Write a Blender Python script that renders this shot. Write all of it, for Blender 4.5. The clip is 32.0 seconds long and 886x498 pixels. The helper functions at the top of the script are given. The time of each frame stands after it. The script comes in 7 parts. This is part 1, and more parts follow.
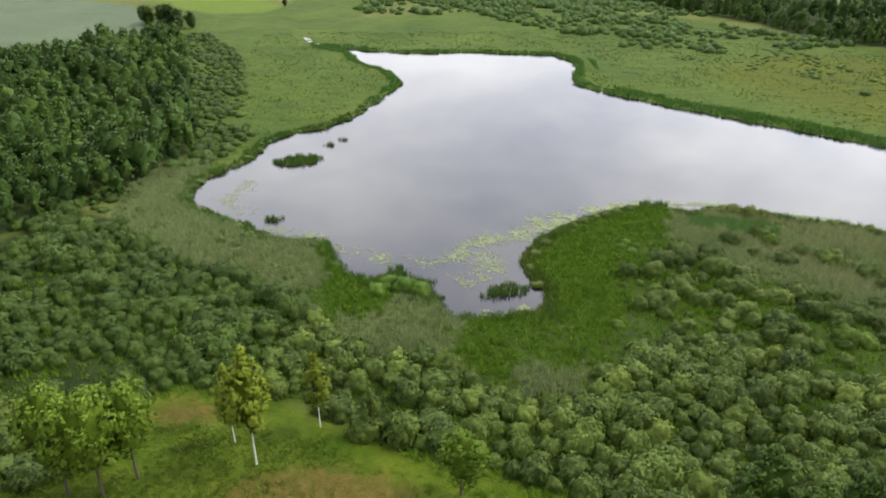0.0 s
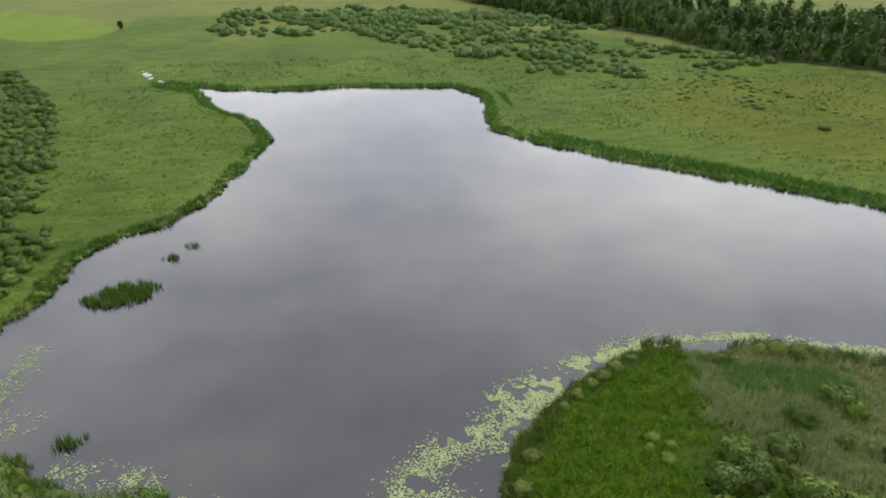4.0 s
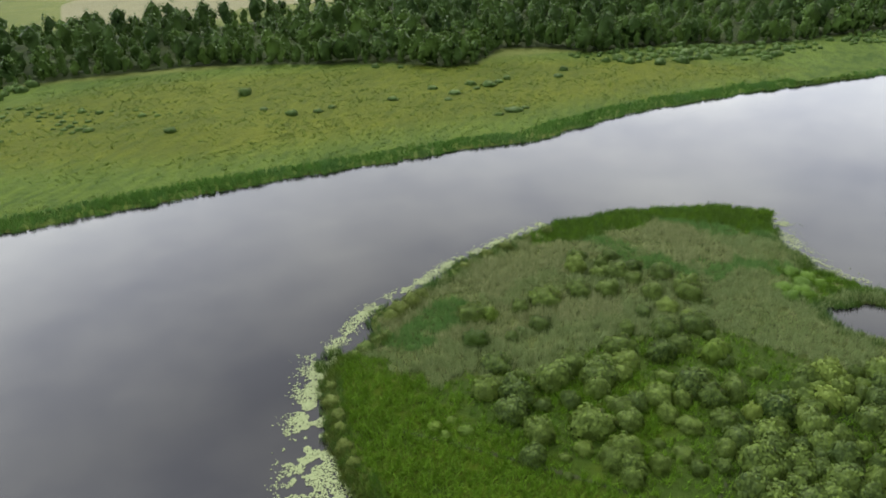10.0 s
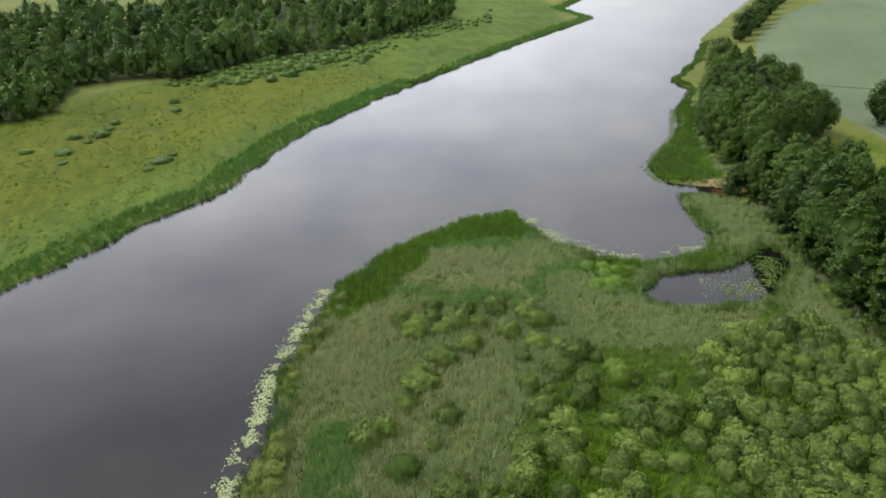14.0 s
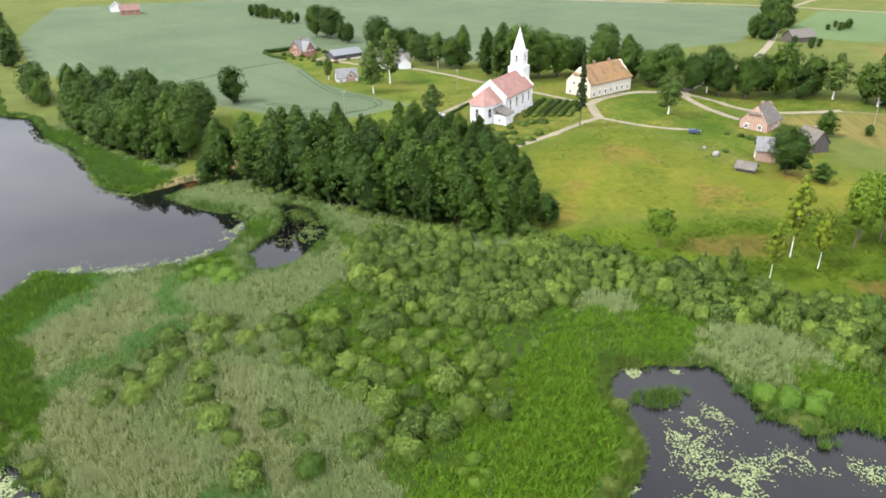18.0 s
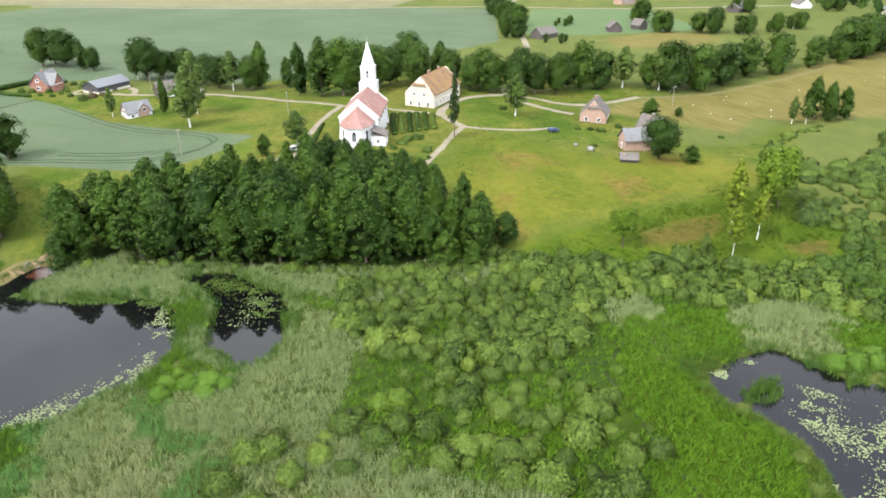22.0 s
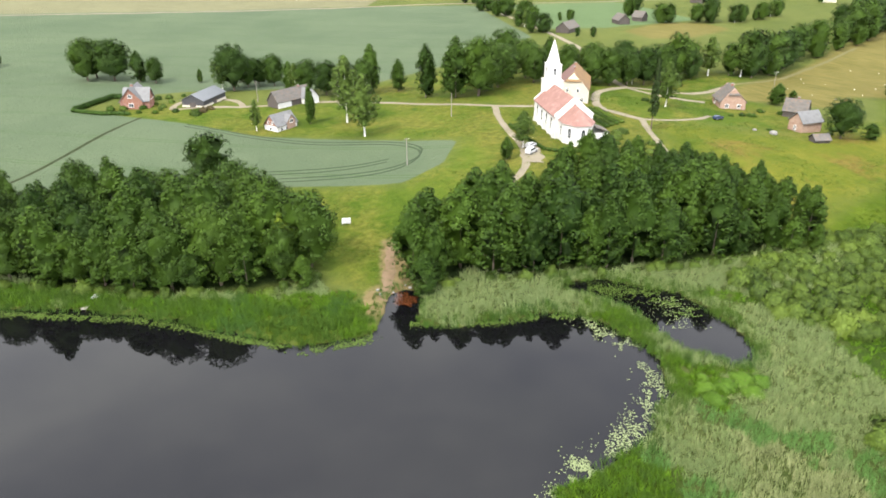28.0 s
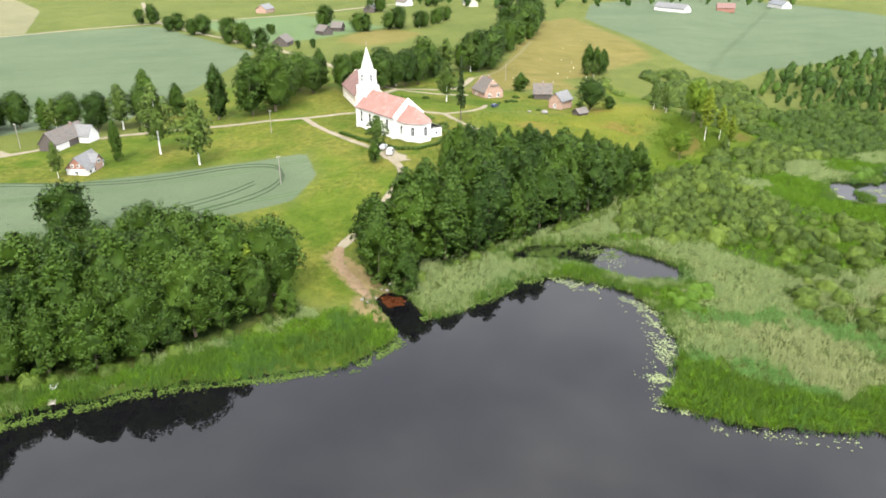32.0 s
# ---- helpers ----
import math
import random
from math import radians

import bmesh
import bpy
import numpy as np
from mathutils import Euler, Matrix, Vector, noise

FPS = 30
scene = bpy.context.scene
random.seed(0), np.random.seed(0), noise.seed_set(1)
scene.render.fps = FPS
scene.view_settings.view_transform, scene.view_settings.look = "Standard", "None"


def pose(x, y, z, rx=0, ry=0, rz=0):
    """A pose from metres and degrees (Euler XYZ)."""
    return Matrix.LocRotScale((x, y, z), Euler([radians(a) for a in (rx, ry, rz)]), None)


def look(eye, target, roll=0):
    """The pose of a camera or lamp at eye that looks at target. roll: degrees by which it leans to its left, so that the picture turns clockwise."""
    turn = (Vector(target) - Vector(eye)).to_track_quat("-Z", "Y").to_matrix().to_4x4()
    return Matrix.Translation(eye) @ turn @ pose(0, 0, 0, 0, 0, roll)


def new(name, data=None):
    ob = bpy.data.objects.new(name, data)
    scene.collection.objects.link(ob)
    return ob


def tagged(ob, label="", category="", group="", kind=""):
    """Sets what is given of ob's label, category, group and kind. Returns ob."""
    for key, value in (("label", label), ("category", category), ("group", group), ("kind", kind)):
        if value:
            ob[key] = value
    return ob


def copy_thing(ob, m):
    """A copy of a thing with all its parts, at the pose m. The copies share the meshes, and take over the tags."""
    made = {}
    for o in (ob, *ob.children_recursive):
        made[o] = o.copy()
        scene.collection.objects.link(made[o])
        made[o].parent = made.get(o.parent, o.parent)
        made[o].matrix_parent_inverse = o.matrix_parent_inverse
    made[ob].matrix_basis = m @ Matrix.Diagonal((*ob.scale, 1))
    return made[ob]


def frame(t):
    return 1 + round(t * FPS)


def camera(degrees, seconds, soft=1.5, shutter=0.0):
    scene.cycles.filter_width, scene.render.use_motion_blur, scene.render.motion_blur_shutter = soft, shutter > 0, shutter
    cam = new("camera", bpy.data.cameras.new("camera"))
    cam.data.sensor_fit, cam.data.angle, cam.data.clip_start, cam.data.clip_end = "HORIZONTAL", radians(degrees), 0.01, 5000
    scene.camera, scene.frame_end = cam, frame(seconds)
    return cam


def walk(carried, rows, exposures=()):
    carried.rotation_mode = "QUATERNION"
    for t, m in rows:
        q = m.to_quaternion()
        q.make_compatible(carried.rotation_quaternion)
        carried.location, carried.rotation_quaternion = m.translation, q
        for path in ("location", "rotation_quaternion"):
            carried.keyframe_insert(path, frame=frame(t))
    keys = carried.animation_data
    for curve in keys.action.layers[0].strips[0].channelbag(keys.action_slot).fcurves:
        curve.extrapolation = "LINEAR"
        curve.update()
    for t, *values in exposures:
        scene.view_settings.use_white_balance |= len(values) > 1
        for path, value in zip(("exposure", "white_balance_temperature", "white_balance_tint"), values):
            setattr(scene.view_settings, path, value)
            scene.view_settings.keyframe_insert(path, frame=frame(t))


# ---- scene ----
cam = camera(64.3, 32.0, 1.75)
METRES, EYE, TILT, LEAN, TURN = 525.55, 72.0, 0.0, 0.0, 0.0
ROWS = [
    (0.0, 0.0, 0.0, 0.0, -0.21, -25.96, 0.43),
    (0.5, -0.0007, 0.0168, 0.0003, -0.33, -26.0, 0.34),
    (1.0, -0.0013, 0.0341, 0.0006, -0.36, -26.07, 0.3),
    (1.5, -0.0021, 0.0549, 0.0009, -0.38, -26.07, 0.28),
    (2.0, -0.0029, 0.0758, 0.001, -0.35, -26.05, 0.3),
    (2.5, -0.0034, 0.094, 0.001, -0.59, -26.02, 0.32),
    (4.5, -0.0059, 0.1497, 0.0005, -15.75, -25.76, 0.41),
    (5.0, -0.0075, 0.1545, 0.0001, -20.96, -25.73, 0.46),
    (5.5, -0.0096, 0.158, 0.0, -26.03, -25.7, 0.52),
    (6.0, -0.0123, 0.1612, -0.0002, -31.05, -25.67, 0.53),
    (6.5, -0.0167, 0.1651, -0.0003, -36.15, -25.62, 0.47),
    (7.0, -0.0232, 0.1703, -0.0003, -42.02, -25.58, 0.47),
    (7.5, -0.0313, 0.1772, -0.0, -47.93, -25.59, 0.58),
    (8.0, -0.0408, 0.186, 0.0005, -53.46, -25.6, 0.6),
    (8.5, -0.0509, 0.1969, 0.0011, -58.51, -25.61, 0.69),
    (9.0, -0.0609, 0.2096, 0.0015, -64.5, -25.65, 0.77),
    (9.5, -0.0703, 0.224, 0.0021, -69.91, -25.76, 0.91),
    (10.0, -0.0746, 0.2359, 0.0023, -74.4, -25.98, 1.01),
    (10.5, -0.0703, 0.2438, 0.0021, -77.6, -26.07, 1.08),
    (11.0, -0.0602, 0.2499, 0.0023, -80.78, -26.14, 1.13),
    (11.5, -0.0492, 0.2576, 0.0026, -84.39, -26.04, 1.03),
    (12.0, -0.0403, 0.2691, 0.003, -88.24, -26.0, 0.93),
    (12.5, -0.0329, 0.2826, 0.0033, -93.82, -25.99, 0.84),
    (13.0, -0.0262, 0.2976, 0.0037, -100.34, -26.02, 0.85),
    (13.5, -0.0192, 0.3134, 0.0036, -108.6, -26.04, 0.74),
    (15.5, 0.0141, 0.3749, 0.0036, -124.43, -26.1, 1.02),
    (16.0, 0.0235, 0.3893, 0.0036, -135.37, -26.32, 1.01),
    (16.5, 0.0346, 0.4029, 0.0033, -145.75, -26.44, 0.92),
    (17.0, 0.0458, 0.4139, 0.0035, -161.75, -25.43, 0.86),
    (17.5, 0.0622, 0.4244, 0.0036, -174.15, -25.45, 0.66),
    (18.0, 0.0772, 0.4303, 0.0037, -175.55, -25.38, 0.83),
    (18.5, 0.0989, 0.4348, 0.0037, -185.72, -25.44, 0.75),
    (19.0, 0.1112, 0.4313, 0.0039, -193.19, -25.61, 0.72),
    (19.5, 0.1225, 0.4226, 0.0041, -192.02, -25.54, 0.88),
    (20.0, 0.1329, 0.4142, 0.0043, -192.11, -25.46, 0.88),
    (20.5, 0.1468, 0.4048, 0.0048, -193.41, -25.41, 0.76),
    (21.0, 0.1607, 0.3964, 0.0052, -194.96, -25.35, 0.63),
    (21.5, 0.1769, 0.3879, 0.0053, -197.21, -25.26, 0.46),
    (22.0, 0.1936, 0.3794, 0.0053, -202.09, -25.21, 0.24),
    (22.5, 0.2079, 0.3719, 0.0051, -204.92, -25.17, 0.18),
    (23.0, 0.2223, 0.364, 0.0048, -204.91, -25.09, 0.24),
    (23.5, 0.2369, 0.3559, 0.0048, -204.91, -25.08, 0.27),
    (24.0, 0.2518, 0.3479, 0.0048, -204.93, -25.06, 0.3),
    (24.5, 0.2669, 0.3402, 0.0048, -208.75, -25.03, 0.28),
    (25.0, 0.2826, 0.3319, 0.0049, -210.69, -25.02, 0.25),
    (25.5, 0.3039, 0.3203, 0.0053, -210.64, -25.05, 0.26),
    (26.0, 0.3222, 0.3096, 0.0054, -210.56, -25.05, 0.28),
    (26.5, 0.339, 0.2997, 0.0056, -211.88, -25.14, 0.27),
    (28.5, 0.399, 0.2617, 0.006, -216.14, -25.23, 0.19),
    (29.0, 0.4128, 0.252, 0.0059, -218.82, -24.71, 0.18),
    (29.5, 0.4261, 0.2423, 0.0058, -222.0, -24.24, 0.15),
    (30.0, 0.4387, 0.232, 0.0056, -226.36, -24.27, 0.08),
    (30.5, 0.4505, 0.2212, 0.0054, -230.67, -24.29, 0.06),
    (31.0, 0.4618, 0.2095, 0.0053, -234.88, -24.34, -0.03),
    (31.5, 0.4729, 0.1964, 0.0051, -239.67, -24.33, -0.12),
    (32.0, 0.482, 0.1838, 0.0049, -244.83, -24.32, -0.16),
]
walk(cam, [(t, pose(0, 0, EYE, TILT, LEAN, TURN) @ pose(METRES * x, METRES * y, METRES * z, 90 + pitch, roll, yaw)) for t, x, y, z, yaw, pitch, roll in ROWS], [(0.0, -0.70, 6700, 10), (1.0, -0.72, 6700, 10), (2.0, -0.79, 6700, 10), (3.0, -0.82, 6700, 10), (5.0, -0.98, 6850, 5), (6.0, -1.02, 6850, 5), (8.0, -0.95, 6750, 6), (12.0, -0.70, 6650, 8), (15.5, -0.72, 6500, 10), (16.0, -0.75, 6400, 8), (17.0, -0.28, 6450, 8), (18.0, -0.18, 6550, 8), (20.0, -0.17, 6450, 8), (24.0, -0.17, 6420, 8), (27.0, -0.17, 6650, 8), (30.0, -0.02, 6750, 8), (32.0, 0.02, 6700, 8)])

# ---------------------------------------------------------------- world and light
SUN_AZ, SUN_EL = 15.0, 52.0      # degrees from +x towards +y, and above the horizon
sun_way = Vector((math.cos(radians(SUN_AZ)) * math.cos(radians(SUN_EL)), math.sin(radians(SUN_AZ)) * math.cos(radians(SUN_EL)), math.sin(radians(SUN_EL))))
world = bpy.data.worlds.new("overcast_sky")
scene.world = world
world.use_nodes = True
wn, wl = world.node_tree.nodes, world.node_tree.links
wn.clear()
sky = wn.new("ShaderNodeTexSky")
sky.sky_type, sky.sun_disc = "NISHITA", False
sky.sun_elevation, sky.sun_rotation = radians(SUN_EL), radians(90 - SUN_AZ)
sky.air_density, sky.dust_density, sky.ozone_density = 1.0, 2.5, 1.0
wco = wn.new("ShaderNodeTexCoord")
wmap = wn.new("ShaderNodeMapping")
wmap.inputs["Scale"].default_value = (1.0, 1.0, 2.6)
cloud = wn.new("ShaderNodeTexNoise")
cloud.inputs["Scale"].default_value, cloud.inputs["Detail"].default_value, cloud.inputs["Roughness"].default_value = 3.0, 6.0, 0.6
ramp = wn.new("ShaderNodeValToRGB")
ramp.color_ramp.elements[0].position, ramp.color_ramp.elements[0].color = 0.32, (12.7, 13.3, 15.5, 1)
ramp.color_ramp.elements[1].position, ramp.color_ramp.elements[1].color = 0.70, (20.6, 21.0, 21.8, 1)
wmix = wn.new("ShaderNodeMixRGB")
wmix.inputs[0].default_value = 0.88
back = wn.new("ShaderNodeBackground")
back.inputs["Strength"].default_value = 0.099
wout = wn.new("ShaderNodeOutputWorld")
wl.new(wco.outputs["Generated"], wmap.inputs["Vector"])
wl.new(wmap.outputs[0], cloud.inputs["Vector"])
wl.new(cloud.outputs["Fac"], ramp.inputs[0])
wl.new(sky.outputs[0], wmix.inputs[1])
wl.new(ramp.outputs[0], wmix.inputs[2])
wdot = wn.new("ShaderNodeVectorMath")
wdot.operation = "DOT_PRODUCT"
wdot.inputs[1].default_value = (math.cos(radians(92)) * math.cos(radians(30)), math.sin(radians(92)) * math.cos(radians(30)), math.sin(radians(30)))   # the bright bank of cloud below the sun
wl.new(wco.outputs["Generated"], wdot.inputs[0])
glow = wn.new("ShaderNodeMapRange")
glow.interpolation_type = "SMOOTHSTEP"
for key, value in (("From Min", 0.40), ("From Max", 1.0), ("To Min", 1.62), ("To Max", 4.2)):
    glow.inputs[key].default_value = value
wl.new(wdot.outputs["Value"], glow.inputs["Value"])
veil = wn.new("ShaderNodeVectorMath")
veil.operation = "SCALE"
wl.new(wmix.outputs[0], veil.inputs[0])
high = wn.new("ShaderNodeSeparateXYZ")      # an overcast sky is about three times as bright overhead as at the horizon
wl.new(wco.outputs["Generated"], high.inputs[0])
dome = wn.new("ShaderNodeMath")
dome.operation, dome.inputs[1].default_value, dome.inputs[2].default_value = "MULTIPLY_ADD", 1.40, 0.385
wl.new(high.outputs[2], dome.inputs[0])
bright = wn.new("ShaderNodeMath")
bright.operation = "MULTIPLY"
east = wn.new("ShaderNodeVectorMath")          # a thin bright gap under the clouds, low in the east
east.operation = "DOT_PRODUCT"
east.inputs[1].default_value = (math.cos(radians(14)) * math.cos(radians(15)), math.sin(radians(14)) * math.cos(radians(15)), math.sin(radians(15)))
wl.new(wco.outputs["Generated"], east.inputs[0])
gap = wn.new("ShaderNodeMapRange")
gap.interpolation_type = "SMOOTHSTEP"
for key, value in (("From Min", 0.35), ("From Max", 1.0), ("To Min", 0.0), ("To Max", 3.0)):
    gap.inputs[key].default_value = value
wl.new(east.outputs["Value"], gap.inputs["Value"])
under = wn.new("ShaderNodeMapRange")
for key, value in (("From Min", 0.22), ("From Max", 0.60), ("To Min", 1.0), ("To Max", 0.0)):
    under.inputs[key].default_value = value
wl.new(high.outputs[2], under.inputs["Value"])
thin = wn.new("ShaderNodeMath")
thin.operation = "MULTIPLY"
wl.new(gap.outputs[0], thin.inputs[0])
wl.new(under.outputs[0], thin.inputs[1])
both = wn.new("ShaderNodeMath")
wl.new(glow.outputs[0], both.inputs[0])
wl.new(thin.outputs[0], both.inputs[1])
wl.new(both.outputs[0], bright.inputs[0])
wl.new(dome.outputs[0], bright.inputs[1])
wl.new(bright.outputs[0], veil.inputs["Scale"])
wl.new(veil.outputs[0], back.inputs["Color"])
wl.new(back.outputs[0], wout.inputs[0])
sun = new("sun", bpy.data.lights.new("sun", "SUN"))
sun.data.energy, sun.data.angle, sun.data.color = 8.0, radians(9), (1.0, 0.95, 0.86)
sun.matrix_world = look(sun_way * 400, (0, 0, 0))


# ---------------------------------------------------------------- materials
def nodes_of(name):
    m = bpy.data.materials.new(name)
    m.use_nodes = True
    n, l = m.node_tree.nodes, m.node_tree.links
    return m, n, l, n["Principled BSDF"]


def noise_node(n, l, scale, detail=4.0, rough=0.6, coord="Object"):
    tc = n.new("ShaderNodeTexCoord")
    t = n.new("ShaderNodeTexNoise")
    t.inputs["Scale"].default_value, t.inputs["Detail"].default_value, t.inputs["Roughness"].default_value = scale, detail, rough
    l.new(tc.outputs[coord], t.inputs["Vector"])
    return t


def ramp_node(n, l, fac, a, b, p0=0.3, p1=0.7):
    r = n.new("ShaderNodeValToRGB")
    r.color_ramp.elements[0].position, r.color_ramp.elements[0].color = p0, (*a, 1)
    r.color_ramp.elements[1].position, r.color_ramp.elements[1].color = p1, (*b, 1)
    l.new(fac, r.inputs[0])
    return r


def mix_node(n, l, fac, a, b, kind="MIX"):
    m = n.new("ShaderNodeMixRGB")
    m.blend_type = kind
    for k, v in ((0, fac), (1, a), (2, b)):
        if isinstance(v, (int, float)):
            m.inputs[k].default_value = v
        elif isinstance(v, tuple):
            m.inputs[k].default_value = (*v, 1)
        else:
            l.new(v, m.inputs[k])
    return m.outputs[0]


def math_node(n, l, op, a, b=0.0, clamp=False):
    m = n.new("ShaderNodeMath")
    m.operation, m.use_clamp = op, clamp
    for k, v in enumerate((a, b)):
        if isinstance(v, (int, float)):
            m.inputs[k].default_value = v
        else:
            l.new(v, m.inputs[k])
    return m.outputs[0]


def bump_to(n, l, bsdf, height, strength, distance):
    b = n.new("ShaderNodeBump")
    b.inputs["Strength"].default_value, b.inputs["Distance"].default_value = strength, distance
    l.new(height, b.inputs["Height"])
    l.new(b.outputs[0], bsdf.inputs["Normal"])


def surface(name, a, b, big=0.4, fine=6.0, rough=0.8, metal=0.0, bump=0.05, stretch=None, stain=None):
    """A plain worn surface: two tones at two scales, with a little relief."""
    m, n, l, p = nodes_of(name)
    t1, t2 = noise_node(n, l, big), noise_node(n, l, fine, 6.0)
    if stretch:
        for t in (t1, t2):
            mp = n.new("ShaderNodeMapping")
            mp.inputs["Scale"].default_value = stretch
            l.new(t.inputs["Vector"].links[0].from_socket, mp.inputs["Vector"])
            l.new(mp.outputs[0], t.inputs["Vector"])
    f = math_node(n, l, "ADD", math_node(n, l, "MULTIPLY", t1.outputs["Fac"], 0.6), math_node(n, l, "MULTIPLY", t2.outputs["Fac"], 0.4))
    c = ramp_node(n, l, f, a, b).outputs[0]
    if stain:
        t3 = noise_node(n, l, big * 2.3, 3.0)
        s = ramp_node(n, l, t3.outputs["Fac"], (0, 0, 0), (1, 1, 1), 0.52, 0.72).outputs[0]
        c = mix_node(n, l, s, c, stain)
    l.new(c, p.inputs["Base Color"])
    p.inputs["Roughness"].default_value, p.inputs["Metallic"].default_value = rough, metal
    p.inputs["Specular IOR Level"].default_value = 0.15 if rough > 0.78 else 0.5
    if bump:
        bump_to(n, l, p, t2.outputs["Fac"], 0.5, bump)
    return m


def foliage(name, dark, light, dry=None, through_light=0.03, puffed=True, patch=None, leafy=0.42):
    """Leaves: tone by leaf, by plant and by a slow change over the plant."""
    dark, light, dry, patch = (c and (c[0] * 0.565, c[1] * 0.62, c[2] * 0.47) for c in (dark, light, dry, patch))
    m, n, l, p = nodes_of(name)
    geo, info, att = n.new("ShaderNodeNewGeometry"), n.new("ShaderNodeObjectInfo"), n.new("ShaderNodeAttribute")
    att.attribute_name = "tone"
    t = noise_node(n, l, 0.35, 3.0)
    plant = math_node(n, l, "FRACT", math_node(n, l, "ADD", att.outputs["Fac"], info.outputs["Random"]))
    f = math_node(n, l, "ADD", math_node(n, l, "MULTIPLY", geo.outputs["Random Per Island"], leafy), math_node(n, l, "MULTIPLY", plant, 0.32))
    f = math_node(n, l, "ADD", f, math_node(n, l, "MULTIPLY", t.outputs["Fac"], 0.24))
    c = ramp_node(n, l, f, dark, light, 0.12, 0.83).outputs[0]
    if dry:
        s = ramp_node(n, l, plant, (0, 0, 0), (0.7, 0.7, 0.7), 0.84, 0.98).outputs[0]
        c = mix_node(n, l, s, c, dry)
    if patch:
        slow = noise_node(n, l, 0.075, 3.0)
        s = ramp_node(n, l, slow.outputs["Fac"], (0, 0, 0), (0.5, 0.5, 0.5), 0.5, 0.62).outputs[0]
        c = mix_node(n, l, s, c, patch)
    l.new(c, p.inputs["Base Color"])
    p.inputs["Roughness"].default_value = 0.62
    p.inputs["Specular IOR Level"].default_value = 0.10
    tr, ms = n.new("ShaderNodeBsdfTranslucent"), n.new("ShaderNodeMixShader")
    if puffed:
        puff, turn = n.new("ShaderNodeAttribute"), n.new("ShaderNodeVectorTransform")
        puff.attribute_name = "puff"
        turn.vector_type, turn.convert_from, turn.convert_to = "NORMAL", "OBJECT", "WORLD"
        l.new(puff.outputs["Vector"], turn.inputs[0])
        l.new(turn.outputs[0], p.inputs["Normal"])
    l.new(c, tr.inputs["Color"])
    ms.inputs[0].default_value = through_light
    l.new(p.outputs[0], ms.inputs[1])
    l.new(tr.outputs[0], ms.inputs[2])
    l.new(ms.outputs[0], n["Material Output"].inputs["Surface"])
    return m


def ground_material():
    m, n, l, p = nodes_of("ground_cover")
    tc = n.new("ShaderNodeTexCoord")

    def noise_at(scale, detail=4.0, rough=0.6, stretch=None):
        t = n.new("ShaderNodeTexNoise")
        t.inputs["Scale"].default_value, t.inputs["Detail"].default_value, t.inputs["Roughness"].default_value = scale, detail, rough
        if stretch:
            mp = n.new("ShaderNodeMapping")
            mp.inputs["Scale"].default_value = stretch
            l.new(tc.outputs["Object"], mp.inputs["Vector"])
            l.new(mp.outputs[0], t.inputs["Vector"])
        else:
            l.new(tc.outputs["Object"], t.inputs["Vector"])
        return t.outputs["Fac"]

    far, mid, near, tiny = noise_at(0.018), noise_at(0.09, 5), noise_at(0.55, 6), noise_at(3.2, 6, 0.7)

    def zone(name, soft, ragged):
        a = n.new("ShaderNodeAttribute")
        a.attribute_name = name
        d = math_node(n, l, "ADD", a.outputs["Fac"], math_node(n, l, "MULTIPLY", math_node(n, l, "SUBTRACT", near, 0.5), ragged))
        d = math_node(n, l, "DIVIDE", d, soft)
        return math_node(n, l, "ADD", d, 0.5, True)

    def two(fac, a, b, p0=0.40, p1=0.60):
        a, b = ((c[0] * 0.60, c[1] * 0.62, c[2] * 0.51) for c in (a, b))
        return ramp_node(n, l, fac, a, b, p0, p1).outputs[0]

    both = math_node(n, l, "ADD", math_node(n, l, "MULTIPLY", near, 0.55), math_node(n, l, "MULTIPLY", tiny, 0.45))
    wide = math_node(n, l, "ADD", math_node(n, l, "MULTIPLY", mid, 0.55), math_node(n, l, "MULTIPLY", both, 0.45))
    slow = math_node(n, l, "ADD", math_node(n, l, "MULTIPLY", far, 0.28), math_node(n, l, "ADD", math_node(n, l, "MULTIPLY", mid, 0.30), math_node(n, l, "MULTIPLY", both, 0.42)))
    combed = noise_at(1.0, 5, 0.65, (0.10, 0.32, 1.0))
    streak = math_node(n, l, "ADD", math_node(n, l, "MULTIPLY", combed, 0.45), math_node(n, l, "ADD", math_node(n, l, "MULTIPLY", far, 0.25), math_node(n, l, "MULTIPLY", both, 0.30)))
    c = two(slow, (0.062, 0.082, 0.020), (0.115, 0.126, 0.038))                    # rough grass
    c = mix_node(n, l, zone("marsh", 8.0, 6.0), c, two(slow, (0.019, 0.040, 0.004), (0.043, 0.067, 0.012)))
    c = mix_node(n, l, zone("fen", 8.0, 6.0), c, two(streak, (0.029, 0.056, 0.008), (0.076, 0.108, 0.018), 0.42, 0.58))      # tussocky fen over the lake
    c = mix_node(n, l, zone("olive", 26.0, 18.0), c, two(streak, (0.036, 0.054, 0.004), (0.088, 0.099, 0.009), 0.40, 0.60))
    c = mix_node(n, l, zone("lush", 6.0, 14.0), c, two(wide, (0.020, 0.040, 0.002), (0.046, 0.070, 0.004)))
    c = mix_node(n, l, zone("reed", 5.0, 16.0), c, two(wide, (0.034, 0.050, 0.012), (0.066, 0.080, 0.026)))
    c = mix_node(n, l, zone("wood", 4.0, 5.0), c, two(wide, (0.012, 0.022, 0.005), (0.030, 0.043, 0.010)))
    c = mix_node(n, l, zone("dry", 16.0, 14.0), c, two(slow, (0.055, 0.086, 0.007), (0.148, 0.140, 0.022)))
    rusty = noise_at(0.06, 5)
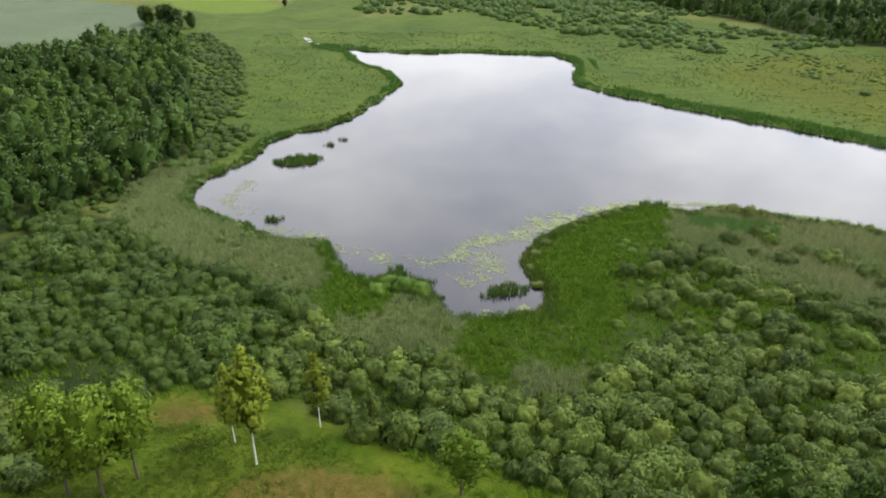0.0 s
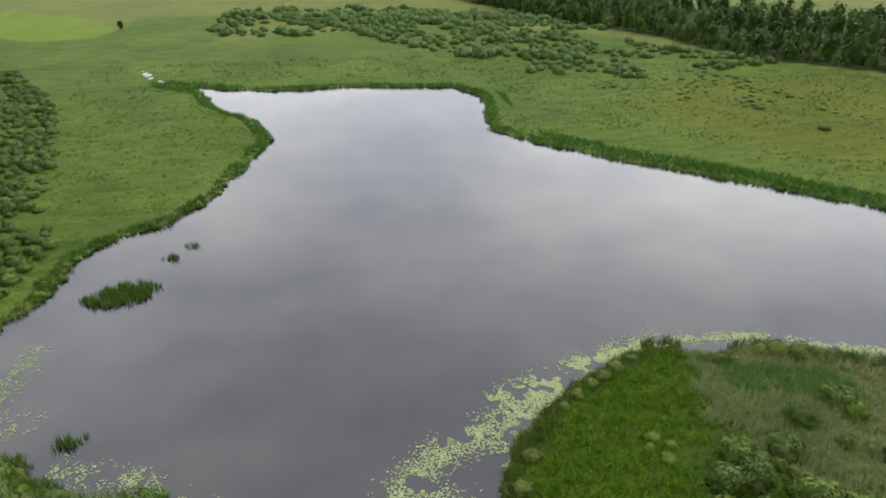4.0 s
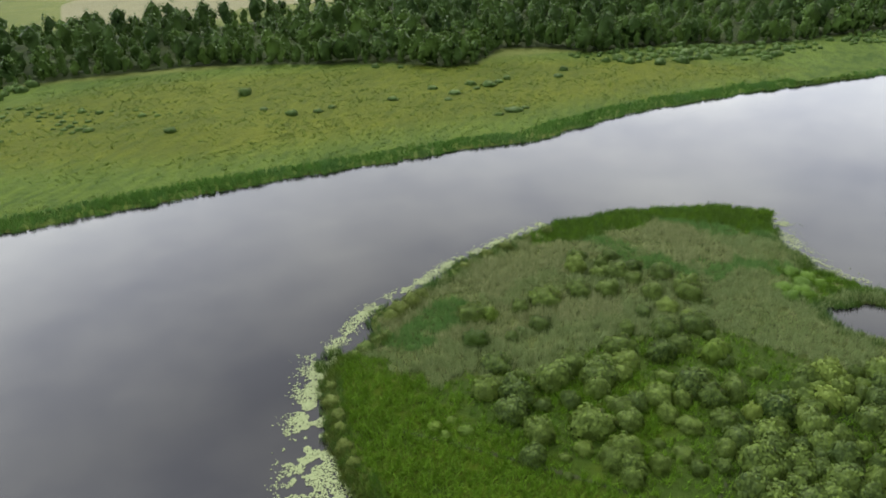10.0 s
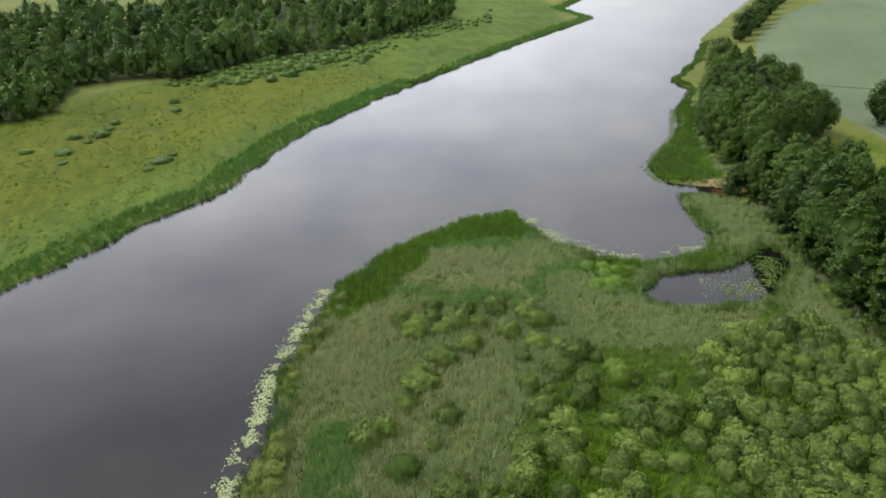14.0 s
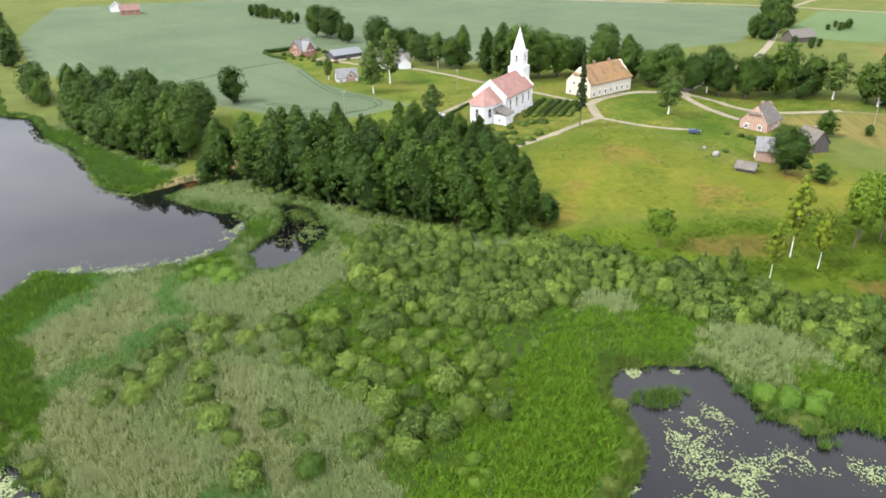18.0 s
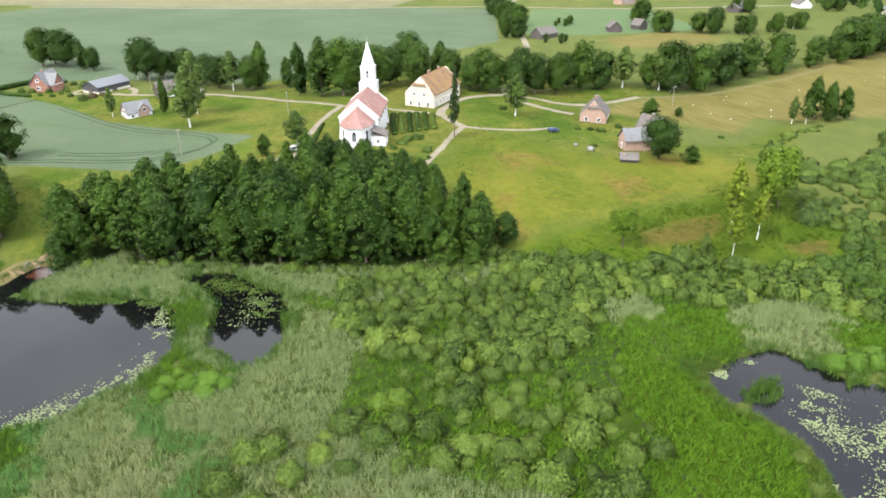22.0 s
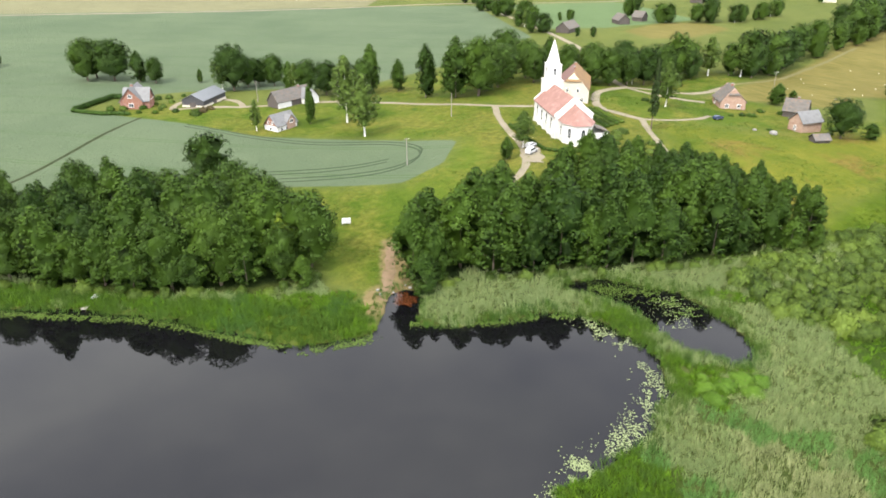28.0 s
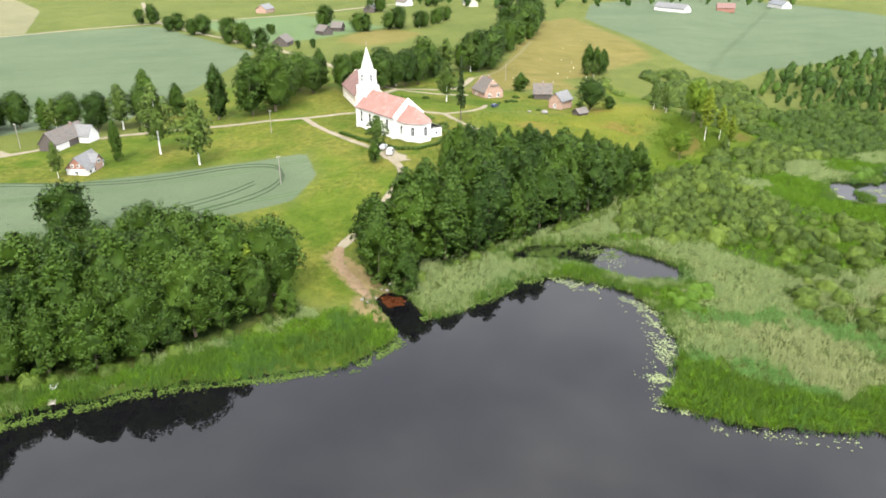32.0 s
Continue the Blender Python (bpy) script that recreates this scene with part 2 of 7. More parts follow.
    c = mix_node(n, l, math_node(n, l, "MULTIPLY", zone("dry", 16.0, 14.0), ramp_node(n, l, rusty, (0, 0, 0), (0.8, 0.8, 0.8), 0.54, 0.66).outputs[0]), c, two(both, (0.105, 0.072, 0.018), (0.170, 0.125, 0.036)))
    c = mix_node(n, l, zone("lawn", 8.0, 8.0), c, two(slow, (0.036, 0.068, 0.005), (0.094, 0.124, 0.017)))
    c = mix_node(n, l, math_node(n, l, "MULTIPLY", zone("lawn", 8.0, 8.0), ramp_node(n, l, noise_at(0.045, 6, 0.7), (0, 0, 0), (0.85, 0.85, 0.85), 0.43, 0.60).outputs[0]), c, two(both, (0.062, 0.072, 0.012), (0.170, 0.150, 0.036)))
    c = mix_node(n, l, zone("foot", 5.0, 6.0), c, two(wide, (0.034, 0.064, 0.003), (0.082, 0.112, 0.010)))
    c = mix_node(n, l, math_node(n, l, "MULTIPLY", zone("rust", 4.0, 9.0), 0.85), c, two(both, (0.055, 0.045, 0.010), (0.120, 0.085, 0.026)))
    rows = noise_at(1.0, 2, 0.5, (0.9, 0.06, 1.0))
    hay = two(math_node(n, l, "ADD", math_node(n, l, "MULTIPLY", rows, 0.5), math_node(n, l, "MULTIPLY", wide, 0.5)), (0.103, 0.092, 0.028), (0.164, 0.135, 0.052))
    c = mix_node(n, l, zone("hay", 5.0, 4.0), c, hay)
    crop = two(math_node(n, l, "ADD", math_node(n, l, "MULTIPLY", far, 0.6), math_node(n, l, "MULTIPLY", wide, 0.4)), (0.076, 0.102, 0.070), (0.098, 0.124, 0.086))
    xyz = n.new("ShaderNodeSeparateXYZ")
    l.new(tc.outputs["Object"], xyz.inputs[0])
    across = math_node(n, l, "ADD", math_node(n, l, "MULTIPLY", xyz.outputs[0], 0.69 / 24), math_node(n, l, "MULTIPLY", xyz.outputs[1], 0.72 / 24))
    across = math_node(n, l, "FRACT", math_node(n, l, "ADD", across, math_node(n, l, "MULTIPLY", mid, 0.03)))
    lane = math_node(n, l, "MAXIMUM", math_node(n, l, "COMPARE", across, 0.30), math_node(n, l, "COMPARE", across, 0.375))
    for c_node in [q for q in n if q.type == "MATH" and q.operation == "COMPARE"]:
        c_node.inputs[2].default_value = 0.011
    crop = mix_node(n, l, math_node(n, l, "MULTIPLY", lane, 0.8), crop, (0.036, 0.060, 0.023))
    c = mix_node(n, l, zone("crop", 0.8, 1.2), c, crop)
    c = mix_node(n, l, zone("greencrop", 1.0, 1.2), c, two(slow, (0.080, 0.120, 0.060), (0.104, 0.146, 0.078)))
    c = mix_node(n, l, zone("ripe", 1.5, 2.0), c, two(slow, (0.140, 0.132, 0.088), (0.185, 0.172, 0.116)))
    c = mix_node(n, l, zone("clover", 2.0, 2.0), c, two(slow, (0.070, 0.105, 0.010), (0.105, 0.150, 0.018)))
    c = mix_node(n, l, zone("soil", 1.2, 2.2), c, two(wide, (0.130, 0.098, 0.050), (0.230, 0.172, 0.104)))
    a = n.new("ShaderNodeAttribute")
    a.attribute_name = "shore"
    mud = math_node(n, l, "SUBTRACT", 0.6, math_node(n, l, "MULTIPLY", a.outputs["Fac"], 1.0), True)
    c = mix_node(n, l, mud, c, two(wide, (0.019, 0.015, 0.006), (0.039, 0.030, 0.011)))
    l.new(c, p.inputs["Base Color"])
    p.inputs["Roughness"].default_value = 0.9
    p.inputs["Specular IOR Level"].default_value = 0.06
    b1, b2 = n.new("ShaderNodeBump"), n.new("ShaderNodeBump")
    b1.inputs["Strength"].default_value, b1.inputs["Distance"].default_value = 1.0, 0.8
    b2.inputs["Strength"].default_value, b2.inputs["Distance"].default_value = 0.9, 0.22
    l.new(near, b1.inputs["Height"])
    l.new(tiny, b2.inputs["Height"])
    l.new(b1.outputs[0], b2.inputs["Normal"])
    l.new(b2.outputs[0], p.inputs["Normal"])
    return m


def water_material():
    m, n, l, p = nodes_of("lake_water")
    t = noise_node(n, l, 0.02, 4.0)
    l.new(ramp_node(n, l, t.outputs["Fac"], (0.0012, 0.0012, 0.0016), (0.0026, 0.0024, 0.0030)).outputs[0], p.inputs["Base Color"])
    p.inputs["Roughness"].default_value = 0.015
    p.inputs["IOR"].default_value = 1.345
    tw = noise_node(n, l, 0.9, 4.0)
    bump_to(n, l, p, tw.outputs["Fac"], 0.035, 0.05)
    return m


M_GROUND, M_WATER = ground_material(), water_material()
M_ALDER = foliage("alder_leaves", (0.009, 0.025, 0.003), (0.068, 0.114, 0.012), leafy=0.30)
M_BROAD = foliage("broad_leaves", (0.010, 0.027, 0.004), (0.068, 0.112, 0.014), leafy=0.30)
M_BIRCH = foliage("birch_leaves", (0.105, 0.140, 0.013), (0.225, 0.265, 0.030), None, 0.25)
M_MEADOW = foliage("meadow_blades", (0.046, 0.090, 0.006), (0.125, 0.175, 0.018), (0.129, 0.119, 0.030), 0.15, False)
M_LOOSE = foliage("aspen_leaves", (0.062, 0.112, 0.009), (0.175, 0.245, 0.028), None, 0.2)
M_ASPEN = foliage("pale_birch_leaves", (0.042, 0.074, 0.014), (0.118, 0.160, 0.036), leafy=0.3)
M_SPRUCE = foliage("spruce_needles", (0.015, 0.029, 0.007), (0.049, 0.074, 0.019))
M_WILLOW = foliage("willow_leaves", (0.017, 0.036, 0.005), (0.126, 0.171, 0.033), (0.130, 0.168, 0.032))
M_GREYWILLOW = foliage("grey_willow_leaves", (0.018, 0.036, 0.007), (0.110, 0.150, 0.028))
M_CARR = foliage("carr_leaves", (0.019, 0.041, 0.006), (0.075, 0.116, 0.019))
M_SCRUB = foliage("fen_scrub_leaves", (0.032, 0.067, 0.010), (0.085, 0.140, 0.030))
M_WOODS = foliage("far_wood_leaves", (0.022, 0.048, 0.010), (0.082, 0.136, 0.028), leafy=0.2)
M_FRESHWOODS = foliage("fresh_wood_leaves", (0.030, 0.062, 0.012), (0.105, 0.170, 0.032), leafy=0.2)
M_REED = foliage("reed_blades", (0.164, 0.207, 0.098), (0.318, 0.358, 0.195), (0.380, 0.370, 0.215), 0.15, False, (0.232, 0.278, 0.152))
M_DRYREED = foliage("dry_reed_blades", (0.201, 0.217, 0.118), (0.360, 0.371, 0.219), (0.401, 0.380, 0.236), 0.15, False)
M_TEAL = foliage("young_reed_blades", (0.085, 0.178, 0.056), (0.180, 0.292, 0.106), None, 0.15, False)
M_FRINGE = foliage("fringe_reed_blades", (0.050, 0.122, 0.022), (0.125, 0.236, 0.055), None, 0.15, False, (0.090, 0.172, 0.070))
M_RUSH = foliage("rush_blades", (0.038, 0.082, 0.014), (0.112, 0.178, 0.034), None, 0.15, False, (0.070, 0.145, 0.050))
M_SEDGE = foliage("sedge_blades", (0.046, 0.102, 0.006), (0.138, 0.238, 0.018), None, 0.15, False)
M_BROWN = foliage("brown_sedge", (0.060, 0.088, 0.016), (0.133, 0.157, 0.040), None, 0.15, False)
M_FENGRASS = foliage("fen_grass", (0.055, 0.098, 0.013), (0.122, 0.170, 0.030), None, 0.15, False)
M_LILY = foliage("lily_pads", (0.175, 0.198, 0.115), (0.285, 0.300, 0.200), None, 0.1)
M_DUCK = foliage("bright_lily_pads", (0.048, 0.080, 0.014), (0.098, 0.132, 0.034), None, 0.1)
M_COPPER = foliage("copper_leaves", (0.050, 0.036, 0.020), (0.120, 0.085, 0.045))
M_BRIGHT = foliage("bright_bush_leaves", (0.036, 0.080, 0.008), (0.104, 0.172, 0.021))
M_YELLOWWILLOW = foliage("yellow_willow_leaves", (0.041, 0.080, 0.008), (0.122, 0.172, 0.024))
M_HEDGE = foliage("hedge_leaves", (0.019, 0.043, 0.006), (0.054, 0.099, 0.016))
M_BARK = surface("grey_brown_bark", (0.048, 0.036, 0.027), (0.120, 0.096, 0.076), 1.5, 9.0, 0.9, 0.0, 0.03, (1, 1, 0.25))
M_BIRCHBARK = surface("white_birch_bark", (0.336, 0.320, 0.296), (0.576, 0.560, 0.528), 1.0, 5.0, 0.7, 0.0, 0.02, (1, 1, 3.0), (0.040, 0.036, 0.032))
M_LIME = surface("limewashed_wall", (0.420, 0.412, 0.396), (0.490, 0.482, 0.466), 0.3, 3.0, 0.85, 0.0, 0.02, None, (0.416, 0.400, 0.368))
M_CREAM = surface("cream_plaster", (0.342, 0.308, 0.243), (0.410, 0.376, 0.312), 0.3, 3.0, 0.85, 0.0, 0.02, None, (0.355, 0.308, 0.246))
M_TILE = surface("pink_clay_tile", (0.133, 0.071, 0.059), (0.182, 0.103, 0.088), 0.25, 2.5, 0.8, 0.0, 0.05, None, (0.204, 0.123, 0.109))
M_RUST = surface("rust_brown_roof", (0.098, 0.052, 0.016), (0.165, 0.090, 0.028), 0.2, 2.0, 0.75, 0.0, 0.04, None, (0.050, 0.027, 0.017))
M_PURPLE = surface("worn_dark_tile", (0.084, 0.048, 0.044), (0.144, 0.088, 0.076), 0.3, 2.5, 0.8, 0.0, 0.04)
M_GREYROOF = surface("grey_fibre_cement_roof", (0.068, 0.068, 0.071), (0.104, 0.103, 0.104), 0.3, 4.0, 0.7, 0.0, 0.03, (1, 4, 1), (0.060, 0.059, 0.057))
M_DARKROOF = surface("weathered_shingle_roof", (0.049, 0.045, 0.042), (0.101, 0.093, 0.085), 0.4, 4.0, 0.9, 0.0, 0.04, (1, 3, 1), (0.122, 0.087, 0.064))
M_STEEL = surface("grey_sheet_metal_roof", (0.062, 0.067, 0.074), (0.091, 0.096, 0.103), 0.3, 3.0, 0.55, 0.0, 0.02, (1, 6, 1))
M_BRICK = surface("red_brick_wall", (0.149, 0.064, 0.045), (0.213, 0.109, 0.079), 0.6, 7.0, 0.85, 0.0, 0.02, None, (0.238, 0.169, 0.139))
M_PALEBRICK = surface("pale_pink_brick_wall", (0.210, 0.132, 0.098), (0.284, 0.206, 0.161), 0.5, 6.0, 0.85, 0.0, 0.02, None, (0.176, 0.098, 0.073))
M_BOARD = surface("dark_timber_boards", (0.036, 0.030, 0.027), (0.088, 0.076, 0.068), 0.6, 5.0, 0.85, 0.0, 0.02, (6, 6, 0.4))
M_BLACK = surface("black_stained_boards", (0.014, 0.014, 0.016), (0.040, 0.040, 0.044), 0.6, 5.0, 0.7, 0.0, 0.02, (6, 6, 0.4))
M_GREYWOOD = surface("silvered_wood", (0.120, 0.108, 0.092), (0.224, 0.204, 0.180), 0.7, 6.0, 0.85, 0.0, 0.02, (5, 5, 0.5))
M_TRIM = surface("white_painted_trim", (0.576, 0.576, 0.560), (0.656, 0.656, 0.640), 0.5, 4.0, 0.6, 0.0, 0.005)
M_ROAD = surface("pale_gravel", (0.098, 0.084, 0.060), (0.155, 0.134, 0.098), 0.15, 2.5, 0.95, 0.0, 0.03, None, (0.110, 0.098, 0.058))
M_WORN = surface("worn_turf", (0.062, 0.060, 0.022), (0.100, 0.088, 0.040), 0.3, 2.5, 0.95, 0.0, 0.03)
M_TRACK = surface("sandy_track", (0.085, 0.055, 0.032), (0.150, 0.108, 0.070), 0.3, 2.5, 0.95, 0.0, 0.04, None, (0.060, 0.055, 0.020))
M_PRESSED = surface("pressed_crop", (0.012, 0.022, 0.010), (0.026, 0.038, 0.018), 0.5, 4.0, 0.9, 0.0, 0.03)
M_SHALLOW = surface("red_brown_shallows", (0.017, 0.005, 0.002), (0.047, 0.015, 0.006), 0.35, 2.0, 0.12, 0.0, 0.0)
M_PEAT = surface("trodden_peat", (0.008, 0.012, 0.002), (0.016, 0.022, 0.005), 0.5, 4.0, 0.9, 0.0, 0.03)
M_TYRE = surface("black_rubber", (0.015, 0.015, 0.016), (0.035, 0.035, 0.036), 2.0, 12.0, 0.8, 0.0, 0.0)
M_CARWHITE = surface("white_car_paint", (0.389, 0.389, 0.389), (0.432, 0.432, 0.432), 0.6, 4.0, 0.25, 0.0, 0.0)
M_CARBLUE = surface("dark_blue_car_paint", (0.020, 0.030, 0.060), (0.035, 0.050, 0.090), 0.6, 4.0, 0.25, 0.2, 0.0)
M_WRAP = surface("white_bale_wrap", (0.336, 0.319, 0.282), (0.394, 0.374, 0.330), 1.0, 5.0, 0.4, 0.0, 0.01)
M_STONE = surface("grey_field_stone", (0.114, 0.110, 0.103), (0.194, 0.187, 0.176), 0.8, 6.0, 0.9, 0.0, 0.03)
M_GLASS, gn, gl, gp = nodes_of("dark_window_glass")
gp.inputs["Base Color"].default_value, gp.inputs["Roughness"].default_value = (0.020, 0.023, 0.028, 1), 0.08


# ---------------------------------------------------------------- plan arithmetic
rng = np.random.default_rng(7)


def lattice(ix, iy, seed):
    h = (ix.astype(np.int64) * 374761393 + iy.astype(np.int64) * 668265263 + seed * 1442695041) & 0x7FFFFFFF
    h = ((h ^ (h >> 13)) * 1274126177) & 0x7FFFFFFF
    return ((h ^ (h >> 16)) & 0xFFFF) / 65535.0


def vnoise(x, y, scale, seed=0):
    """Smooth value noise, 0 to 1, with features about scale metres wide."""
    x, y = np.asarray(x, float) / scale, np.asarray(y, float) / scale
    ix, iy = np.floor(x), np.floor(y)
    u, v = x - ix, y - iy
    u, v = u * u * (3 - 2 * u), v * v * (3 - 2 * v)
    a, b = lattice(ix, iy, seed), lattice(ix + 1, iy, seed)
    c, d = lattice(ix, iy + 1, seed), lattice(ix + 1, iy + 1, seed)
    return (a * (1 - u) + b * u) * (1 - v) + (c * (1 - u) + d * u) * v


def to_line(x, y, line, closed=False):
    """The distance from points to a polyline."""
    p = np.array(line, float)
    if closed:
        p = np.vstack([p, p[:1]])
    best = np.full(np.shape(x), 1e9)
    for a, b in zip(p[:-1], p[1:]):
        e = b - a
        t = np.clip(((x - a[0]) * e[0] + (y - a[1]) * e[1]) / max(e @ e, 1e-9), 0, 1)
        best = np.minimum(best, np.hypot(x - a[0] - t * e[0], y - a[1] - t * e[1]))
    return best


def inside(x, y, poly):
    p = np.array(poly, float)
    odd = np.zeros(np.shape(x), bool)
    for a, b in zip(p, np.roll(p, -1, 0)):
        if a[1] == b[1]:
            continue
        odd ^= ((a[1] > y) != (b[1] > y)) & (x < (b[0] - a[0]) * (y - a[1]) / (b[1] - a[1]) + a[0])
    return odd


def signed(x, y, poly):
    """The distance to a polygon's edge, positive inside."""
    return to_line(x, y, poly, True) * np.where(inside(x, y, poly), 1, -1)


def smooth(a, b, x):
    t = np.clip((x - a) / (b - a), 0, 1)
    return t * t * (3 - 2 * t)


# The lake's shore, from the narrow bay round by the north and the far shore to the church's side and the point.
SHORE_BAY = [(20, 118), (2, 117.5), (-1, 126), (-9, 135), (-15, 133), (-23, 138), (-28, 152), (-43, 155.5), (-50, 163), (-60, 169), (-70, 180),
             (-71, 194), (-62, 210), (-59, 232), (-52, 243), (-43, 247), (-32, 267), (-26, 289), (-18, 317), (-26, 344), (-43, 369), (-56, 409)]
SHORE_NORTH = [(-41, 400), (-23, 393), (14, 393), (60, 383), (68, 362), (60, 315), (69, 299), (92, 272), (126, 240), (162, 199), (180, 178), (194, 157),
               (210, 147), (238, 127), (281, 80), (317, 33), (361, -25), (402, -84), (434, -131), (486, -138), (530, -184), (583, -262), (553, -307),
               (626, -361), (760, -520), (900, -760)]
SHORE_CHURCH = [(820, -820), (650, -560), (560, -430), (476, -322), (388, -209), (334, -141), (316, -126), (283, -93), (250, -50), (235, -48), (212, -23),
                (181, 4), (168, 23), (160, 33), (149, 37), (145.5, 36), (141.5, 31.5), (138, 27), (134.5, 25), (131.5, 27), (131.5, 30.5), (134.5, 33.5), (137.5, 37.5), (136, 41), (128, 45), (112, 50), (106, 59)]
SHORE_POINT = [(106, 72), (113, 82), (128, 89), (146, 88.5), (147, 99), (141, 119), (134, 132), (123, 144), (112, 151.5), (97, 161), (86, 163), (73, 171),
               (64, 168), (56, 172), (47, 170), (37, 164), (29, 159), (22, 150), (17, 140), (21, 127)]
LAKE = SHORE_BAY + SHORE_NORTH + SHORE_CHURCH + SHORE_POINT
INLET = [(148, 38), (142, 31), (138, 26.5), (134, 24), (130.5, 26), (130.5, 31), (134, 34.5), (137, 38.5)]
POND = [(103, 43), (98, 43.5), (93, 45), (89, 51), (84, 59.5), (83, 66), (85.5, 73.5), (88, 82), (93, 85), (97.5, 83.5), (100.3, 78), (100.3, 71), (99.6, 64), (98.6, 57), (101, 50)]
CREEK = [(-54, 398), (-64, 408), (-78, 432), (-89, 458)]
MARSH_LINE = [(900, -700), (480, -340), (330, -150), (230, -48), (160, 10), (130, 26), (96, 44), (35, 66), (-30, 95), (-60, 95), (-100, 70), (-220, 60), (-900, 90)]
HILL = [(50, -6, 10.5), (42, -37, 10.5), (6, -46, 9.7), (16, -5, 10.2), (2, -20, 8.8), (-36, 14, 4.7), (-46, -18, 4.8), (106, -91, 5.8), (85, -119, 7.2),
        (128, -8, 5.0), (95, -60, 7.4), (66, -9, 10.4), (-140, 0, 3.0), (142, -146, 7.3), (-125, -194, 7.4), (190, -60, 5.0), (-90, 30, 3.5), (-10, 30, 6.0)]


def water_side(x, y):
    """Metres from the water's edge, positive on land."""
    d = -signed(x, y, LAKE)
    d = np.minimum(d, -signed(x, y, POND))
    d = np.minimum(d, to_line(x, y, CREEK) - 1.3)
    return d + (vnoise(x, y, 5.0, 3) - 0.5) * 2.2 + (vnoise(x, y, 2.1, 4) - 0.5) * 0.9


def land_height(x, y, d):
    south = to_line(x, y, MARSH_LINE)
    poly = MARSH_LINE + [(-900, -2500), (900, -2500)]
    s = np.where(inside(x, y, poly), south, 0)
    wsum, hsum = np.full(np.shape(x), 0.02), np.full(np.shape(x), 0.02 * 7.0)
    for px, py, pz in HILL:
        w = np.exp(-((x - px) ** 2 + (y - py) ** 2) / (2 * 24.0**2))
        wsum, hsum = wsum + w, hsum + w * pz
    z = 0.55 + smooth(0, 48, s) * (hsum / wsum - 0.55)
    z = z + np.where(s > 0, 0, 1.6 * smooth(60, 260, d))
    z = z + (vnoise(x, y, 30, 5) - 0.5) * 0.5 * smooth(4, 30, d) + (vnoise(x, y, 6, 6) - 0.5) * 0.25 * smooth(2, 8, d)
    edge = np.clip(d * 0.45, -1.6, 0.5)
    return np.where(d < 14, edge + (z - 0.5) * smooth(1, 14, d), z)


def steps(lo, hi, fine, grow, limit):
    core = list(np.arange(lo, hi + fine, fine))
    s, a = fine, core[-1]
    up, down = [], []
    while a < limit:
        s *= grow
        a += s
        up.append(a)
    s, a = fine, core[0]
    while a > -limit:
        s *= grow
        a -= s
        down.append(a)
    return np.array(down[::-1] + core + up)


GX, GY = steps(-112, 440, 2.45, 1.075, 3600), steps(-160, 425, 2.45, 1.075, 3600)
PX, PY = np.meshgrid(GX, GY)
GD = water_side(PX, PY)
GZ = land_height(PX, PY, GD)


def bilinear(grid, x, y):
    x, y = np.asarray(x, float), np.asarray(y, float)
    i = np.clip(np.searchsorted(GX, x) - 1, 0, len(GX) - 2)
    j = np.clip(np.searchsorted(GY, y) - 1, 0, len(GY) - 2)
    u, v = (x - GX[i]) / (GX[i + 1] - GX[i]), (y - GY[j]) / (GY[j + 1] - GY[j])
    return (grid[j, i] * (1 - u) + grid[j, i + 1] * u) * (1 - v) + (grid[j + 1, i] * (1 - u) + grid[j + 1, i + 1] * u) * v


def zat(x, y):
    return bilinear(GZ, x, y)


def dat(x, y):
    return bilinear(GD, x, y)


def mesh_from(name, verts, faces, material, smooth_shade=False, attributes=()):
    """A mesh from arrays: verts n x 3, faces m x k, with float attributes by vertex."""
    me = bpy.data.meshes.new(name)
    verts, faces = np.asarray(verts, np.float32), np.asarray(faces, np.int32)
    k = faces.shape[1]
    me.vertices.add(len(verts))
    me.vertices.foreach_set("co", verts.ravel())
    me.loops.add(faces.size)
    me.loops.foreach_set("vertex_index", faces.ravel())
    me.polygons.add(len(faces))
    me.polygons.foreach_set("loop_start", np.arange(0, faces.size, k, dtype=np.int32))
    me.polygons.foreach_set("loop_total", np.full(len(faces), k, np.int32))
    if smooth_shade:
        me.polygons.foreach_set("use_smooth", np.ones(len(faces), bool))
    for key, values in attributes:
        values = np.asarray(values, np.float32)
        vector = key == "puff"
        at = me.attributes.new(key, "FLOAT_VECTOR" if vector else "FLOAT", "POINT")
        at.data.foreach_set("vector" if vector else "value", values.ravel())
    me.update(calc_edges=True)
    me.materials.append(material)
    return me


def polys_zone(polys):
    best = np.full(PX.shape, -1e9)
    for poly in polys:
        best = np.maximum(best, signed(PX, PY, poly))
    return np.clip(best, -30, 30)


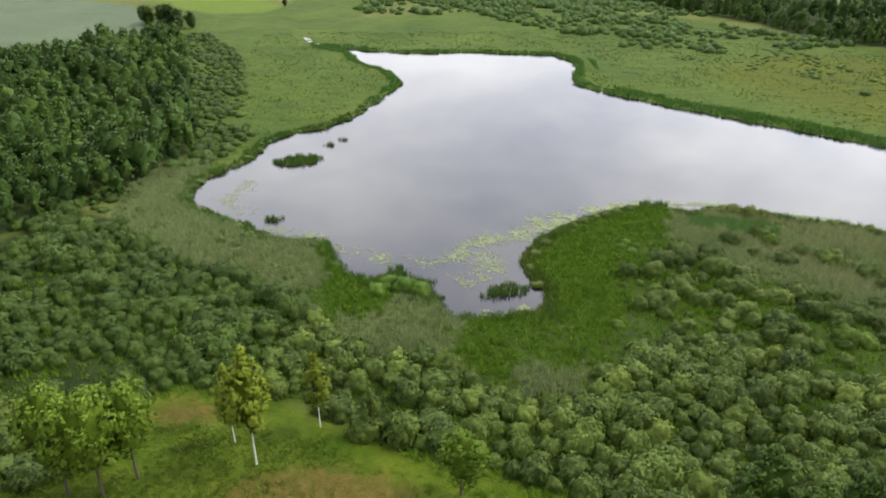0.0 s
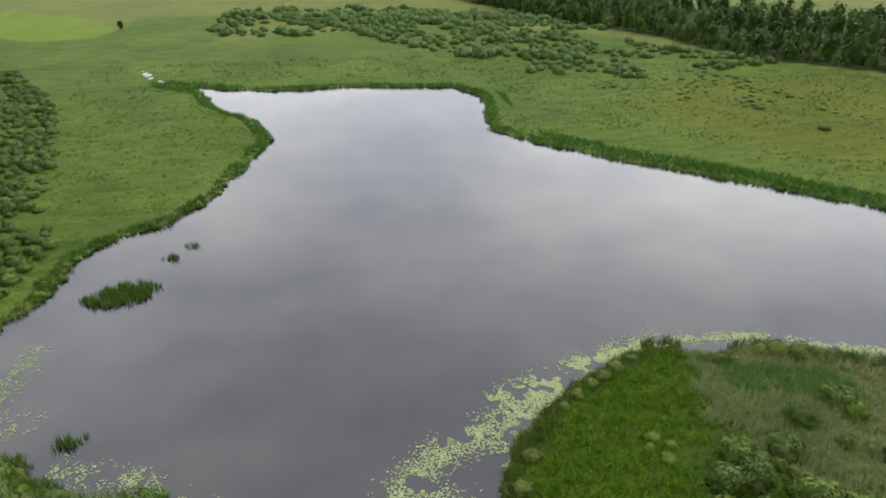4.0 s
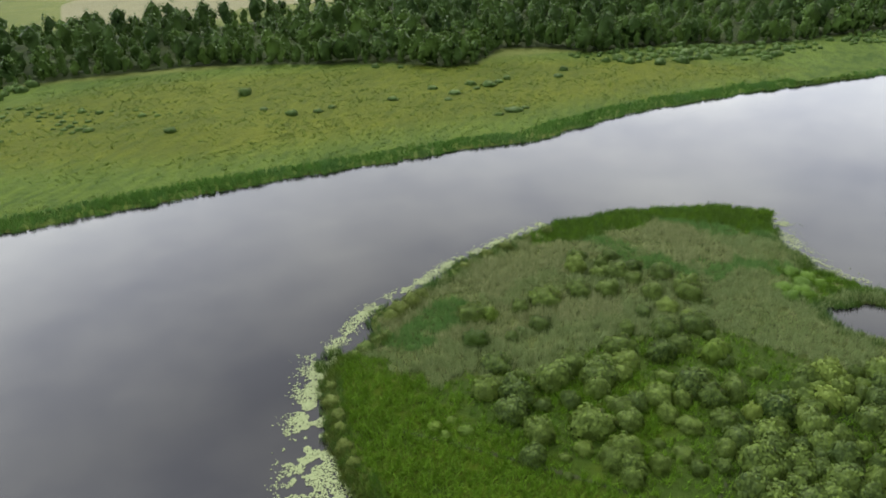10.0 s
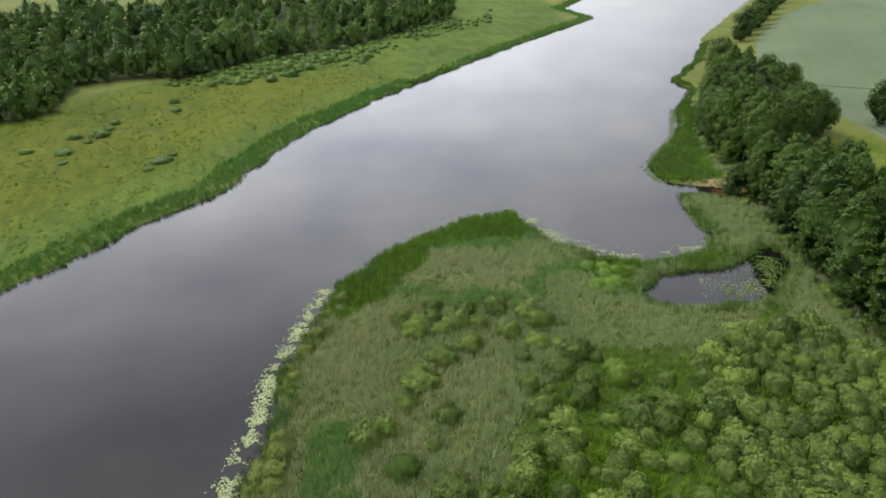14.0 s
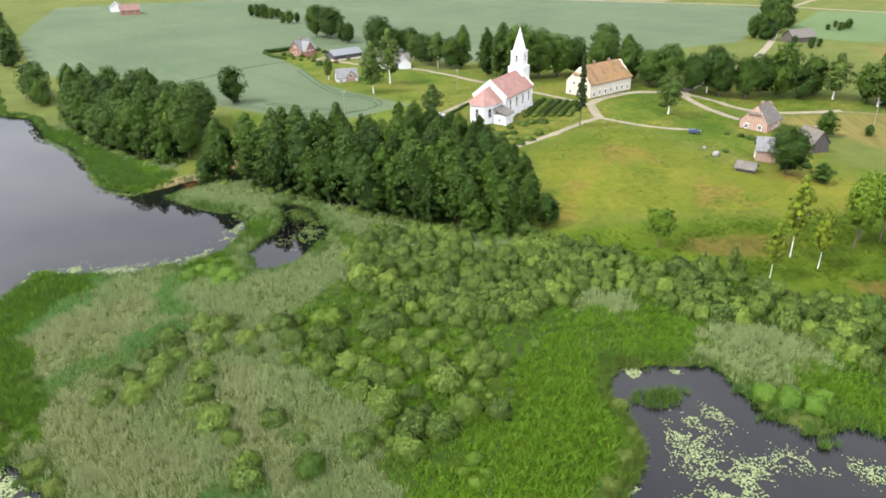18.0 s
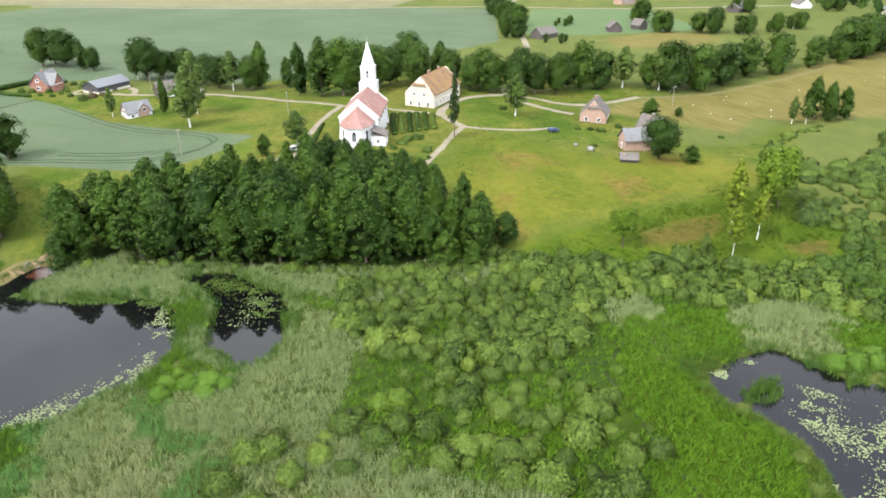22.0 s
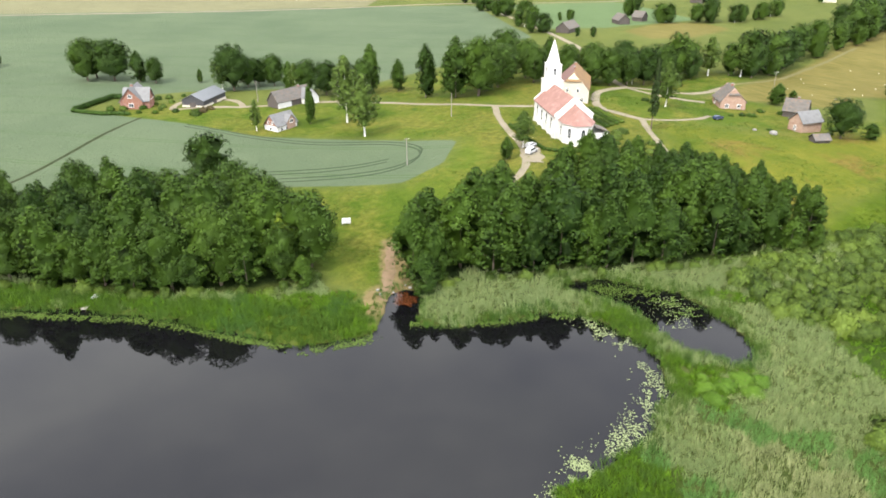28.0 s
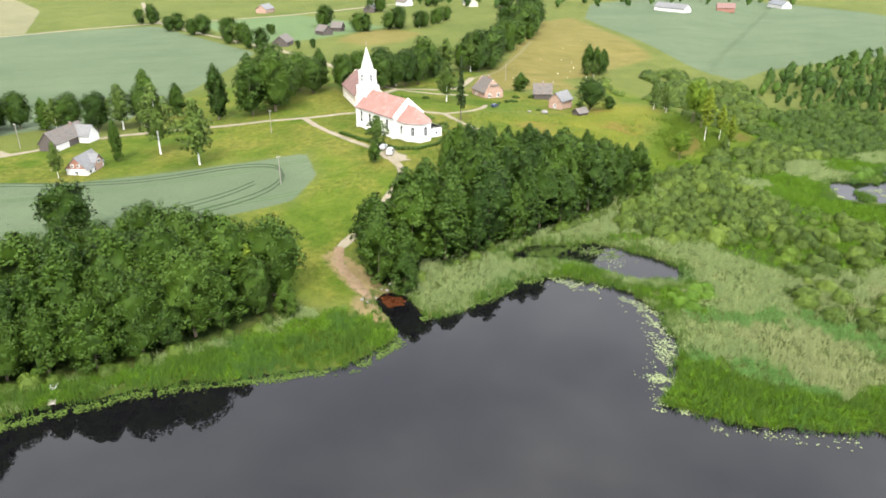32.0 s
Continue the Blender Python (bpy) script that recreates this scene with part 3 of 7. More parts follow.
# Land cover, as outlines on the plan.
MARSH = [[(147, 88), (148, 99), (141, 120), (112, 152), (84, 164), (56, 172), (17, 140), (20, 118), (2, 117), (-15, 134), (-30, 152), (-60, 160), (-100, 150), (-84, 92), (-20, 92), (6, 68), (35, 64), (90, 46), (112, 49)]]
LUSH = [[(17, 139), (36, 163), (57, 172), (54, 155), (44, 142), (40, 126), (30, 108), (24, 100), (10, 97), (2, 101), (2, 117), (20, 117), (18, 128)],
        [(-28, 152), (-22, 137), (-15, 133), (-12, 118), (-20, 118), (-26, 135)], [(66, 124), (56, 112), (44, 118), (56, 136)],
        [(112, 152), (123, 145), (141, 120), (148, 99), (147, 88), (128, 89), (134, 100), (133, 117), (114, 137)],
        [(100, 78), (113, 82), (110, 92), (98, 86)],
        [(104, 54), (107.5, 60), (107.5, 72), (106, 82), (102, 84), (104, 74), (101, 66), (98, 61), (100, 56)],
        [(148, 36), (160, 33), (181, 4), (212, -23), (206, -28), (176, 2), (150, 14), (143, 22)]]
REEDS = [[(128, 90), (136, 116), (112, 152), (84, 163), (60, 171), (54, 152), (60, 136), (76, 120), (84, 104), (72, 88), (80, 66), (88, 52), (104, 44), (112, 50), (106, 59), (106, 72), (113, 82)],
         [(-85, 167), (-88, 190), (-85, 209), (-76, 212), (-68, 184), (-62, 168), (-45, 157), (-28.7, 151.4), (-22, 137), (-29, 126), (-37, 127), (-45, 137), (-57, 140), (-73, 155)], [(4.4, 104), (-1.5, 103), (-13.5, 103), (-20, 110), (-19, 117), (-12, 123), (-7, 131), (-2, 127), (2, 120), (5, 115)], [(23, 92), (13, 91), (12, 106), (12.5, 115), (21, 117), (25, 112)],
         [(148, 18), (160, 15), (181, 1), (208, -26), (216, -38), (212, -42), (182, -4), (160, 9), (146, 10)],
         [(136, 26), (128, 24), (112, 29), (96, 40), (62, 57), (36, 65), (24, 72), (44, 77), (70, 73), (86, 59), (100, 48), (112, 51), (130, 44), (140, 36)]]
FEN = [[(-56, 409), (-20, 394), (14, 394), (60, 384), (68, 362), (60, 315), (92, 272), (162, 199), (238, 127), (317, 33), (402, -84), (486, -138), (700, -200),
        (480, 20), (380, 130), (330, 200), (300, 300), (225, 395), (165, 510), (60, 560), (-60, 520), (-90, 470)], [(-50, 409), (-84, 460), (-60, 520), (-40, 640), (-125, 640), (-125, 590), (-133, 557), (-167, 550), (-200, 575), (-212, 512), (-182, 432), (-165, 440), (-130, 380)],
       [(-18, 317), (-43, 370), (-60, 410), (-130, 380), (-95, 240), (-72, 195), (-50, 240)]]
OLIVE = [[(120, 330), (150, 260), (200, 200), (262, 130), (330, 60), (345, 110), (330, 190), (290, 270), (240, 350), (180, 380)]]
WOODS = [[(128, 20), (130, 26), (113, 31), (84, 47), (61, 58), (35, 64), (30, 50), (38, 28), (55, 12), (75, 12), (95, 20), (118, 15)],
         [(144, 8), (160, 7), (180, -6), (208, -33), (219, -48), (212, -60), (185, -48), (150, -28)]]
FAR_WOOD = [(-10, 780), (110, 730), (165, 560), (205, 480), (211, 437), (222, 405), (242, 386), (278, 345), (289, 308), (295, 279), (305, 249), (303, 221), (313, 206), (357, 203), (364, 180), (354, 151), (381, 119), (392, 99), (397, 59), (440, 10), (482, -44),
            (640, -60), (580, 160), (560, 300), (500, 365), (400, 400), (340, 470), (330, 520), (250, 640), (200, 800), (60, 900)]
NORTH_WOOD = [(-86, 183), (-85, 205), (-82, 222), (-93, 257), (-106, 287), (-118, 330), (-135, 385), (-161, 421), (-176, 424), (-196, 392), (-216, 383), (-216, 355), (-250, 290), (-230, 200), (-170, 150), (-106, 156), (-98, 172)]
DRY = [[(33, 60), (6, 58), (-10, 60), (-38, 59), (-60, 60), (-70, 48), (-64, 20), (-50, 22), (-30, 18), (-12, -8), (8, -16), (20, 0), (36, 20), (30, 46)]]
LAWN = [[(-40, 58), (-60, 62), (-80, 48), (-116, 6), (-84, 22), (-64, 20), (-70, 48), (-60, 56)], [(8, -16), (-12, -10), (-40, 20), (-60, 20), (-66, -30), (-40, -44), (6, -60), (36, -66), (60, -104), (100, -122), (150, -160), (158, -140), (120, -86), (96, -64),
         (72, -36), (90, -20), (108, -17), (140, -40), (150, -28), (143, 10), (138, 26), (122, 8), (112, 12), (94, 18), (72, 10), (54, 10), (36, 22), (20, 2)]]
LAWN.append([(60, -104), (36, -66), (6, -60), (-40, -44), (-66, -44), (-110, -52), (-70, -95), (0, -140), (60, -128)])
HAY = [[(-52, -36), (-93, -44), (-154, -52), (-320, -88), (-364, -72), (-254, -4), (-200, 26), (-160, 12), (-128, 4), (-112, -6), (-88, 10), (-76, -12)],
       [(-154, -174), (-145, -144), (-170, -133), (-219, -141), (-228, -170), (-206, -187)]]
CROP = [[(74, -36), (90, -21), (106, -18), (132, -36), (150, -46), (186, -62), (232, -82), (300, -150), (356, -228), (420, -380), (326, -420), (120, -540), (-24, -420),
         (-164, -345), (-92, -190), (0, -150), (60, -130), (120, -164), (150, -172), (168, -156), (158, -144), (134, -111), (122, -89), (99, -63)],
        [(-219, 355), (-222, 393), (-181, 430), (-206, 510), (-248, 596), (-320, 640), (-700, 700), (-800, 420), (-420, 300)],
        [(-362, -60), (-238, 14), (-162.6, 74.8), (-168, 80), (-194.5, 88), (-221, 103), (-284, 157), (-570, 180), (-700, 20), (-500, -90)]]
GREEN_CROP = [(-190, -330), (-275, -290), (-240, -182), (-155, -190), (-120, -212)]
RIPE = [[(347, 489), (397, 418), (413, 421), (486, 440), (512, 419), (530, 389), (587, 375), (640, 395), (700, 520), (560, 640), (484, 612)], [(-90, -392), (24, -436), (190, -530), (500, -660), (900, -900), (500, -1300), (-400, -900), (-200, -520)]]
CLOVER = [(-200, 575), (-167, 550), (-133, 557), (-125, 590), (-140, 613), (-168, 650), (-230, 700), (-260, 640)]
MEADOW_FOOT = [(-68, 60), (-40, 57), (-16, 58), (10, 58), (34, 60), (10, 76), (-12, 84), (-22, 89), (-28, 94), (-42, 96), (-58, 92)]
RUST = [[(-31, 66.5), (-29.3, 70.9), (-24.6, 73.6), (-20.3, 75), (-14.7, 74.9), (-7.6, 73.4), (-4, 70), (-6, 66), (-18, 65)], [(-47, 86.4), (-46.6, 89.6), (-41.6, 92), (-35.5, 89.3), (-35, 85.6), (-42, 84.8)]]
SOIL = [[(136, 22), (131, 13), (126, 4.5), (121, 5), (125, 16), (130.5, 26), (132, 26), (135, 25.5)], [(136, 20), (135.5, 25), (138, 28), (141, 32), (144, 33), (144, 28), (141, 22)]]

THICKET = [(70, 64), (32, 61), (7.4, 76), (1, 79.5), (-12.5, 83.3), (-24.5, 93), (-42.5, 94.6), (-50, 90), (-60, 92), (-84, 92), (-120, 130), (-108, 150), (-98, 172), (-85, 167), (-73, 155), (-57, 140),
           (-45, 137), (-36.7, 127), (-27.5, 121), (-20.5, 111), (-15, 107), (-6.5, 103.4), (1.4, 100.6), (8.8, 94.4), (20, 94), (36, 103), (46, 108), (58, 104), (70, 92), (76, 80)]
ground_faces = np.arange(PX.size).reshape(PX.shape)
ground_faces = np.stack([ground_faces[:-1, :-1], ground_faces[:-1, 1:], ground_faces[1:, 1:], ground_faces[1:, :-1]], -1).reshape(-1, 4)
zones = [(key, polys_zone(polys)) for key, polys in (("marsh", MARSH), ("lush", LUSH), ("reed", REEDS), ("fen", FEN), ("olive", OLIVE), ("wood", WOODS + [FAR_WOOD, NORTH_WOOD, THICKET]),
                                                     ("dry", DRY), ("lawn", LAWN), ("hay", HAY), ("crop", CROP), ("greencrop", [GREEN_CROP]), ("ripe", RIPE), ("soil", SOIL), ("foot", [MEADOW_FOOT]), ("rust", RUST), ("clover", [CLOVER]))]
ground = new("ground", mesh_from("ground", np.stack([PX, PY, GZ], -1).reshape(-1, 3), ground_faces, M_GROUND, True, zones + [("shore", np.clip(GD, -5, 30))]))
tagged(ground, "gently rolling lakeside land of fen, meadow and fields", "ground", kind="structure")

wx = np.array([[-200, 90, 0], [-80, -60, 0], [260, -700, 0], [1200, -1100, 0], [1200, 300, 0], [300, 760, 0], [-200, 760, 0]], float)
water = new("water", mesh_from("water", wx, [list(range(len(wx)))], M_WATER))
tagged(water, "still dark brown lake water mirroring an overcast sky", "lake", kind="structure")


# ---------------------------------------------------------------- helpers for things and parts
def part(name, bm, material, parent=None, label=""):
    """Links a bmesh (or a ready mesh) as one mesh object under a thing or a part."""
    if isinstance(bm, bmesh.types.BMesh):
        me = bpy.data.meshes.new(name)
        bmesh.ops.recalc_face_normals(bm, faces=bm.faces)
        bm.to_mesh(me)
        bm.free()
        me.materials.append(material)
    else:
        me = bm
    ob = new(name, me)
    ob.parent = parent
    if label:
        ob["label"] = label
    return ob


def thing(name, m, label, category, group="", kind=""):
    ob = new(name)
    ob.matrix_basis = m
    return tagged(ob, label, category, group, kind)


def at_ground(x, y, rz=0.0, up=0.0):
    return pose(x, y, float(zat(x, y)) + up, 0, 0, rz)


def box(x0, x1, y0, y1, z0, z1, bevel=0.0, bm=None):
    bm = bm or bmesh.new()
    r = bmesh.ops.create_cube(bm, size=1.0)
    for v in r["verts"]:
        v.co = Vector(((x0 + x1) / 2 + v.co.x * (x1 - x0), (y0 + y1) / 2 + v.co.y * (y1 - y0), (z0 + z1) / 2 + v.co.z * (z1 - z0)))
    if bevel:
        bmesh.ops.bevel(bm, geom=list({e for v in r["verts"] for e in v.link_edges}), offset=bevel, segments=1, affect="EDGES")
    return bm


def prism(outline, z0, z1, bm=None, top=None):
    """An upright prism over an outline; top: another outline for its upper end."""
    bm = bm or bmesh.new()
    lo = [bm.verts.new((x, y, z0)) for x, y in outline]
    hi = [bm.verts.new((x, y, z1)) for x, y in (top or outline)]
    n = len(lo)
    bm.faces.new(lo[::-1])
    bm.faces.new(hi)
    for i in range(n):
        bm.faces.new((lo[i], lo[(i + 1) % n], hi[(i + 1) % n], hi[i]))
    return bm


def pointed(outline, z0, tip, bm=None):
    bm = bm or bmesh.new()
    lo = [bm.verts.new((x, y, z0)) for x, y in outline]
    t = bm.verts.new(tip)
    bm.faces.new(lo[::-1])
    for i in range(len(lo)):
        bm.faces.new((lo[i], lo[(i + 1) % len(lo)], t))
    return bm


def gabled(length, width, eave, ridge, bm=None):
    """Walls with gables at both ends, the ridge along x, centred on the origin."""
    bm = bm or bmesh.new()
    a, b = length / 2, width / 2
    prof = [(-b, -0.6), (b, -0.6), (b, eave), (0, ridge), (-b, eave)]
    e0 = [bm.verts.new((-a, y, z)) for y, z in prof]
    e1 = [bm.verts.new((a, y, z)) for y, z in prof]
    bm.faces.new(e0)
    bm.faces.new(e1[::-1])
    for i in range(5):
        bm.faces.new((e0[i], e0[(i + 1) % 5], e1[(i + 1) % 5], e1[i]))
    return bm


def roof_slab(length, width, eave, ridge, side, over=0.45, thick=0.22, hip=0.0):
    """One slope of a gable roof as a slab with thickness; hip: how far the ridge draws in at the ends."""
    bm = bmesh.new()
    a, b = length / 2 + over, width / 2
    run, rise = b, ridge - eave
    drop = rise / run * over
    low = [(-a, side * (b + over), eave - drop + 0.05), (a, side * (b + over), eave - drop + 0.05)]
    high = [(a - hip, 0, ridge + 0.05), (-a + hip, 0, ridge + 0.05)]
    lower = [bm.verts.new(p) for p in low + high]
    upper = [bm.verts.new((x, y, z + thick)) for x, y, z in low + high]
    bm.faces.new(lower)
    bm.faces.new(upper)
    for i in range(4):
        bm.faces.new((lower[i], lower[(i + 1) % 4], upper[(i + 1) % 4], upper[i]))
    return bm


def hip_end(length, width, eave, ridge, end, hip, start, over=0.45, thick=0.2):
    """The small sloping end of a half-hipped roof; start: the height at which it begins."""
    bm = bmesh.new()
    a = length / 2 + over + 0.05
    half = width / 2 * (ridge - start) / (ridge - eave)
    pts = [(end * a, -half, start), (end * a, half, start), (end * (a - hip), 0, ridge + 0.1)]
    lo = [bm.verts.new(p) for p in pts]
    hi = [bm.verts.new((x, y, z + thick)) for x, y, z in pts]
    bm.faces.new(lo)
    bm.faces.new(hi)
    for i in range(3):
        bm.faces.new((lo[i], lo[(i + 1) % 3], hi[(i + 1) % 3], hi[i]))
    return bm


def window(parent, x, y, z, rz, w=1.0, h=1.4, arch=False, name="window", frame_mat=None):
    """A framed window with a dark pane, its face turned by rz about z and proud of its wall."""
    fr = bmesh.new()
    t = 0.12
    box(-w / 2 - t, w / 2 + t, -0.06, 0.08, -t, 0, 0, fr)
    box(-w / 2 - t, -w / 2, -0.06, 0.07, 0, h, 0, fr)
    box(w / 2, w / 2 + t, -0.06, 0.07, 0, h, 0, fr)
    box(-0.04, 0.04, -0.05, 0.06, 0, h, 0, fr)
    outline = [(-w / 2, 0), (w / 2, 0), (w / 2, h)]
    if arch:
        for k in range(1, 6):
            u = math.pi * k / 6
            outline.append((w / 2 * math.cos(u), h + 0.75 * w * math.sin(u)))
    else:
        box(-w / 2 - t, w / 2 + t, -0.06, 0.08, h, h + t, 0, fr)
    outline.append((-w / 2, h))
    pane = bmesh.new()
    f = [pane.verts.new((px, 0.03, pz)) for px, pz in outline]
    g = [pane.verts.new((px, -0.05, pz)) for px, pz in outline]
    pane.faces.new(f)
    pane.faces.new(g[::-1])
    for i in range(len(f)):
        pane.faces.new((f[i], f[(i + 1) % len(f)], g[(i + 1) % len(f)], g[i]))
    ob = part(name, fr, frame_mat or M_TRIM, parent)
    ob.matrix_basis = pose(x, y, z, 0, 0, rz)
    part("pane", pane, M_GLASS, ob, "dark window pane")
    return ob


# ---------------------------------------------------------------- plants
def cards(points, normals, size, r, spread=0.7):
    """Leaf clumps as small triangles at points, facing about along normals."""
    n = len(points)
    nn = normals + r.normal(0, spread, (n, 3))
    nn /= np.linalg.norm(nn, axis=1, keepdims=True) + 1e-9
    a = np.cross(nn, r.normal(0, 1, (n, 3)))
    a /= np.linalg.norm(a, axis=1, keepdims=True) + 1e-9
    b = np.cross(nn, a)
    s = size * r.uniform(0.6, 1.4, (n, 1))
    el = r.uniform(0.6, 1.0, (n, 1))
    v = np.stack([points - a * s * 0.8 - b * s * 0.6 * el, points + a * s * 0.8 - b * s * 0.5 * el, points + b * s * 1.1 + nn * s * 0.2], 1).reshape(-1, 3)
    out = normals / (np.linalg.norm(normals, axis=1, keepdims=True) + 1e-9) * 0.92 + nn * 0.20 + np.array([0, 0, 0.08])
    out /= np.linalg.norm(out, axis=1, keepdims=True) + 1e-9
    return v, np.arange(3 * n).reshape(-1, 3), np.repeat(out, 3, 0)


def blob(centre, radii, r, rings=5, around=8):
    """A lumpy closed ball."""
    v, f = [], []
    for i in range(rings + 1):
        th = math.pi * i / rings
        for k in range(around):
            ph = 2 * math.pi * k / around + 0.4 * i
            q = 1 + r.uniform(-0.18, 0.18)
            v.append((centre[0] + radii[0] * q * math.sin(th) * math.cos(ph), centre[1] + radii[1] * q * math.sin(th) * math.sin(ph), centre[2] + radii[2] * q * math.cos(th)))
    for i in range(rings):
        for k in range(around):
            q = (i * around + k, i * around + (k + 1) % around, (i + 1) * around + (k + 1) % around, (i + 1) * around + k)
            f += [q[:3], (q[0], q[2], q[3])]
    v = np.array(v)
    out = (v - np.array(centre)) / np.array(radii)
    return v, np.array(f), out / (np.linalg.norm(out, axis=1, keepdims=True) + 1e-9)


def core_arrays(centres, radii, share, r, rings, around):
    """A dim lumpy heart inside the lobes, that keeps a crown from being seen through."""
    lo, hi = (centres[:, 2] - radii * 0.5).min(), (centres[:, 2] + radii * 0.7).max()
    v, f, o = [], [], []
    for i in range(rings + 1):
        z = lo + (hi - lo) * i / rings * 0.94
        for k in range(around):
            ph = 2 * math.pi * (k + 0.5 * (i % 2)) / around
            w = np.array([math.cos(ph), math.sin(ph)])
            along = centres[:, :2] @ w
            off = np.hypot(centres[:, 0] - along * w[0], centres[:, 1] - along * w[1])
            gap = radii**2 - off**2 - (centres[:, 2] - z) ** 2
            reach = np.where(gap > 0, along + np.sqrt(np.maximum(gap, 0)), 0.0).max()
            reach = max(reach, 0.0) * share * (0.0 if i == rings else 1.0)
            v.append((reach * w[0], reach * w[1], z))
            o.append((w[0] + r.normal(0, 0.2), w[1] + r.normal(0, 0.2), 0.1 + r.normal(0, 0.2)))
    for i in range(rings):
        for k in range(around):
            q = (i * around + k, i * around + (k + 1) % around, (i + 1) * around + (k + 1) % around, (i + 1) * around + k)
            f += [q[:3], (q[0], q[2], q[3])]
    o = np.array(o)
    return np.array(v), np.array(f), o / np.linalg.norm(o, axis=1, keepdims=True)


def crown_arrays(seed, height, base, radius, profile, lobes, leaves, size, lobe=0.3, core=0.6, spread=0.7, rings=6, around=9):
    """A crown of leaves on the outside of billowing lobes. profile(t): share of the radius at t from the crown's foot (0) to its top (1)."""
    r = np.random.default_rng(seed)
    cs, rs = [], []
    for k in range(lobes):
        t = ((k + r.uniform(0.1, 0.9)) / lobes) ** 0.85
        ph = 2.39996 * k + r.uniform(-0.7, 0.7)
        bulk = r.uniform(0.6, 1.0) if k % 3 else r.uniform(1.0, 1.45)
        lr = max(radius * lobe * bulk * (0.6 + 0.4 * profile(t)), size * 1.2)
        rad = radius * profile(t) * (1 + 0.17 * math.sin(2 * ph + seed) + 0.12 * math.sin(3 * ph + 2.1 * seed)) * r.uniform(0.88, 1.08)
        cs.append((max(rad - lr * 0.75, rad * 0.25) * math.cos(ph), max(rad - lr * 0.75, rad * 0.25) * math.sin(ph), base + (height - base) * (0.05 + 0.95 * t) - lr * 0.5 * t))
        rs.append(lr)
    cs, rs = np.array(cs), np.array(rs)
    ps, ds = [], []
    total = lobes * leaves
    share = rs**2 / (rs**2).sum()
    for c, lr, q in zip(cs, rs, share):
        many = max(6, int(total * q * 2.1))
        d = r.normal(0, 1, (many, 3))
        d /= np.linalg.norm(d, axis=1, keepdims=True)
        d = d[d[:, 2] > -0.45]
        p = c + d * lr * np.array([1, 1, 0.9])
        near = (np.linalg.norm(p[:, None] - cs[None], axis=2) / rs[None] < 0.72).any(1)
        ps.append(p[~near] + d[~near] * lr * r.uniform(-0.38, 0.12, ((~near).sum(), 1)))
        ds.append(d[~near])
    p, d = np.vstack(ps), np.vstack(ds)
    if len(p) > total:
        k = r.permutation(len(p))[:total]
        p, d = p[k], d[k]
    v, f, o = cards(p, d * 1.1 + np.array([0, 0, 0.12]) + (p - np.array([0, 0, base + (height - base) * 0.3])) / radius * np.array([0.42, 0.42, 0.42 * radius / (height - base)]), size, r, spread)
    if core:
        v2, f2, o2 = core_arrays(cs, rs, core, r, rings, around)
        v, f, o = np.vstack([v, v2]), np.vstack([f, f2 + len(v)]), np.vstack([o, o2])
    return v, f, o


def limb(bm, a, b, ra, rb, sides=6):
    a, b = Vector(a), Vector(b)
    q = (b - a).to_track_quat("Z", "Y").to_matrix()
    lo, hi = [], []
    for k in range(sides):
        w = Vector((math.cos(2 * math.pi * k / sides), math.sin(2 * math.pi * k / sides), 0))
        lo.append(bm.verts.new(a + q @ (w * ra)))
        hi.append(bm.verts.new(b + q @ (w * rb)))
    for k in range(sides):
        bm.faces.new((lo[k], lo[(k + 1) % sides], hi[(k + 1) % sides], hi[k]))


def trunk_mesh(name, seed, height, girth, lean, limbs, first, reach, material):
    r = random.Random(seed)
    bm = bmesh.new()
    pts = [Vector((0, 0, -0.4))]
    for k in range(1, 6):
        t = k / 5
        pts.append(Vector((lean * t * t * height + r.uniform(-0.1, 0.1), r.uniform(-0.12, 0.12) * k * 0.5, height * t)))
    for k in range(5):
        limb(bm, pts[k], pts[k + 1], girth * (1 - 0.17 * k) * (1.25 if k == 0 else 1.0), girth * (1 - 0.17 * (k + 1)), 7)
    for k in range(limbs):
        t = first + (0.95 - first) * (k + 0.5) / limbs
        i = min(int(t * 5), 4)
        p = pts[i].lerp(pts[i + 1], t * 5 - i)
        ph = 2.4 * k + r.uniform(-0.4, 0.4)
        ln = reach * (1.1 - 0.7 * t) * r.uniform(0.7, 1.1)
        limb(bm, p, p + Vector((math.cos(ph) * ln, math.sin(ph) * ln, ln * 0.55)), girth * 0.32 * (1.1 - t), girth * 0.08, 4)
    me = bpy.data.meshes.new(name)
    bm.to_mesh(me)
    bm.free()
    me.materials.append(material)
    return me


def round_top(t):
    return 0.62 + 0.9 * t if t < 0.42 else math.sqrt(max(0.0, 1 - ((t - 0.42) / 0.64) ** 2.4))


def tall_top(t):
    return 0.74 + 0.87 * t if t < 0.3 else max(0.10, 1 - (max(0.0, t - 0.3) / 0.73) ** 2.5)


def cone_top(t):
    return max(0.05, 1.0 - 0.95 * t)


def slim_top(t):
    return max(0.08, math.sin(min(1.0, 0.12 + t * 0.95) * math.pi) ** 0.7)


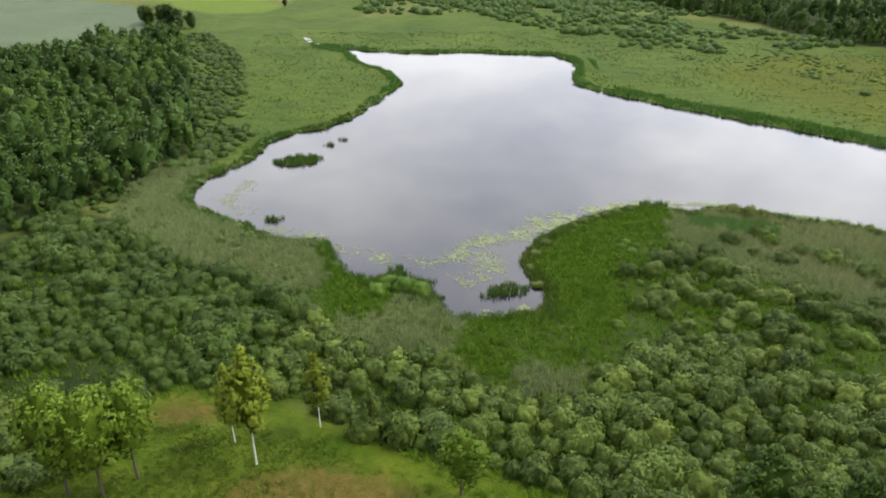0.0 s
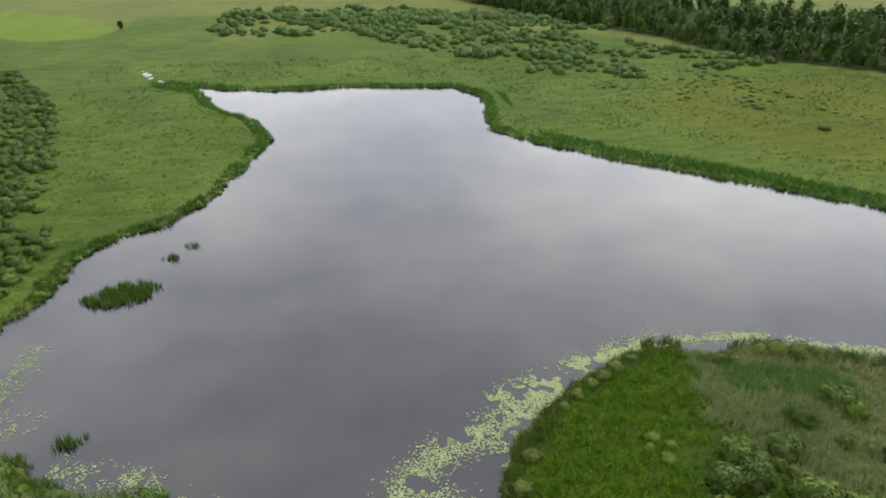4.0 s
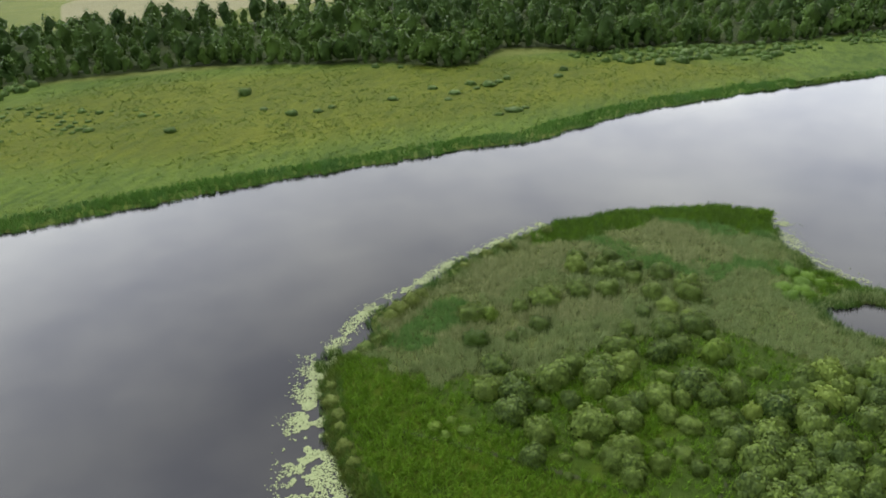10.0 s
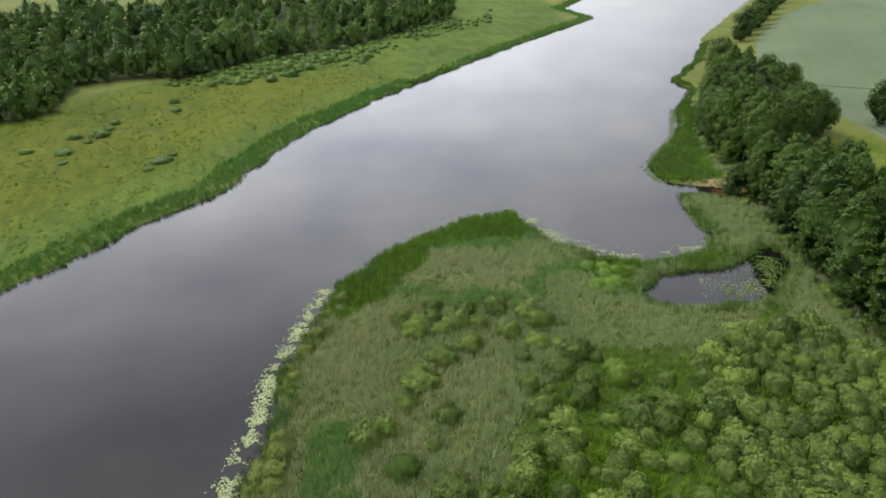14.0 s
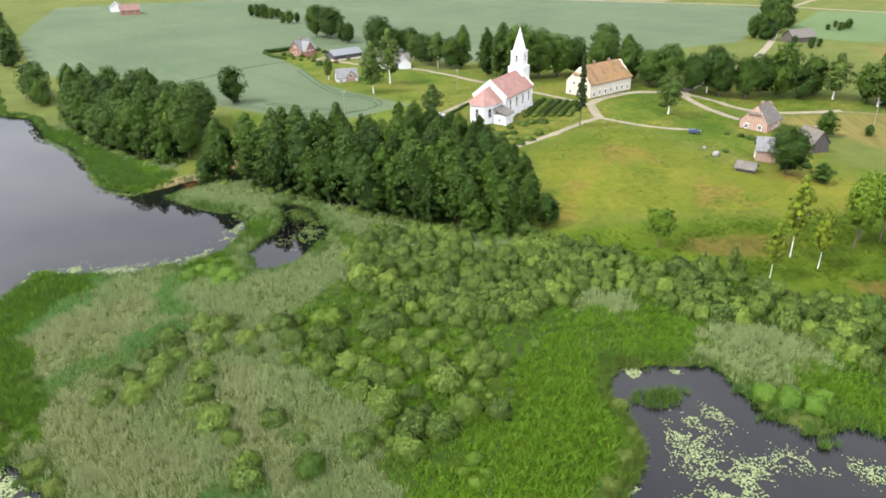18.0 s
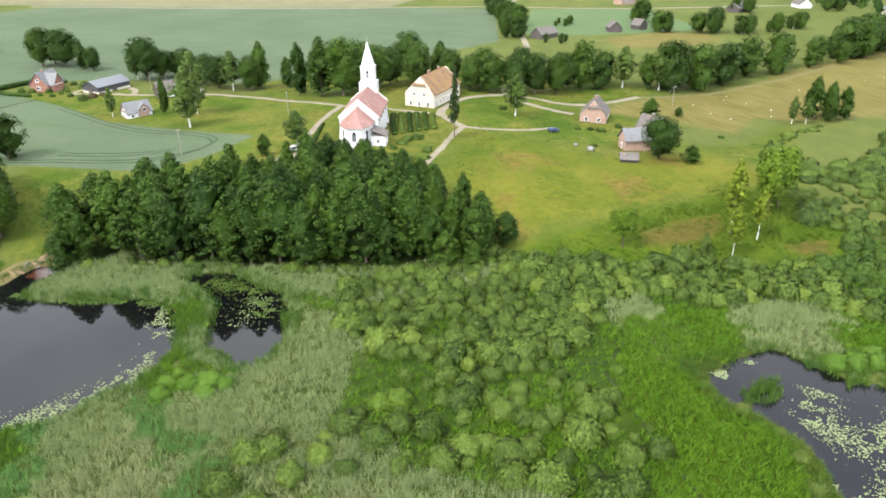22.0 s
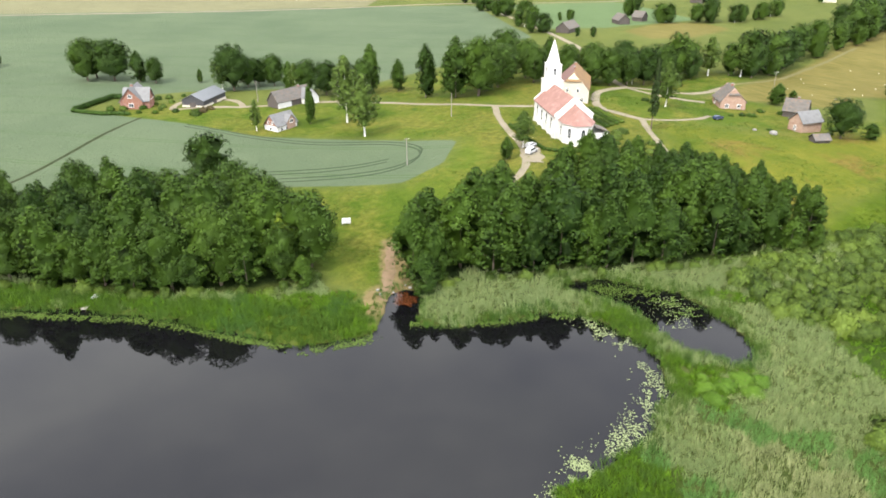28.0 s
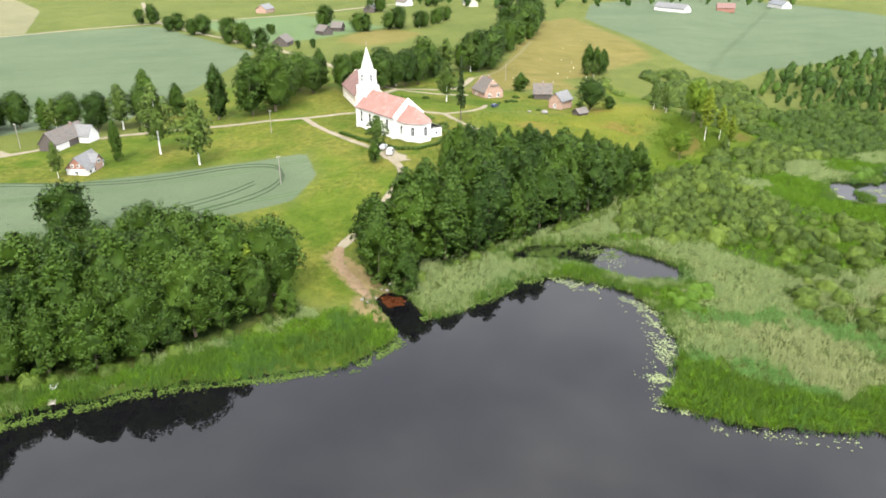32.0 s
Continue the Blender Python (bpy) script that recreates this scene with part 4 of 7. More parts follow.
def tree_kind(name, category, leaf, bark, seeds, height, base, radius, profile, lobes, leaves, size, lobe, core, girth, limbs, spread=0.7):
    """Several shapes of one kind of tree, as pairs of meshes of unit scale."""
    made = []
    for s in seeds:
        v, f, o = crown_arrays(s, height, base, radius, profile, lobes, leaves, size, lobe, core, spread)
        r = random.Random(s)
        made.append((mesh_from("crown", v, f, leaf, False, [("puff", o)]), trunk_mesh("trunk", s, height * 0.9, girth, r.uniform(-0.03, 0.03), limbs, base / height, radius, bark)))
    return dict(name=name, category=category, shapes=made, height=height, first={})


def plant(kind, x, y, height, label, group="", which=None, wide=1.0):
    """Stands one tree of a kind on the ground."""
    k = random.randrange(len(kind["shapes"])) if which is None else which
    s = height / kind["height"]
    m = Matrix.Translation((x, y, float(zat(x, y)) - 0.05)) @ Euler((0, 0, random.uniform(0, 6.28))).to_matrix().to_4x4() @ Matrix.Diagonal((s * wide, s * wide, s, 1))
    ob = new(kind["name"])
    ob.matrix_basis = m
    tagged(ob, label, kind["category"], group)
    crown, trunk = kind["shapes"][k]
    part("trunk", trunk, None, ob)
    part("crown", crown, None, ob)
    return ob


ALDER = tree_kind("alder_tree", "tree", M_ALDER, M_BARK, (11, 12, 13, 14, 15, 16), 20.0, 0.3, 4.4, tall_top, 96, 42, 0.27, 0.25, 0.86, 0.24, 9, 0.45)
BROAD = tree_kind("broadleaf_tree", "tree", M_BROAD, M_BARK, (21, 22, 23, 24, 25), 18.0, 1.6, 5.9, round_top, 100, 54, 0.25, 0.25, 0.84, 0.36, 10, 0.5)
FAR_BROAD = tree_kind("broadleaf_tree", "tree", M_BROAD, M_BARK, (26, 27, 28, 29), 18.0, 0.5, 5.9, round_top, 60, 26, 0.38, 0.28, 0.80, 0.36, 8, 0.5)
BIRCH = tree_kind("birch_tree", "tree", M_BIRCH, M_BIRCHBARK, (31, 32, 33), 17.0, 4.6, 2.5, slim_top, 44, 50, 0.25, 0.34, 0.42, 0.13, 14, 0.6)
LOOSE = tree_kind("aspen_tree", "tree", M_LOOSE, M_BARK, (44, 45, 46), 16.0, 5.0, 4.0, round_top, 52, 62, 0.25, 0.30, 0.74, 0.20, 10, 0.6)
PALE = tree_kind("birch_tree", "tree", M_ASPEN, M_BIRCHBARK, (41, 42, 43), 16.0, 2.6, 3.2, slim_top, 42, 62, 0.25, 0.36, 0.5, 0.20, 12, 0.9)
SPRUCE = tree_kind("spruce_tree", "tree", M_SPRUCE, M_BARK, (51, 52), 22.0, 4.0, 3.0, cone_top, 48, 28, 0.42, 0.32, 0.5, 0.26, 16, 0.9)


def spaced(poly, gap, seed, jitter=1.0, keep=1.0, tries=9):
    """Random places in an outline, no two nearer than gap."""
    r = np.random.default_rng(seed)
    p = np.array(poly, float)
    lo, hi = p.min(0), p.max(0)
    n = int(np.prod(hi - lo) / gap**2 * tries)
    c = r.uniform(lo, hi, (n, 2))
    c = c[inside(c[:, 0], c[:, 1], poly)]
    cells, out = {}, []
    for q in c:
        i, j = int(q[0] // gap), int(q[1] // gap)
        if all(np.hypot(*(q - o)) >= gap for a in (-1, 0, 1) for b in (-1, 0, 1) for o in cells.get((i + a, j + b), ())):
            cells.setdefault((i, j), []).append(q)
            out.append(q)
    out = [q for q in out if r.uniform() < keep]
    return out


def scatter(name, templates, xs, ys, scales, material, label, category, seed, up=0.0, flat=False, tall=None):
    """Many copies of small templates as ONE mesh of kind stuff, with a tone for each plant."""
    r = np.random.default_rng(seed)
    n = len(xs)
    which = r.integers(0, len(templates), n)
    zs = r.uniform(0.0, 0.06, n) if flat else zat(xs, ys)
    V, F, T, N, count = [], [], [], [], 0
    for k, (tv, tf, tn) in enumerate(templates):
        i = np.nonzero(which == k)[0]
        if not len(i):
            continue
        a = r.uniform(0, 2 * np.pi, len(i))
        s = scales[i][:, None]
        h = s if tall is None else tall[i][:, None]
        x = (tv[None, :, 0] * np.cos(a)[:, None] - tv[None, :, 1] * np.sin(a)[:, None]) * s + xs[i][:, None]
        y = (tv[None, :, 0] * np.sin(a)[:, None] + tv[None, :, 1] * np.cos(a)[:, None]) * s + ys[i][:, None]
        z = tv[None, :, 2] * h + zs[i][:, None] + up
        V.append(np.stack([x, y, z], -1).reshape(-1, 3))
        F.append((tf[None] + (np.arange(len(i)) * len(tv))[:, None, None]).reshape(-1, tf.shape[1]) + count)
        nx = tn[None, :, 0] * np.cos(a)[:, None] - tn[None, :, 1] * np.sin(a)[:, None]
        ny = tn[None, :, 0] * np.sin(a)[:, None] + tn[None, :, 1] * np.cos(a)[:, None]
        N.append(np.stack([nx, ny, np.broadcast_to(tn[None, :, 2], nx.shape)], -1).reshape(-1, 3))
        T.append(np.repeat(r.uniform(0, 1, len(i)), len(tv)))
        count += len(i) * len(tv)
    ob = new(name, mesh_from(name, np.vstack(V), np.vstack(F), material, False, [("tone", np.concatenate(T)), ("puff", np.vstack(N))]))
    return tagged(ob, label, category, kind="stuff")


def bush_arrays(seed, leaves=500, size=0.088, lumps=22):
    """A billowing dome of leaves one metre in radius."""
    r = np.random.default_rng(seed)
    way = r.normal(0, 1, (lumps, 3))
    way[:, 2] = np.abs(way[:, 2]) * 0.9
    way /= np.linalg.norm(way, axis=1, keepdims=True)
    size_of = r.uniform(0.22, 0.44, lumps)
    high = r.uniform(0.12, 0.40, lumps)

    def swell(d):
        gap = np.linalg.norm(d[:, None] - way[None], axis=2) / size_of
        h = high * np.exp(-gap**2.4)
        return 0.68 + h.max(1), way[h.argmax(1)], h.max(1) / 0.34

    k = np.arange(leaves) + 0.5
    z = 1 - 1.12 * k / leaves
    ph = 2.39996 * k + r.uniform(-0.3, 0.3, leaves)
    d = np.column_stack([np.sqrt(1 - z * z) * np.cos(ph), np.sqrt(1 - z * z) * np.sin(ph), z])
    q, top, share = swell(d)
    p = d * (q * (1.04 - 0.13 * r.uniform(0, 1, leaves) ** 2))[:, None]
    v, f, o = cards(p, d + (d - top) * (2.1 * share)[:, None], size, r, 0.36)
    rings, around = (6, 14) if leaves > 200 else (4, 9)
    cd = [(0.0, 0.0, 1.0)]
    for i in range(1, rings + 1):
        e = math.pi / 2 * (1 - i / rings) - (0.12 if i == rings else 0)
        cd += [(math.cos(e) * math.cos(6.2832 * (j + 0.5 * i) / around), math.cos(e) * math.sin(6.2832 * (j + 0.5 * i) / around), math.sin(e)) for j in range(around)]
    cd = np.array(cd)
    cf = [(0, 1 + j, 1 + (j + 1) % around) for j in range(around)]
    for i in range(rings - 1):
        for j in range(around):
            g, h = 1 + i * around, 1 + (i + 1) * around
            cf += [(g + j, h + j, h + (j + 1) % around), (g + j, h + (j + 1) % around, g + (j + 1) % around)]
    cq, ctop, cshare = swell(cd)
    cv = cd * (cq * 0.90)[:, None]
    co = cd + (cd - ctop) * (2.0 * cshare)[:, None]
    co /= np.linalg.norm(co, axis=1, keepdims=True)
    return np.vstack([v, cv]), np.vstack([f, np.array(cf) + len(v)]), np.vstack([o, co])


def tuft_arrays(seed, blades, width, spread, bend):
    """A tuft of blades one metre high, a triangle each."""
    r = np.random.default_rng(seed)
    v, f = [], []
    for k in range(blades):
        a, b = r.uniform(0, 2 * np.pi), r.uniform(0, 2 * np.pi)
        x, y = spread * r.uniform(0, 1) * math.cos(a), spread * r.uniform(0, 1) * math.sin(a)
        h = r.uniform(0.65, 1.0)
        dx, dy = width / 2 * math.cos(b), width / 2 * math.sin(b)
        v += [(x - dx, y - dy, -0.05), (x + dx, y + dy, -0.05), (x + bend * r.normal(), y + bend * r.normal(), h)]
        f.append((3 * k, 3 * k + 1, 3 * k + 2))
    up = r.normal(0, 0.28, (blades, 3)) + np.array([0, 0, 1.0])
    up /= np.linalg.norm(up, axis=1, keepdims=True)
    return np.array(v), np.array(f), np.repeat(up, 3, 0)


BUSH = [bush_arrays(100 + k, 560, 0.094, 30) for k in range(6)]
MIDBUSH = [bush_arrays(110 + k, 420, 0.095, 20) for k in range(5)]
LOWBUSH = [bush_arrays(120 + k, 118, 0.15, 9) for k in range(5)]
FARTREE = []
for k in range(6):
    FARTREE.append(crown_arrays(140 + k, 1.0, 0.10, 0.22 + 0.022 * k, tall_top if k % 2 else round_top, 12, 14, 0.039, 0.46, 0.90, 0.5, 4, 6))
REED_TUFT = [tuft_arrays(160 + k, 14, 0.075, 0.6, 0.26) for k in range(5)]
RUSH_TUFT = [tuft_arrays(170 + k, 11, 0.085, 0.5, 0.22) for k in range(5)]
SEDGE_TUFT = [tuft_arrays(180 + k, 9, 0.12, 0.7, 0.5) for k in range(5)]
pad_v = np.array([(math.cos(math.pi * k / 3 + 0.3), math.sin(math.pi * k / 3 + 0.3), 0.0) for k in range(6)])
PAD = [(pad_v, np.array([(0, k, k + 1) for k in range(1, 5)]), np.tile((0.0, 0.0, 1.0), (6, 1)))]

# Willows that stand singly on the point: plan place and radius.
TIP_WILLOWS = [(108.2, 127.2, 2.6), (106.1, 134.5, 2.4), (103.8, 128.9, 2.4), (103.7, 122.1, 2.3), (102.5, 116.1, 2.5), (100.5, 134, 3.1), (99.7, 125.3, 3), (99.3, 129, 2.5), (98.4, 110.6, 2.8), (98.3, 121.8, 2.4), (94.5, 110.6, 3.2), (92.9, 117.7, 2.9), (91.9, 126.7, 2.9), (90.5, 132.3, 2.9), (88.1, 115, 2.8), (85.3, 138.6, 3.2), (85, 119.2, 2.4), (82.5, 109.9, 3.2), (80.9, 143, 2.5), (79.1, 115.1, 2.6), (77.8, 122.1, 2.1), (75.5, 138.2, 3), (75.4, 151.5, 3.1)]
MIDDLE_WILLOWS = [(74.5, 112.9, 2.7), (71.2, 123.4, 2.9), (70.9, 116.1, 3), (69.6, 92.5, 2.8), (69.2, 100.4, 1.9), (67, 121.7, 3), (63.4, 122.6, 2.8), (63.3, 130.8, 3.1), (62.8, 104.5, 2.3), (62.7, 111.2, 3.1), (61.6, 126.1, 2.9), (61.1, 93.1, 2.8), (60.8, 143.4, 3.2), (60.2, 108.2, 2.7), (59.1, 138.8, 1.3), (58.7, 133.4, 3.1), (58.2, 112.8, 2.4), (58, 126.1, 3), (57.8, 116.5, 2.6), (57.7, 140.3, 1.4), (55.7, 142.3, 1.9), (55.6, 119.7, 2.6), (54.8, 106.6, 2.5)]
BAY_WILLOWS = [(54.3, 115.1, 2.2), (54, 130, 2.3), (53.7, 122, 2.2), (53.3, 139, 3.6), (53.1, 143.7, 2.3), (52.6, 111.8, 2.2), (52.2, 101.9, 2.6), (51.8, 134.2, 1.8), (50.9, 120.6, 2.6), (48.9, 138.7, 2.7), (48.8, 126, 3.5), (47.6, 97.3, 3), (46.3, 135.1, 1.7), (44.8, 133.5, 2.6), (44.5, 120.8, 2.9), (44.1, 101.8, 2.6), (42.6, 116, 2.4), (42.2, 122.6, 2.5), (41.2, 119.9, 2.1), (39.7, 133.7, 2.9), (38.9, 119.7, 2.4)]
YELLOW_WILLOWS = [(72.7, 107, 3), (76.3, 148.4, 2.5), (75.8, 106.2, 2.5)]
willow_meshes = [mesh_from("willow_foliage", v, f, M_WILLOW, False, [("puff", o)]) for v, f, o in (bush_arrays(200 + k, 1150, 0.074, 30) for k in range(6))]
dark_meshes = [mesh_from("dark_willow_foliage", v, f, M_ALDER, False, [("puff", o)]) for v, f, o in (bush_arrays(210, 1500, 0.055, 34),)]
fork = bmesh.new()
limb(fork, (0, 0, -0.15), (0, 0, 0.08), 0.07, 0.06, 6)
for k in range(6):
    limb(fork, (0, 0, 0.05), (0.5 * math.cos(k * 1.05), 0.5 * math.sin(k * 1.05), 0.72), 0.035, 0.012, 5)
fork_mesh = bpy.data.meshes.new("trunk")
fork.to_mesh(fork_mesh)
fork.free()
fork_mesh.materials.append(M_BARK)


def willow(x, y, r, label="rounded green willow bush growing in the fen", meshes=None, high=1.12):
    ob = new("willow_bush")
    s = r * random.uniform(0.8, 1.1)
    ob.matrix_basis = at_ground(x, y, random.uniform(0, 360), -0.05) @ Matrix.Diagonal((s * random.uniform(0.88, 1.2), s * random.uniform(0.88, 1.2), s * high * random.uniform(0.85, 1.15), 1))
    tagged(ob, label, "bush", "willow bushes on the point")
    part("foliage", random.choice(meshes or willow_meshes), None, ob)
    part("trunk", fork_mesh, None, ob)
    return ob


random.seed(4)
yellow_meshes = [mesh_from("yellow_willow_foliage", v, f, M_YELLOWWILLOW, False, [("puff", o)]) for v, f, o in (bush_arrays(212 + k, 1150, 0.074, 30) for k in range(2))]
for x, y, r in TIP_WILLOWS + MIDDLE_WILLOWS + BAY_WILLOWS:
    willow(x, y, r * 1.04)
for x, y, r in YELLOW_WILLOWS:
    willow(x, y, r * 1.04, "rounded yellow-green willow bush growing in the fen", yellow_meshes)
SHORE_TUSSOCKS = [(71.5, 166.6, 2.0), (74.2, 165.8, 2.3), (77.5, 164.6, 2.1), (81, 163.4, 1.7), (49, 169.6, 1.3), (45, 167.6, 1.5), (41.5, 165, 1.4), (39, 163.6, 1.2), (35.5, 161.6, 1.4), (32.5, 158.8, 1.2), (24, 149, 1.5), (21, 143, 1.6), (19, 137, 1.4), (20, 130, 1.5), (108, 151, 1.9), (103, 154.5, 1.6), (114, 147, 1.6), (96, 158, 1.5), (119, 143, 1.5)]
CLUMPS = [[(66, 104), (104, 108), (104, 118), (88, 124), (78, 118), (68, 126), (62, 122)], [(36, 112), (62, 106), (66, 118), (64, 134), (48, 140), (36, 128)], [(70, 138), (90, 130), (92, 136), (78, 148), (70, 150)]]
for k, poly in enumerate(CLUMPS):
    for x, y in spaced(poly, 3.2, 240 + k, keep=0.6):
        if vnoise(x, y, 9, 31) > 0.36 and min(math.hypot(x - q[0], y - q[1]) - 0.8 * q[2] for q in TIP_WILLOWS + MIDDLE_WILLOWS + BAY_WILLOWS) > 0.8:
            willow(x, y, random.uniform(1.1, 1.9), "small rounded green willow bush in the fen", None, random.uniform(0.8, 1.1))
shore_meshes = [mesh_from("olive_willow_foliage", v, f, M_BROWN, False, [("puff", o)]) for v, f, o in (bush_arrays(235 + k, 900, 0.065, 22) for k in range(2))]
for x, y, r in SHORE_TUSSOCKS:
    willow(x, y, r * 1.25, "low olive tussocky bush on the point's shore", shore_meshes, 1.0)
grey_meshes = [mesh_from("grey_willow_foliage", v, f, M_GREYWILLOW, False, [("puff", o)]) for v, f, o in (bush_arrays(238, 900, 0.065, 22),)]
for x, y, r in ((58.5, 169.2, 2.0), (61.3, 167.8, 2.2), (64.4, 166.8, 1.7), (66.2, 165.6, 1.4)):
    willow(x, y, r, "low grey-green bush on the point's shore", grey_meshes, 0.7)
willow(67, 148.7, 3.0, "dark glossy green bush among pale reeds", dark_meshes)
for x, y, r in ((43, 149.5, 1.5), (45, 147.5, 1.2), (41.5, 147.5, 1.2), (43.2, 144.6, 1.4), (33, 113, 1.5)):
    willow(x, y, r, "small loose yellow-green willow bush in wet grass", yellow_meshes, 0.8)

# The closed willow thicket between the fen and the meadow.
t_pts = np.array(spaced(THICKET, 2.7, 31, tries=14))
keep = (dat(t_pts[:, 0], t_pts[:, 1]) > 2) & (signed(t_pts[:, 0], t_pts[:, 1], REEDS[2]) < 0) & (signed(t_pts[:, 0], t_pts[:, 1], REEDS[3]) < -1)
keep &= ~((vnoise(t_pts[:, 0], t_pts[:, 1], 12, 9) > 0.76) & (t_pts[:, 1] > 85))
t_pts = t_pts[keep]
t_r = (1.55 + 1.75 * rng.uniform(0, 1, len(t_pts)) ** 1.6) * (0.8 + 0.45 * vnoise(t_pts[:, 0], t_pts[:, 1], 14, 11))
grey = vnoise(t_pts[:, 0], t_pts[:, 1], 16, 12) > 0.52
carr = t_pts[:, 0] + 25 * (vnoise(t_pts[:, 0], t_pts[:, 1], 15, 32) - 0.5) < -34
for sel, mat, lab in ((carr, M_CARR, "dense dark green willow carr below the wood"), (grey & ~carr, M_GREYWILLOW, "dense grey-green willow thicket beside the fen"), (~grey & ~carr, M_WILLOW, "dense fresh green willow thicket beside the fen")):
    p = t_pts[sel]
    scatter("willow_thicket", BUSH, p[:, 0], p[:, 1], t_r[sel], mat, lab, "thicket", 41, -0.05, tall=t_r[sel] * rng.uniform(0.95, 1.5, int(sel.sum())))

# Scrub on the east slope and round the north wood.
SCRUB_EAST = [(-44, 84), (-50, 94), (-60, 94), (-90, 96), (-140, 80), (-170, 40), (-140, 30), (-104, 52), (-84, 44), (-66, 52), (-56, 68)]
NORTH_SCRUB = [(-72, 205), (-66, 238), (-79, 268), (-88, 318), (-108, 384), (-148, 460), (-165, 440), (-128, 375), (-110, 310), (-92, 257), (-80, 222), (-84, 205)]
FEN_SCRUB = [(110, 380), (90, 430), (-20, 600), (-60, 660), (80, 640), (165, 560), (180, 470), (225, 395), (190, 385), (160, 420), (150, 380)]
FEN_SCRUB_EAST = [(345, 168), (353, 149), (381, 118), (397, 59), (440, 10), (482, -44), (500, -84), (446, -56), (400, 20), (349, 68), (347, 91), (327, 121), (330, 140)]
FEN_SCRUB_NORTH = [(-70, 548), (10, 532), (112, 538), (155, 536), (182, 506), (200, 540), (150, 600), (-60, 640)]
for outline, gap, lo, hi, mat, lab in ((SCRUB_EAST, 4.0, 2.6, 4.4, M_GREYWILLOW, "green willow scrub on the slope beside the meadow"),
                                       (NORTH_SCRUB, 3.1, 1.6, 3.1, M_CARR, "scattered green scrub at the edge of the wood"),
                                       ([(-108, 160), (-104, 184), (-86, 190), (-83, 164)], 2.9, 2.0, 3.6, M_CARR, "green willow scrub between the carr and the wood"),
                                       (FEN_SCRUB, 5.6, 2.4, 5.4, M_SCRUB, "grey-green scrub across the far fen"),
                                       (FEN_SCRUB_EAST, 4.6, 1.6, 3.4, M_SCRUB, "grey-green scrub below the far wood"),
                                       (FEN_SCRUB_NORTH, 7.0, 3.0, 5.5, M_SCRUB, "rounded grey-green scrub across the upper fen")):
    q = np.array(spaced(outline, gap, 51, keep=0.8))
    if mat is M_SCRUB:
        q = q[vnoise(q[:, 0], q[:, 1], 24, 16) > 0.20]
    rr = rng.uniform(lo, hi, len(q)) * (0.5 + 0.95 * vnoise(q[:, 0], q[:, 1], 17, 17))
    scatter("scrub", MIDBUSH if outline is SCRUB_EAST else LOWBUSH, q[:, 0], q[:, 1], rr, mat, lab, "scrub", 52, -0.05, tall=rr * rng.uniform(0.6, 1.1, len(q)))
q = np.array(spaced([(120, 370), (150, 330), (200, 300), (190, 385), (150, 400)], 4.2, 61))
q = q[vnoise(q[:, 0], q[:, 1], 14, 18) > 0.42]
rr = rng.uniform(0.6, 2.4, len(q)) * (0.5 + vnoise(q[:, 0], q[:, 1], 20, 19))
scatter("scrub", LOWBUSH, q[:, 0], q[:, 1], rr, M_SCRUB, "low scattered bushes in the tussocky fen", "scrub", 62, -0.05, tall=rr * 0.6)

# Low bushes and tussocks in the reeds round the bay.
q = np.array(spaced(REEDS[1], 3.6, 63, keep=0.42))
rr = rng.uniform(0.6, 1.7, len(q))
scatter("scrub", LOWBUSH, q[:, 0], q[:, 1], rr, M_CARR, "small green bushes among the pale reeds of the bay", "scrub", 64, -0.05, tall=rr * rng.uniform(0.8, 1.3, len(q)))
bank = np.array(SHORE_BAY[5:20], float)
spots = np.vstack([a + (b - a) * (np.arange(0, 1, 2.4 / np.hypot(*(b - a))))[:, None] for a, b in zip(bank[:-1], bank[1:])])
spots = spots + rng.normal(0, 1.2, spots.shape)
spots = spots[dat(spots[:, 0], spots[:, 1]) > -0.3]
rr = rng.uniform(0.7, 1.9, len(spots))
scatter("tussocks", LOWBUSH, spots[:, 0], spots[:, 1], rr, M_RUSH, "dark rounded sedge tussocks along the bay", "sedge", 65, -0.05, tall=rr * 0.8)

# Single bushes in the fen meadow over the lake.
FEN_BUSHES = [(230.6, 289.5, 3.0, 1.35), (210.7, 269.9, 1.6, 0.8), (205.6, 255.1, 2.2, 1.0), (211.9, 246.8, 2.0, 0.8), (218.4, 243.7, 1.4, 0.9), (235.8, 223.8, 2.2, 0.9), (174, 288, 2.0, 1.1),
              (294.8, 253.3, 1.9, 1.0), (296.3, 240.8, 1.2, 0.9), (257.8, 212.7, 1.6, 1.0), (251.5, 201.1, 2.0, 0.8), (269.4, 198.6, 2.0, 1.0), (268.8, 190.2, 2.3, 1.0), (284.2, 185.1, 1.8, 1.2), (307.7, 161.7, 2.2, 1.0),
              (292.8, 162.1, 1.8, 1.0), (229.1, 171.8, 2.4, 0.7), (240.4, 201.1, 1.2, 0.7), (276, 187, 1.6, 1.0), (262, 194, 1.3, 1.0), (222, 176, 1.6, 0.7), (235, 168, 1.5, 0.7)]
grey_meshes = [mesh_from("grey_willow_foliage", v, f, M_SCRUB, False, [("puff", o)]) for v, f, o in (bush_arrays(220 + k, 800, 0.070, 20) for k in range(3))]
for x, y, r, h in FEN_BUSHES:
    ob = willow(x, y, r * 1.45, "low grey-green willow bush in the olive meadow", grey_meshes, h * 0.78)
    ob["group"] = "bushes in the fen meadow"

